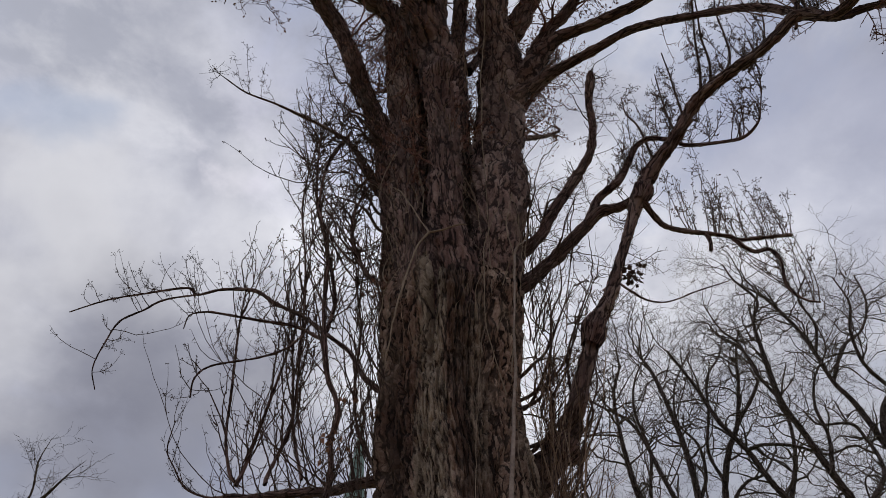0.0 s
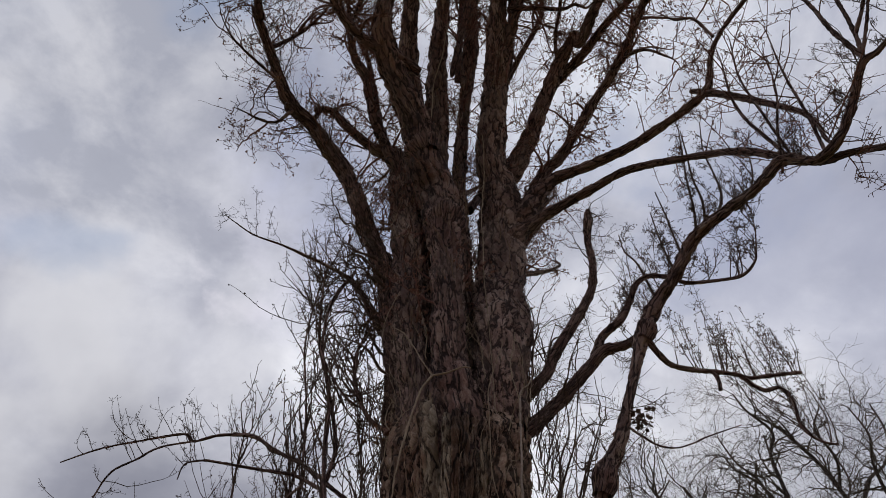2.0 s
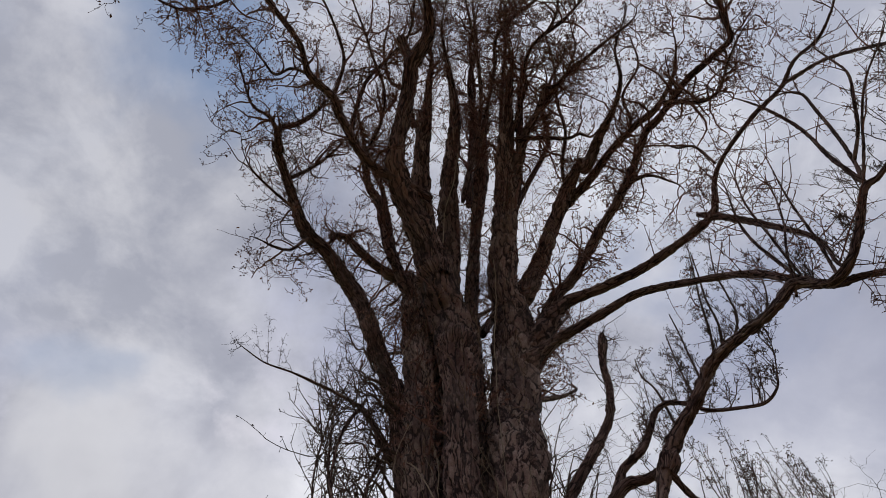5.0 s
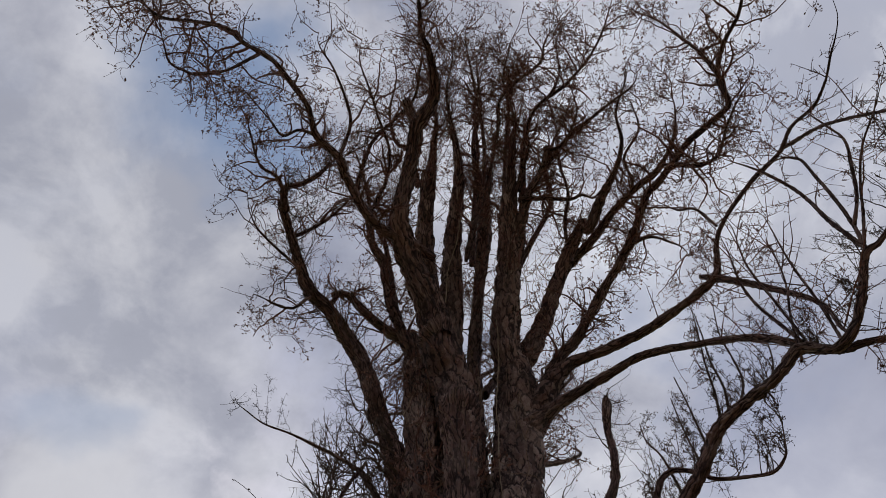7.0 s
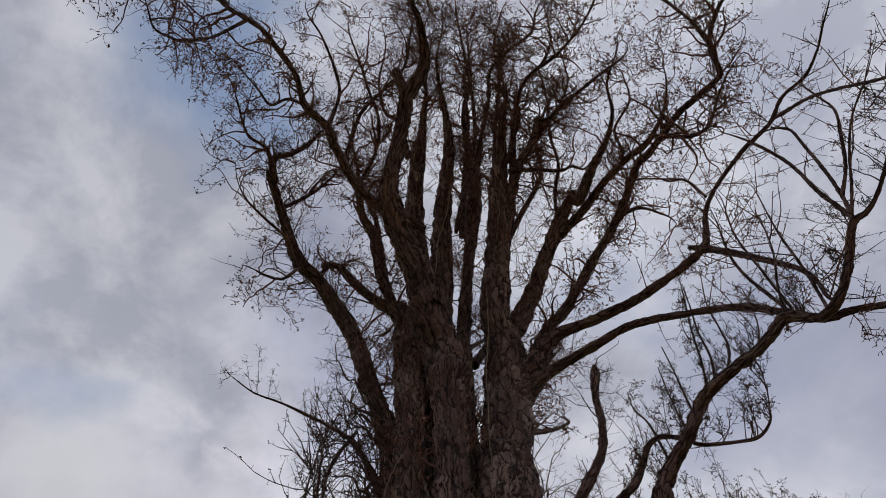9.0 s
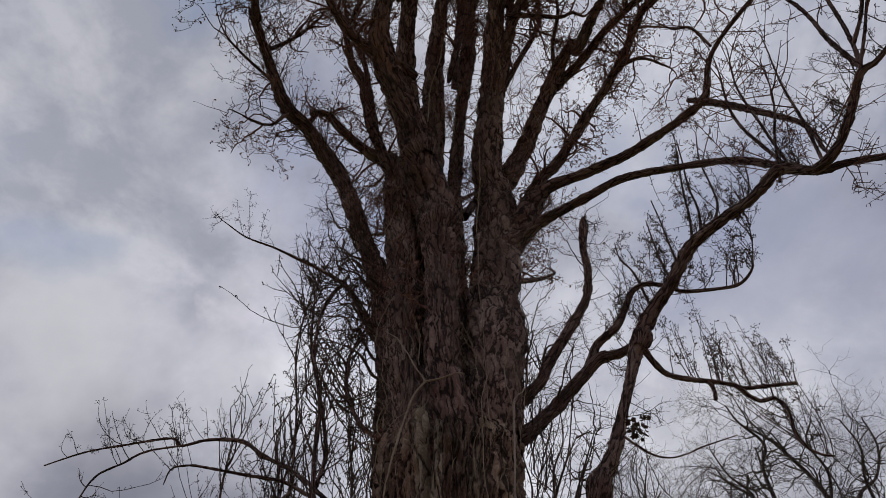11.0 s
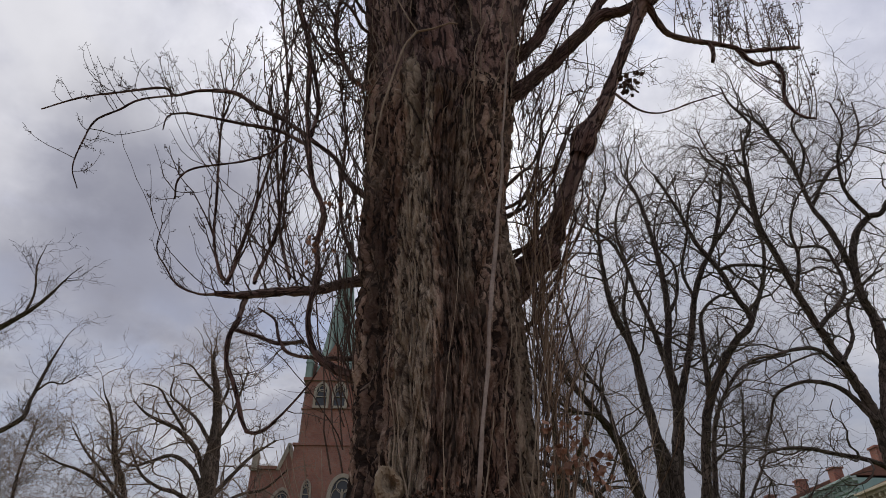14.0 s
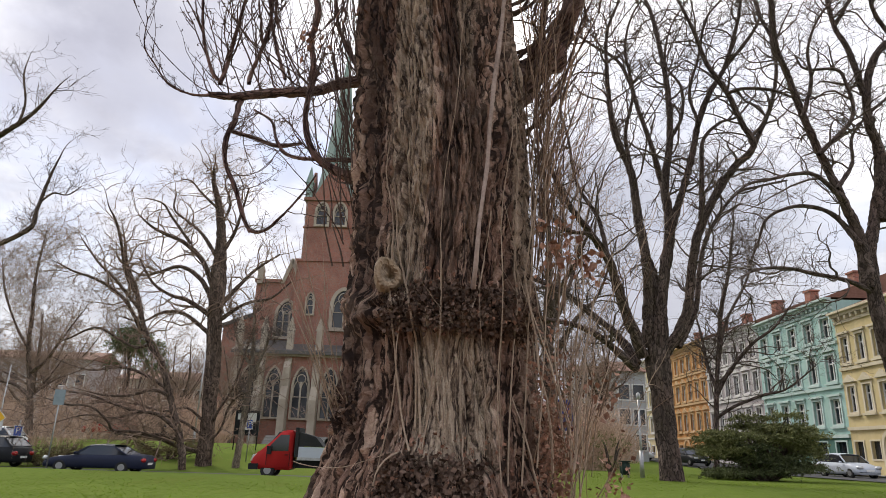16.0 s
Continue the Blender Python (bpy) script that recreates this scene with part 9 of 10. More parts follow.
def block(name, label, x0, x1, y, z1, mat, rows, cols, roof=None, ztop=1.6):
    """A plain block of flats whose front faces the viewer."""
    home = tagged(empty(name, (x0, y, 0.8)), label, "house", "distant blocks")
    bm = bmesh.new()
    solid(bm, (x0, y, 0.0), (x1, y + 9, z1))
    part("wall", bm, mat, home)
    bm = bmesh.new()
    prism(bm, [(y - 0.4, z1), (y + 9.4, z1), (y + 4.5, z1 + ztop)], x0 - 0.3, x1 + 0.3, lambda u, d, w: (d, u, w))
    part("roof", bm, roof or TILE, home)
    P_ = at_south(0, y)
    for r_ in range(rows):
        for c_ in range(cols):
            u, w = x0 + (x1 - x0) * (c_ + 0.5) / cols, 2.2 + (z1 - 2.6) * r_ / rows
            o = [(u - 0.55, w), (u + 0.55, w), (u + 0.55, w + 1.5), (u - 0.55, w + 1.5)]
            bm = bmesh.new()
            ring_prism(bm, grown(o, 0.12), o, -0.1, 0.06, P_)
            win = part("window", bm, SASH, home)
            bm = bmesh.new()
            prism(bm, o, 0.0, 0.02, P_)
            under(part("pane", bm, GLASS, None), win)
    return home


block("apartment_building", "grey plaster apartment block at the street's end", 23.0, 31.0, 112, 15.0, GREY, 4, 4)
block("apartment_building", "grey plaster corner house beyond the lawn", 18.6, 21.6, 70, 10.1, GREY, 3, 2)
block("apartment_building", "grey apartment block behind bare trees", 9.0, 21.0, 118, 9.0, GREY, 2, 6)
block("apartment_building", "brown apartment block behind bare trees", -66.0, -48.0, 92, 12.0, PINK, 3, 8)
block("apartment_building", "pale apartment block behind bare trees", -46.0, -33.0, 96, 10.0, SANDSTONE, 3, 6)


# ---- cars ----
def paint(name, col, rough=0.38):
    m, n, b = material(name, rough, 0.0, 0.12)
    obj = n.add("ShaderNodeTexCoord").outputs["Object"]
    n.put(b.inputs["Base Color"], n.mix(n.ramp(n.noise(obj, 3.0, 5.0, 0.6), (0.45, 0.0), (0.7, 0.25)), col, tuple(0.8 * c_ + 0.012 for c_ in col)))
    b.inputs["Coat Weight"].default_value = 0.0
    b.inputs["Coat Roughness"].default_value = 0.2
    return m


NAVY, RED, SILVER, WHITE_P, BLACK = paint("navy_paint", (0.018, 0.022, 0.042)), paint("red_paint", (0.42, 0.025, 0.025)), paint("silver_paint", (0.42, 0.45, 0.50), 0.35), paint("white_paint", (0.70, 0.70, 0.69)), paint("black_paint", (0.015, 0.016, 0.018))
CHROME, n, b = material("alloy", 0.4, 0.8, 0.5)
b.inputs["Base Color"].default_value = (0.30, 0.30, 0.31, 1)
LAMP_RED, n, b = material("red_lamp", 0.2, 0, 0.5)
b.inputs["Base Color"].default_value = (0.35, 0.015, 0.015, 1)
LAMP_CLEAR, n, b = material("clear_lamp", 0.15, 0.3, 0.6)
b.inputs["Base Color"].default_value = (0.55, 0.56, 0.57, 1)
PLATE, n, b = material("plate", 0.5, 0, 0.3)
b.inputs["Base Color"].default_value = (0.7, 0.7, 0.68, 1)

SHAPES = {  # stations along the car: share of length, bonnet line, roof line, share of width
    "saloon": [(0.0, 0.50, 0, 0.80), (0.02, 0.62, 0, 0.90), (0.10, 0.74, 0, 0.97), (0.26, 0.86, 0, 1.0), (0.31, 0.90, 0.93, 1.0), (0.43, 0.92, 1.38, 1.0), (0.55, 0.93, 1.44, 1.0), (0.68, 0.94, 1.40, 1.0), (0.82, 0.96, 1.0, 0.99), (0.85, 0.97, 0, 0.98), (0.96, 0.93, 0, 0.94), (0.985, 0.85, 0, 0.90), (1.0, 0.6, 0, 0.82)],
    "estate": [(0.0, 0.50, 0, 0.80), (0.02, 0.64, 0, 0.90), (0.10, 0.80, 0, 0.97), (0.22, 0.92, 0, 1.0), (0.26, 0.95, 0.98, 1.0), (0.40, 0.97, 1.46, 1.0), (0.60, 0.98, 1.52, 1.0), (0.85, 1.0, 1.46, 0.99), (0.95, 1.0, 1.05, 0.96), (0.985, 0.9, 0, 0.92), (1.0, 0.6, 0, 0.84)],
}


def car(name, label, x, y, turn, shape, length, width, mat, lift=0.05, squat=1.0):
    """A parked car, its nose along its own +x; turn in degrees."""
    z0 = float(ground_z(x, y)) + lift
    vehicle = tagged(empty(name, (x, y, z0)), label, "car", "parked cars")
    M_ = Matrix.Translation((x, y, z0)) @ Matrix.Rotation(radians(turn), 4, "Z") @ Matrix.Diagonal((1, 1, squat, 1))
    rows = SHAPES[shape]
    bm = bmesh.new()
    prev = None
    for s_, bonnet, _, w_ in rows:
        X_, h_ = length * (0.5 - s_), width / 2 * w_
        sec = [(-h_ * 0.92, 0.24), (-h_, 0.40), (-h_, bonnet * 0.72), (-h_ * 0.94, bonnet * 0.96), (-h_ * 0.78, bonnet), (0, bonnet + 0.03), (h_ * 0.78, bonnet), (h_ * 0.94, bonnet * 0.96), (h_, bonnet * 0.72), (h_, 0.40), (h_ * 0.92, 0.24)]
        cur = [bm.verts.new(M_ @ Vector((X_, a_, c_))) for a_, c_ in sec]
        if prev:
            for k_ in range(len(sec)):
                j_ = (k_ + 1) % len(sec)
                bm.faces.new((prev[k_], prev[j_], cur[j_], cur[k_]))
        else:
            bm.faces.new(cur[::-1])
        prev = cur
    bm.faces.new(prev)
    body = part("body", bm, mat, vehicle, "", True)
    cab = [r_ for r_ in rows if r_[2] > 0]
    for what, inset, mat_ in (("greenhouse", 0.0, GLASS), ("roof", 0.012, mat)):
        bm = bmesh.new()
        prev = None
        for s_, belt, top, w_ in cab:
            X_, h_ = length * (0.5 - s_), width / 2 * w_
            k0 = (top - belt) / 0.5
            if what == "greenhouse":
                sec = [(-h_ * 0.93, belt - 0.03), (-h_ * (0.93 - 0.13 * k0), top - 0.05 * k0), (h_ * (0.93 - 0.13 * k0), top - 0.05 * k0), (h_ * 0.93, belt - 0.03)]
            else:
                sec = [(-h_ * (0.945 - 0.13 * k0), top - 0.09 * k0), (-h_ * (0.88 - 0.16 * k0), top + 0.005), (0, top + 0.03 * k0), (h_ * (0.88 - 0.16 * k0), top + 0.005), (h_ * (0.945 - 0.13 * k0), top - 0.09 * k0)]
                if top < 1.2:
                    prev = None if s_ < 0.5 else prev
                    if s_ < 0.5:
                        continue
                    break
            cur = [bm.verts.new(M_ @ Vector((X_, a_, c_))) for a_, c_ in sec]
            if prev:
                for k_ in range(len(sec) - 1):
                    bm.faces.new((prev[k_], prev[k_ + 1], cur[k_ + 1], cur[k_]))
            prev = cur
        part(what, bm, mat_, vehicle, "dark glazed windows" if what == "greenhouse" else "", what == "roof")
    for sy in (-1, 1):   # pillars
        for (s0, b0, t0, w0), (s1, b1, t1, w1) in ((cab[0], cab[1]), (cab[-2], cab[-1])):
            bm = bmesh.new()
            a_, c_ = Vector((length * (0.5 - s0), sy * width / 2 * w0 * 0.94, b0 if t0 < 1.2 else t0 - 0.06)), Vector((length * (0.5 - s1), sy * width / 2 * w1 * 0.94, t1 - 0.06 if t1 > 1.2 else b1))
            for p in (a_, c_):
                if p.z > 1.2:
                    p.y *= 0.87
            off = Vector((0.06, 0, 0))
            q_ = [bm.verts.new(M_ @ (p + o_ + Vector((0, sy * d_, 0)))) for d_ in (0.0, 0.03) for p, o_ in ((a_, -off), (a_, off), (c_, off), (c_, -off))]
            for f_ in ((0, 1, 2, 3), (4, 5, 6, 7), (0, 1, 5, 4), (1, 2, 6, 5), (2, 3, 7, 6), (3, 0, 4, 7)):
                bm.faces.new([q_[k_] for k_ in f_])
            part("pillar", bm, mat, vehicle)
    for sx in (0.315, -0.295):
        for sy in (-1, 1):
            wheel_at(vehicle, M_, length * sx, sy * (width / 2 - 0.10), 0.315, 0.2)
    for sy in (-1, 1):
        for X_, mat_, nm in ((0.485, LAMP_CLEAR, "headlight"), (-0.487, LAMP_RED, "tail_light")):
            bm = bmesh.new()
            bmesh.ops.create_uvsphere(bm, u_segments=10, v_segments=6, radius=1.0, matrix=M_ @ Matrix.Translation((length * X_, sy * width * 0.36, 0.68)) @ Matrix.Diagonal((0.12, 0.22, 0.12, 1)))
            part(nm, bm, mat_, vehicle, "", True)
    for X_ in (0.503, -0.503):
        bm = bmesh.new()
        solid(bm, (-0.012, -0.26, 0.45), (0.012, 0.26, 0.56))
        bm.transform(M_ @ Matrix.Translation((length * X_, 0, 0)))
        part("plate", bm, PLATE, vehicle, "plain pale bar")
    for sy in (-1, 1):
        bm = bmesh.new()
        bmesh.ops.create_uvsphere(bm, u_segments=8, v_segments=6, radius=1.0, matrix=M_ @ Matrix.Translation((length * 0.17, sy * (width / 2 + 0.07), 0.98)) @ Matrix.Diagonal((0.07, 0.10, 0.07, 1)))
        part("mirror", bm, mat, vehicle, "", True)
    return vehicle


def wheel_at(vehicle, M_, X_, Y_, r, w):
    bm = bmesh.new()
    T_ = M_ @ Matrix.Translation((X_, Y_, r)) @ Matrix.Rotation(math.pi / 2, 4, "X")
    bmesh.ops.create_cone(bm, cap_ends=True, segments=24, radius1=r, radius2=r, depth=w, matrix=T_)
    bmesh.ops.bevel(bm, geom=[e_ for e_ in bm.edges if len(e_.link_faces) == 2 and any(len(f_.verts) > 4 for f_ in e_.link_faces)], offset=0.035, segments=2, affect="EDGES")
    wheel = part("wheel", bm, RUBBER, vehicle, "black rubber tyre")
    bm = bmesh.new()
    bmesh.ops.create_cone(bm, cap_ends=True, segments=20, radius1=r * 0.52, radius2=r * 0.52, depth=w + 0.008, matrix=T_)
    under(part("rim", bm, CHROME, None, "silver wheel rim"), wheel)


car("saloon_car", "dark navy saloon car parked on the park road", -16.25, 34.0, 181, "saloon", 4.75, 1.80, NAVY, 0.0, 0.91)
car("estate_car", "silver estate car parked on the street", 25.6, 43.2, -84, "estate", 3.9, 1.65, SILVER, 0.0, 0.95)
car("parked_car", "black car parked beside the lawn", -22.9, 35.3, 178, "estate", 4.3, 1.78, BLACK)
car("parked_car", "white car parked behind bare shrubs", -26.4, 40.5, 182, "estate", 4.3, 1.78, WHITE_P, 0.2)
car("parked_car", "red car parked behind bare shrubs", -27.6, 58.0, 176, "estate", 4.2, 1.78, RED, 0.3)
car("parked_car", "black car parked behind bare shrubs", -22.6, 56.5, 176, "estate", 4.5, 1.78, BLACK, 0.1)
car("parked_car", "white car parked at the far street", 21.3, 74.0, -60, "estate", 4.2, 1.78, WHITE_P, 0.05)
car("parked_car", "dark car parked at the far street", 22.8, 62.0, -80, "estate", 4.3, 1.78, BLACK, 0.05)


def pickup_truck(x, y, turn):
    """A small red drop-side lorry with a pale load bed."""
    z0 = float(ground_z(x, y)) + 0.05
    truck = tagged(empty("flatbed_truck", (x, y, z0)), "small red flatbed truck with a grey drop-side bed", "truck")
    M_ = Matrix.Translation((x, y, z0)) @ Matrix.Rotation(radians(turn), 4, "Z")
    S_ = lambda u, d, w: M_ @ Vector((u, d, w))
    bm = bmesh.new()
    prism(bm, [(2.28, 0.36), (2.38, 0.62), (2.33, 0.90), (2.14, 1.12), (1.72, 1.32), (1.36, 1.74), (1.08, 2.06), (0.86, 2.17), (0.50, 2.18), (0.45, 2.08), (0.45, 0.36)], -0.93, 0.93, S_)
    bmesh.ops.bevel(bm, geom=bm.edges[:], offset=0.07, segments=2, affect="EDGES")
    cab = part("cab", bm, RED, truck, "glossy red cab", True)
    for sy in (-1, 1):
        bm = bmesh.new()
        prism(bm, [(1.62, 1.30), (1.32, 1.66), (1.06, 1.94), (0.64, 1.96), (0.64, 1.22), (1.56, 1.20)], sy * 0.925, sy * 0.945, S_)
        under(part("window", bm, GLASS, None), cab).matrix_parent_inverse = Matrix()
        bm = bmesh.new()
        prism(bm, [(1.42, 1.05), (1.62, 1.05), (1.62, 1.42), (1.42, 1.42)], sy * 0.96, sy * 1.16, S_)
        part("mirror", bm, BLACK, truck)
        bm = bmesh.new()
        for low_, high_ in ((0.55, 0.575), (1.63, 1.655)):   # door seams
            prism(bm, [(low_, 0.55), (high_, 0.55), (high_, 1.18), (low_, 1.18)], sy * 0.932, sy * 0.938, S_)
        prism(bm, [(0.62, 1.02), (0.80, 1.02), (0.80, 1.06), (0.62, 1.06)], sy * 0.93, sy * 0.965, S_)
        part("door_trim", bm, BLACK, truck, "black door seams and handle")
        bm = bmesh.new()
        prism(bm, [(2.1, 0.74), (2.38, 0.74), (2.28, 1.02), (2.0, 1.10)], sy * 0.6, sy * 0.92, S_)
        part("headlight", bm, LAMP_CLEAR, truck)
        bm = bmesh.new()
        prism(bm, [(0.16, 0.95), (-3.0, 0.95), (-3.0, 1.42), (0.16, 1.42)], sy * 0.98, sy * 1.03, S_)
        part("drop_side", bm, SILVER, truck, "pale grey drop side")
        for X_ in (1.55, -1.75):
            wheel_at(truck, M_, X_, sy * 0.80, 0.33, 0.22)
    bm = bmesh.new()
    prism(bm, [(1.62, 1.36), (1.12, 2.06), (1.16, 2.09), (1.67, 1.38)], -0.78, 0.78, S_)
    part("windscreen", bm, GLASS, truck)
    bm = bmesh.new()
    prism(bm, [(2.44, 0.35), (2.44, 0.62), (2.0, 0.62), (2.0, 0.35)], -0.95, 0.95, S_)
    part("bumper", bm, BLACK, truck, "black plastic bumper")
    bm = bmesh.new()
    prism(bm, [(0.2, 0.82), (-3.05, 0.82), (-3.05, 0.95), (0.2, 0.95)], -1.03, 1.03, S_)
    part("load_bed", bm, STEEL, truck)
    bm = bmesh.new()
    prism(bm, [(0.44, 0.45), (-2.9, 0.45), (-2.9, 0.81), (0.44, 0.81)], -0.45, 0.45, S_)
    part("chassis", bm, BLACK, truck)
    bm = bmesh.new()
    prism(bm, [(0.36, 0.95), (0.2, 0.95), (0.2, 2.3), (0.36, 2.3)], -1.0, 1.0, S_)
    prism(bm, [(0.18, 2.1), (-0.6, 1.9), (-1.0, 1.44), (0.18, 1.44)], -0.95, 0.95, S_)
    part("headboard", bm, RUBBER, truck, "dark headboard with a tarpaulin roll")
    return truck


pickup_truck(-6.42, 34.0, 183)


# ---- park furniture ----
BLUE_SIGN, n, b = material("blue_sign", 0.4, 0, 0.4)
b.inputs["Base Color"].default_value = (0.015, 0.07, 0.36, 1)
BANNER = speckled("banner", (0.045, 0.05, 0.16), (0.07, 0.075, 0.22), 3.0, 0.6)
YELLOW_SIGN, n, b = material("yellow_sign", 0.4, 0, 0.4)
b.inputs["Base Color"].default_value = (0.75, 0.42, 0.02, 1)
SIGN_BACK = speckled("sign_back", (0.21, 0.26, 0.30), (0.31, 0.37, 0.41), 6.0, 0.5)
GREEN_DARK = paint("dark_green_metal", (0.02, 0.035, 0.028), 0.5)


def post(owner, x, y, z0, z1, r, mat=None, lean=(0, 0)):
    bm = bmesh.new()
    bmesh.ops.create_cone(bm, cap_ends=True, segments=12, radius1=r, radius2=r * 0.85, depth=z1 - z0, matrix=Matrix.Translation((x, y, (z0 + z1) / 2)))
    return part("post", bm, mat or STEEL, owner, "", True)


def sign(name, label, x, y, panels, tall, letter=""):
    """A street sign: a post, and panels of (height, width, tall, kind)."""
    z0 = float(ground_z(x, y))
    thing = tagged(empty(name, (x, y, z0)), label, "street sign")
    post(thing, x, y, z0 - 0.1, z0 + tall, 0.035)
    for z, w, h, mat in panels:
        bm = bmesh.new()
        if mat is YELLOW_SIGN:
            o = [(0, -h / 2), (w / 2, 0), (0, h / 2), (-w / 2, 0)]
        else:
            o = [(-w / 2, -h / 2), (w / 2, -h / 2), (w / 2, h / 2), (-w / 2, h / 2)]
        prism(bm, o, 0.05, 0.07, lambda u, d, w_: (x + u, y - d, z0 + z + w_))
        board = part("panel", bm, mat, thing)
        if mat is YELLOW_SIGN or letter:
            bm = bmesh.new()
            ring_prism(bm, o, grown(o, -0.05), 0.06, 0.074, lambda u, d, w_: (x + u, y - d, z0 + z + w_))
            under(part("border", bm, SASH, None, "white border"), board)
    if letter:
        c_ = bpy.data.curves.new("letter", "FONT")
        c_.body, c_.size, c_.align_x, c_.align_y, c_.extrude = letter, 0.5, "CENTER", "CENTER", 0.002
        c_.materials.append(SASH)
        t_ = under(new("letter", c_), thing, "white letter")
        t_.matrix_basis = pose(x, y - 0.078, z0 + panels[0][0], 90, 0, 0)
    return thing


sign("parking_sign", "blue parking sign on a grey post", -22.35, 37.0, [(1.8, 0.5, 0.6, BLUE_SIGN)], 2.4, "P")
sign("priority_sign", "yellow diamond road sign on a grey post", -23.0, 36.2, [(2.45, 0.75, 0.75, YELLOW_SIGN), (2.05, 0.55, 0.5, SASH)], 5.2)
sign("direction_sign", "grey-backed panel sign on a tall grey post", -18.2, 32.9, [(3.4, 0.52, 0.72, SIGN_BACK)], 3.9)
sign("parking_sign", "small blue parking sign on a grey post", -11.3, 41.5, [(2.15, 0.4, 0.6, BLUE_SIGN)], 2.5, "P")
sign("banner_sign", "blue banner panel on a grey post", 6.75, 36.3, [(2.9, 0.85, 1.6, BANNER)], 3.8)


def street_lamp(x, y, tall):
    z0 = float(ground_z(x, y))
    lamp = tagged(empty("street_lamp", (x, y, z0)), "tall grey steel street lamp", "street lamp", "street lamps")
    post(lamp, x, y, z0 - 0.1, z0 + tall, 0.055)
    post(lamp, x, y, z0 - 0.1, z0 + 1.1, 0.10)
    bm = bmesh.new()
    bmesh.ops.create_uvsphere(bm, u_segments=12, v_segments=8, radius=1.0, matrix=Matrix.Translation((x, y, z0 + tall + 0.1)) @ Matrix.Diagonal((0.10, 0.10, 0.17, 1)))
    part("lamp_head", bm, STEEL, lamp, "", True)
    return lamp


street_lamp(8.85, 30.0, 3.3)
street_lamp(-16.5, 47.0, 7.5)


def litter_bin(x, y):
    z0 = float(ground_z(x, y))
    thing = tagged(empty("litter_bin", (x, y, z0)), "dark green metal litter bin on the lawn", "litter bin")
    bm = bmesh.new()
    solid(bm, (x - 0.19, y - 0.16, z0 + 0.10), (x + 0.19, y + 0.16, z0 + 0.62))
    bmesh.ops.bevel(bm, geom=bm.edges[:], offset=0.05, segments=2, affect="EDGES")
    part("body", bm, GREEN_DARK, thing, "", True)
    bm = bmesh.new()
    solid(bm, (x - 0.21, y - 0.18, z0 + 0.62), (x + 0.21, y + 0.18, z0 + 0.66))
    part("lid", bm, GREEN_DARK, thing)
    for sx in (-0.14, 0.14):
        bm = bmesh.new()
        solid(bm, (x + sx - 0.03, y - 0.03, z0 - 0.05), (x + sx + 0.03, y + 0.03, z0 + 0.14))
        part("leg", bm, STEEL, thing)
    return thing


litter_bin(7.97, 29.5)


def notice_board(x, y):
    z0 = float(ground_z(x, y))
    thing = tagged(empty("notice_board", (x, y, z0)), "black notice board with white sheets before the church", "notice board")
    for sx in (-0.75, 0.75):
        post(thing, x + sx, y, z0 - 0.1, z0 + 2.5, 0.04, BLACK)
    bm = bmesh.new()
    solid(bm, (x - 0.8, y - 0.05, z0 + 0.9), (x + 0.8, y + 0.05, z0 + 2.5))
    board = part("board", bm, BLACK, thing)
    for u, w, a_, c_ in ((-0.35, 2.1, 0.28, 0.2), (0.3, 2.05, 0.3, 0.3), (-0.05, 1.5, 0.35, 0.25)):
        bm = bmesh.new()
        solid(bm, (x + u - a_, y - 0.062, z0 + w - c_), (x + u + a_, y - 0.052, z0 + w + c_))
        under(part("sheet", bm, SASH, None, "white paper sheet"), board)
    return thing


notice_board(-12.6, 45.5)


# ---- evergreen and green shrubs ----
# lit copy of the yew needles, for the upper boughs
NEEDLE_LIT = speckled("yew_needles_lit", (0.10, 0.115, 0.040), (0.33, 0.33, 0.135), 3.0, 0.75, 0.3, 0.0, 0.001, 0.6)
NEEDLE = speckled("yew_needles", (0.045, 0.060, 0.026), (0.21, 0.235, 0.095), 3.0, 0.75, 0.3, 0.0, 0.001, 0.6)
LEAF = speckled("young_leaf", (0.13, 0.15, 0.03), (0.22, 0.23, 0.06), 8.0, 0.7, 0.3, 0.0, 0.001, 0.5)


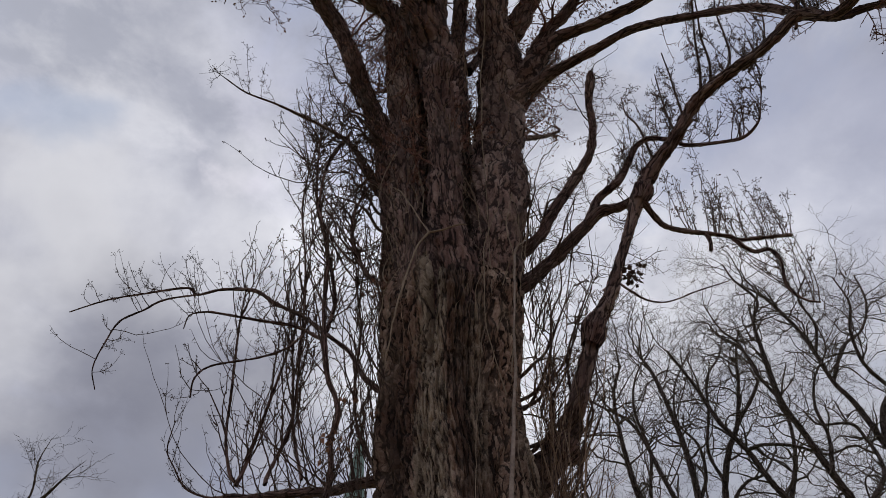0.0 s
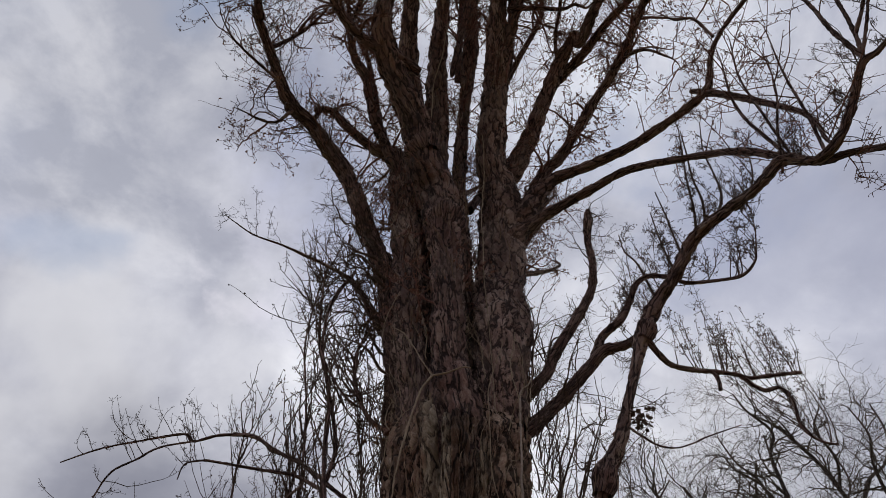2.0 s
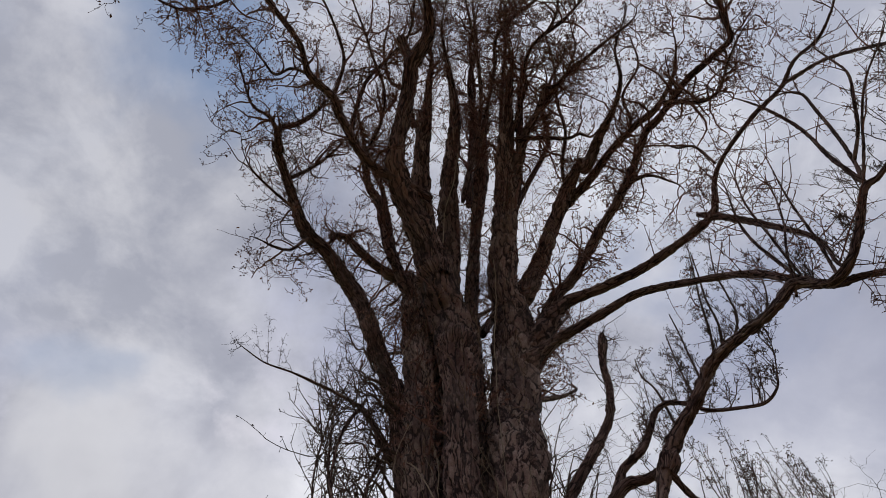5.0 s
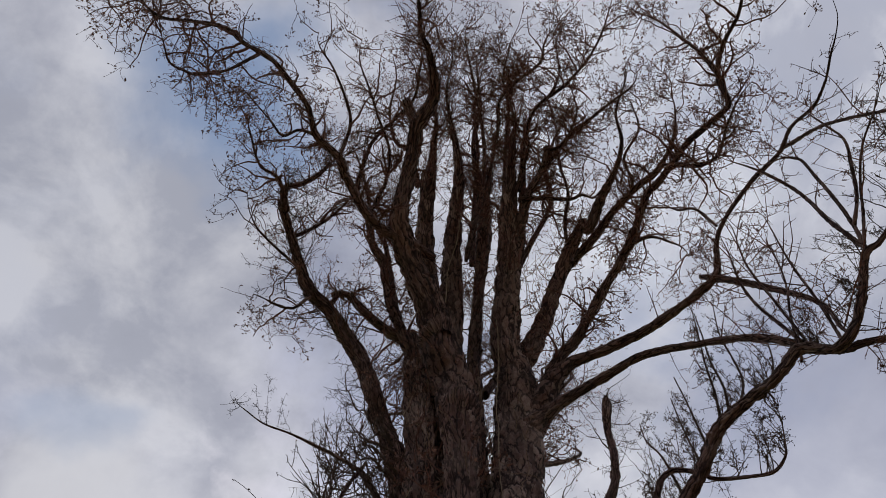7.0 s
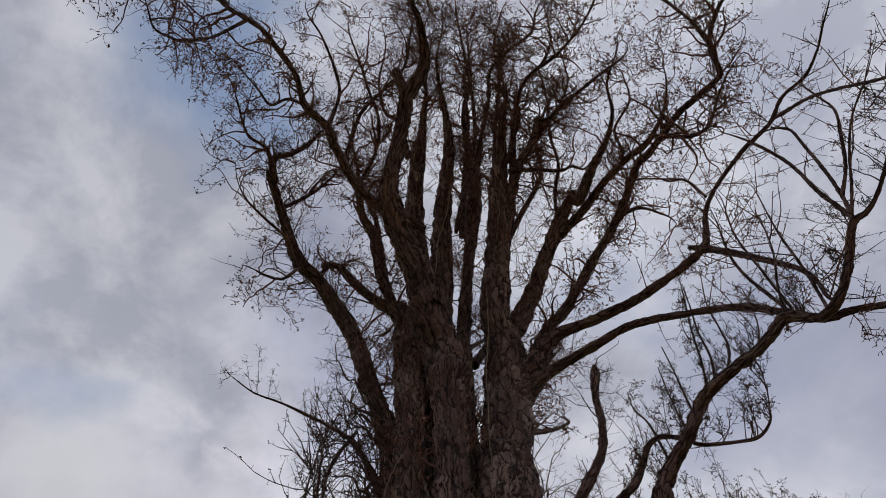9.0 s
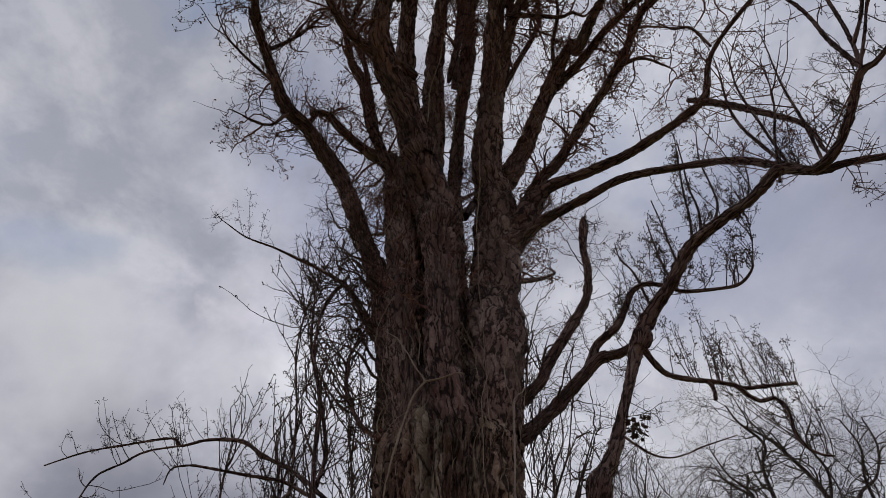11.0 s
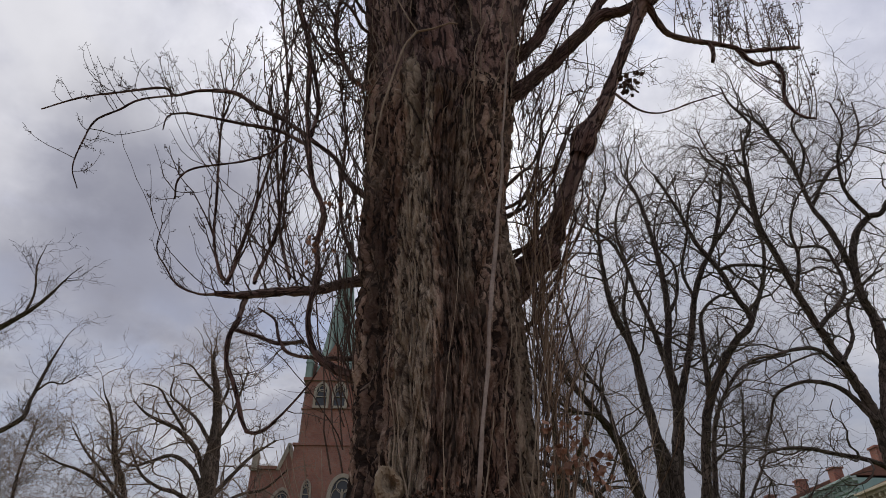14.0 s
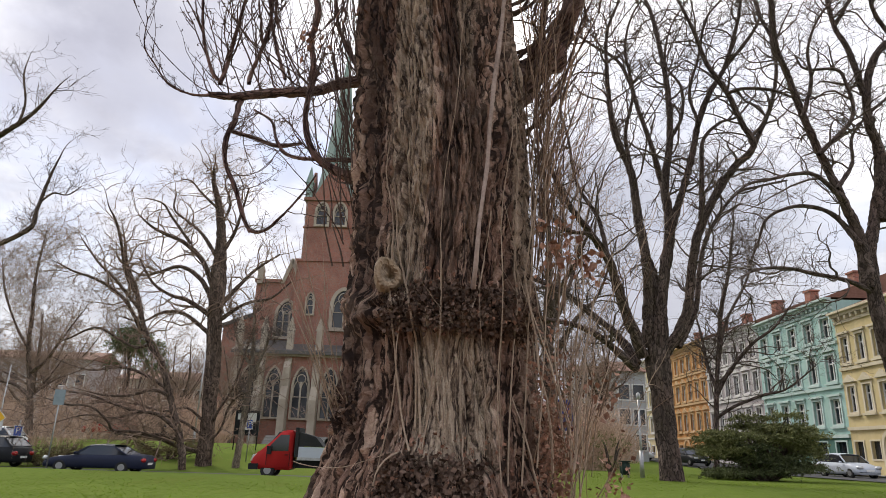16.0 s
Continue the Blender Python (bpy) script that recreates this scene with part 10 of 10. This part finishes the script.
def evergreen(seed, x, y, pads, label, mat, size, n_each, name="yew_bush", lighter=None):
    """A spreading bush of drooping sprays: pads of (dx, dy, z, radius, thickness), each a shell of small fronds on a
    bough; high boughs may take a lighter material, the top light put into the colour.
    """
    rng = np.random.default_rng(seed)
    z0 = float(ground_z(x, y))
    bush = tagged(empty(name, (x, y, z0)), label, "bush")
    for dx, dy, z, r, t_ in pads:
        bm_pts = np.array([(x + dx * 0.1, y + dy * 0.1, z0 - 0.1, 0.06), (x + dx * 0.6, y + dy * 0.6, z0 + z * 0.7, 0.045), (x + dx, y + dy, z0 + z, 0.02)])
        limb(bush, "stem", [tuple(p) for p in bm_pts], BARK_FAR, key="bush", detail=0.5)
        n_ = int(n_each * r * r)
        a_, q_ = rng.uniform(0, 2 * np.pi, n_), np.sqrt(rng.random(n_)) * r * (1 + 0.25 * np.cos(3 * rng.uniform(0, 6, n_)))
        at = np.stack([x + dx + q_ * np.cos(a_), y + dy + q_ * np.sin(a_) * 0.7, z0 + z + t_ * (rng.random(n_) - 0.35) - 0.35 * (q_ / r) ** 2 * t_], 1)
        w_ = np.stack([np.cos(a_), np.sin(a_), rng.normal(0.12 if lighter else -0.1, 0.3, n_)], 1)
        p1, ra = grow(rng, at, w_, rng.uniform(0.25, 0.6, n_) * size * 8, np.full(n_, 0.006), 4, 0.25, -0.08)
        tips, _, _ = shoots_on(rng, p1, 9)
        v_, f_ = joined(strands(p1, ra), blades(rng, tips, rng.uniform(0.7, 1.5, len(tips)) * size, 0.22))
        # light on the top is painted: boughs above this height take the lighter needles
        tagged(piece("spray", v_, f_, lighter if lighter and z > 1.55 - 0.12 * dx * dx else mat, bush), kind="stuff")
    return bush


pads = []
rng = np.random.default_rng(5)
for k_ in range(74):   # tiers of drooping boughs under a broad crown
    u = rng.uniform(-1, 1)
    top = 2.95 - 0.9 * u * u - 0.9 * math.exp(-((u + 0.42) / 0.16) ** 2) - 1.0 * max(0.0, u - 0.7)
    z = max(0.22, top * (1 - 0.92 * rng.random() ** 1.1))
    pads.append((2.1 * u, rng.uniform(-1.0, 1.0), z, rng.uniform(0.65, 1.0), 0.12))
evergreen(6, 14.75, 31.2, pads, "dark green spreading yew bush, yellowish upper boughs coloured as if lit", NEEDLE, 0.095, 150, lighter=NEEDLE_LIT)
pads = [(rng.uniform(-0.5, 0.5), rng.uniform(-0.3, 0.3), rng.uniform(0.5, 1.6), 0.4, 0.6) for k_ in range(7)]
evergreen(7, 7.8, 31.0, pads, "small shrub with fresh yellow-green leaves", LEAF, 0.05, 150, "spring_shrub")
pads = [(rng.uniform(-2.5, 2.5), rng.uniform(-0.3, 0.3), rng.uniform(0.3, 1.0), 0.6, 0.5) for k_ in range(18)]
HEDGE = speckled("hedge_leaf", (0.20, 0.155, 0.080), (0.34, 0.27, 0.145), 4.0, 0.8, 0.2, 0.0, 0.001, 0.5)
evergreen(8, -16.0, 41.5, pads, "low brown-green hedge behind the road", HEDGE, 0.07, 160, "hedge")
evergreen(9, -21.0, 37.6, pads, "low brown-green hedge behind the cars", HEDGE, 0.07, 160, "hedge")
pads = [(rng.uniform(-2.2, 2.2), rng.uniform(-1, 1), rng.uniform(7.0, 11.0), 1.2, 1.2) for k_ in range(16)]
evergreen(10, -30.0, 66.0, pads, "dark conifer crown behind bare trees", NEEDLE, 0.16, 70, "conifer")

PALE_BARK = bark_material("pale_bark", (0.10, 0.08, 0.06), (0.24, 0.195, 0.15), (0.36, 0.305, 0.245), 9.0, 1.5, 0.02)
birch = tagged(empty("plane_tree", (-10.6, 39.5, 0)), "slender pale-barked young tree beside the road", "tree")
limb(birch, "trunk", [(-11.3, 39.5, -0.2, 0.22), (-11.25, 39.5, 1.0, 0.19), (-11.15, 39.5, 3.0, 0.17), (-11.05, 39.5, 5.2, 0.15), (-11.1, 39.5, 7.5, 0.10), (-11.3, 39.4, 9.5, 0.05)], PALE_BARK, key="birch", detail=0.5)
limb(birch, "limb", [(-11.15, 39.5, 5.2, 0.10), (-10.4, 39.3, 6.6, 0.08), (-10.0, 39.2, 8.2, 0.04)], PALE_BARK, key="birch", detail=0.5)
limb(birch, "limb", [(-11.12, 39.5, 6.0, 0.09), (-12.0, 39.6, 7.2, 0.07), (-12.6, 39.7, 9.0, 0.03)], PALE_BARK, key="birch", detail=0.5)
spray(900, birch, "birch", 60, 420, 1600, (0.7, 1.8), 0.018, 0.009)
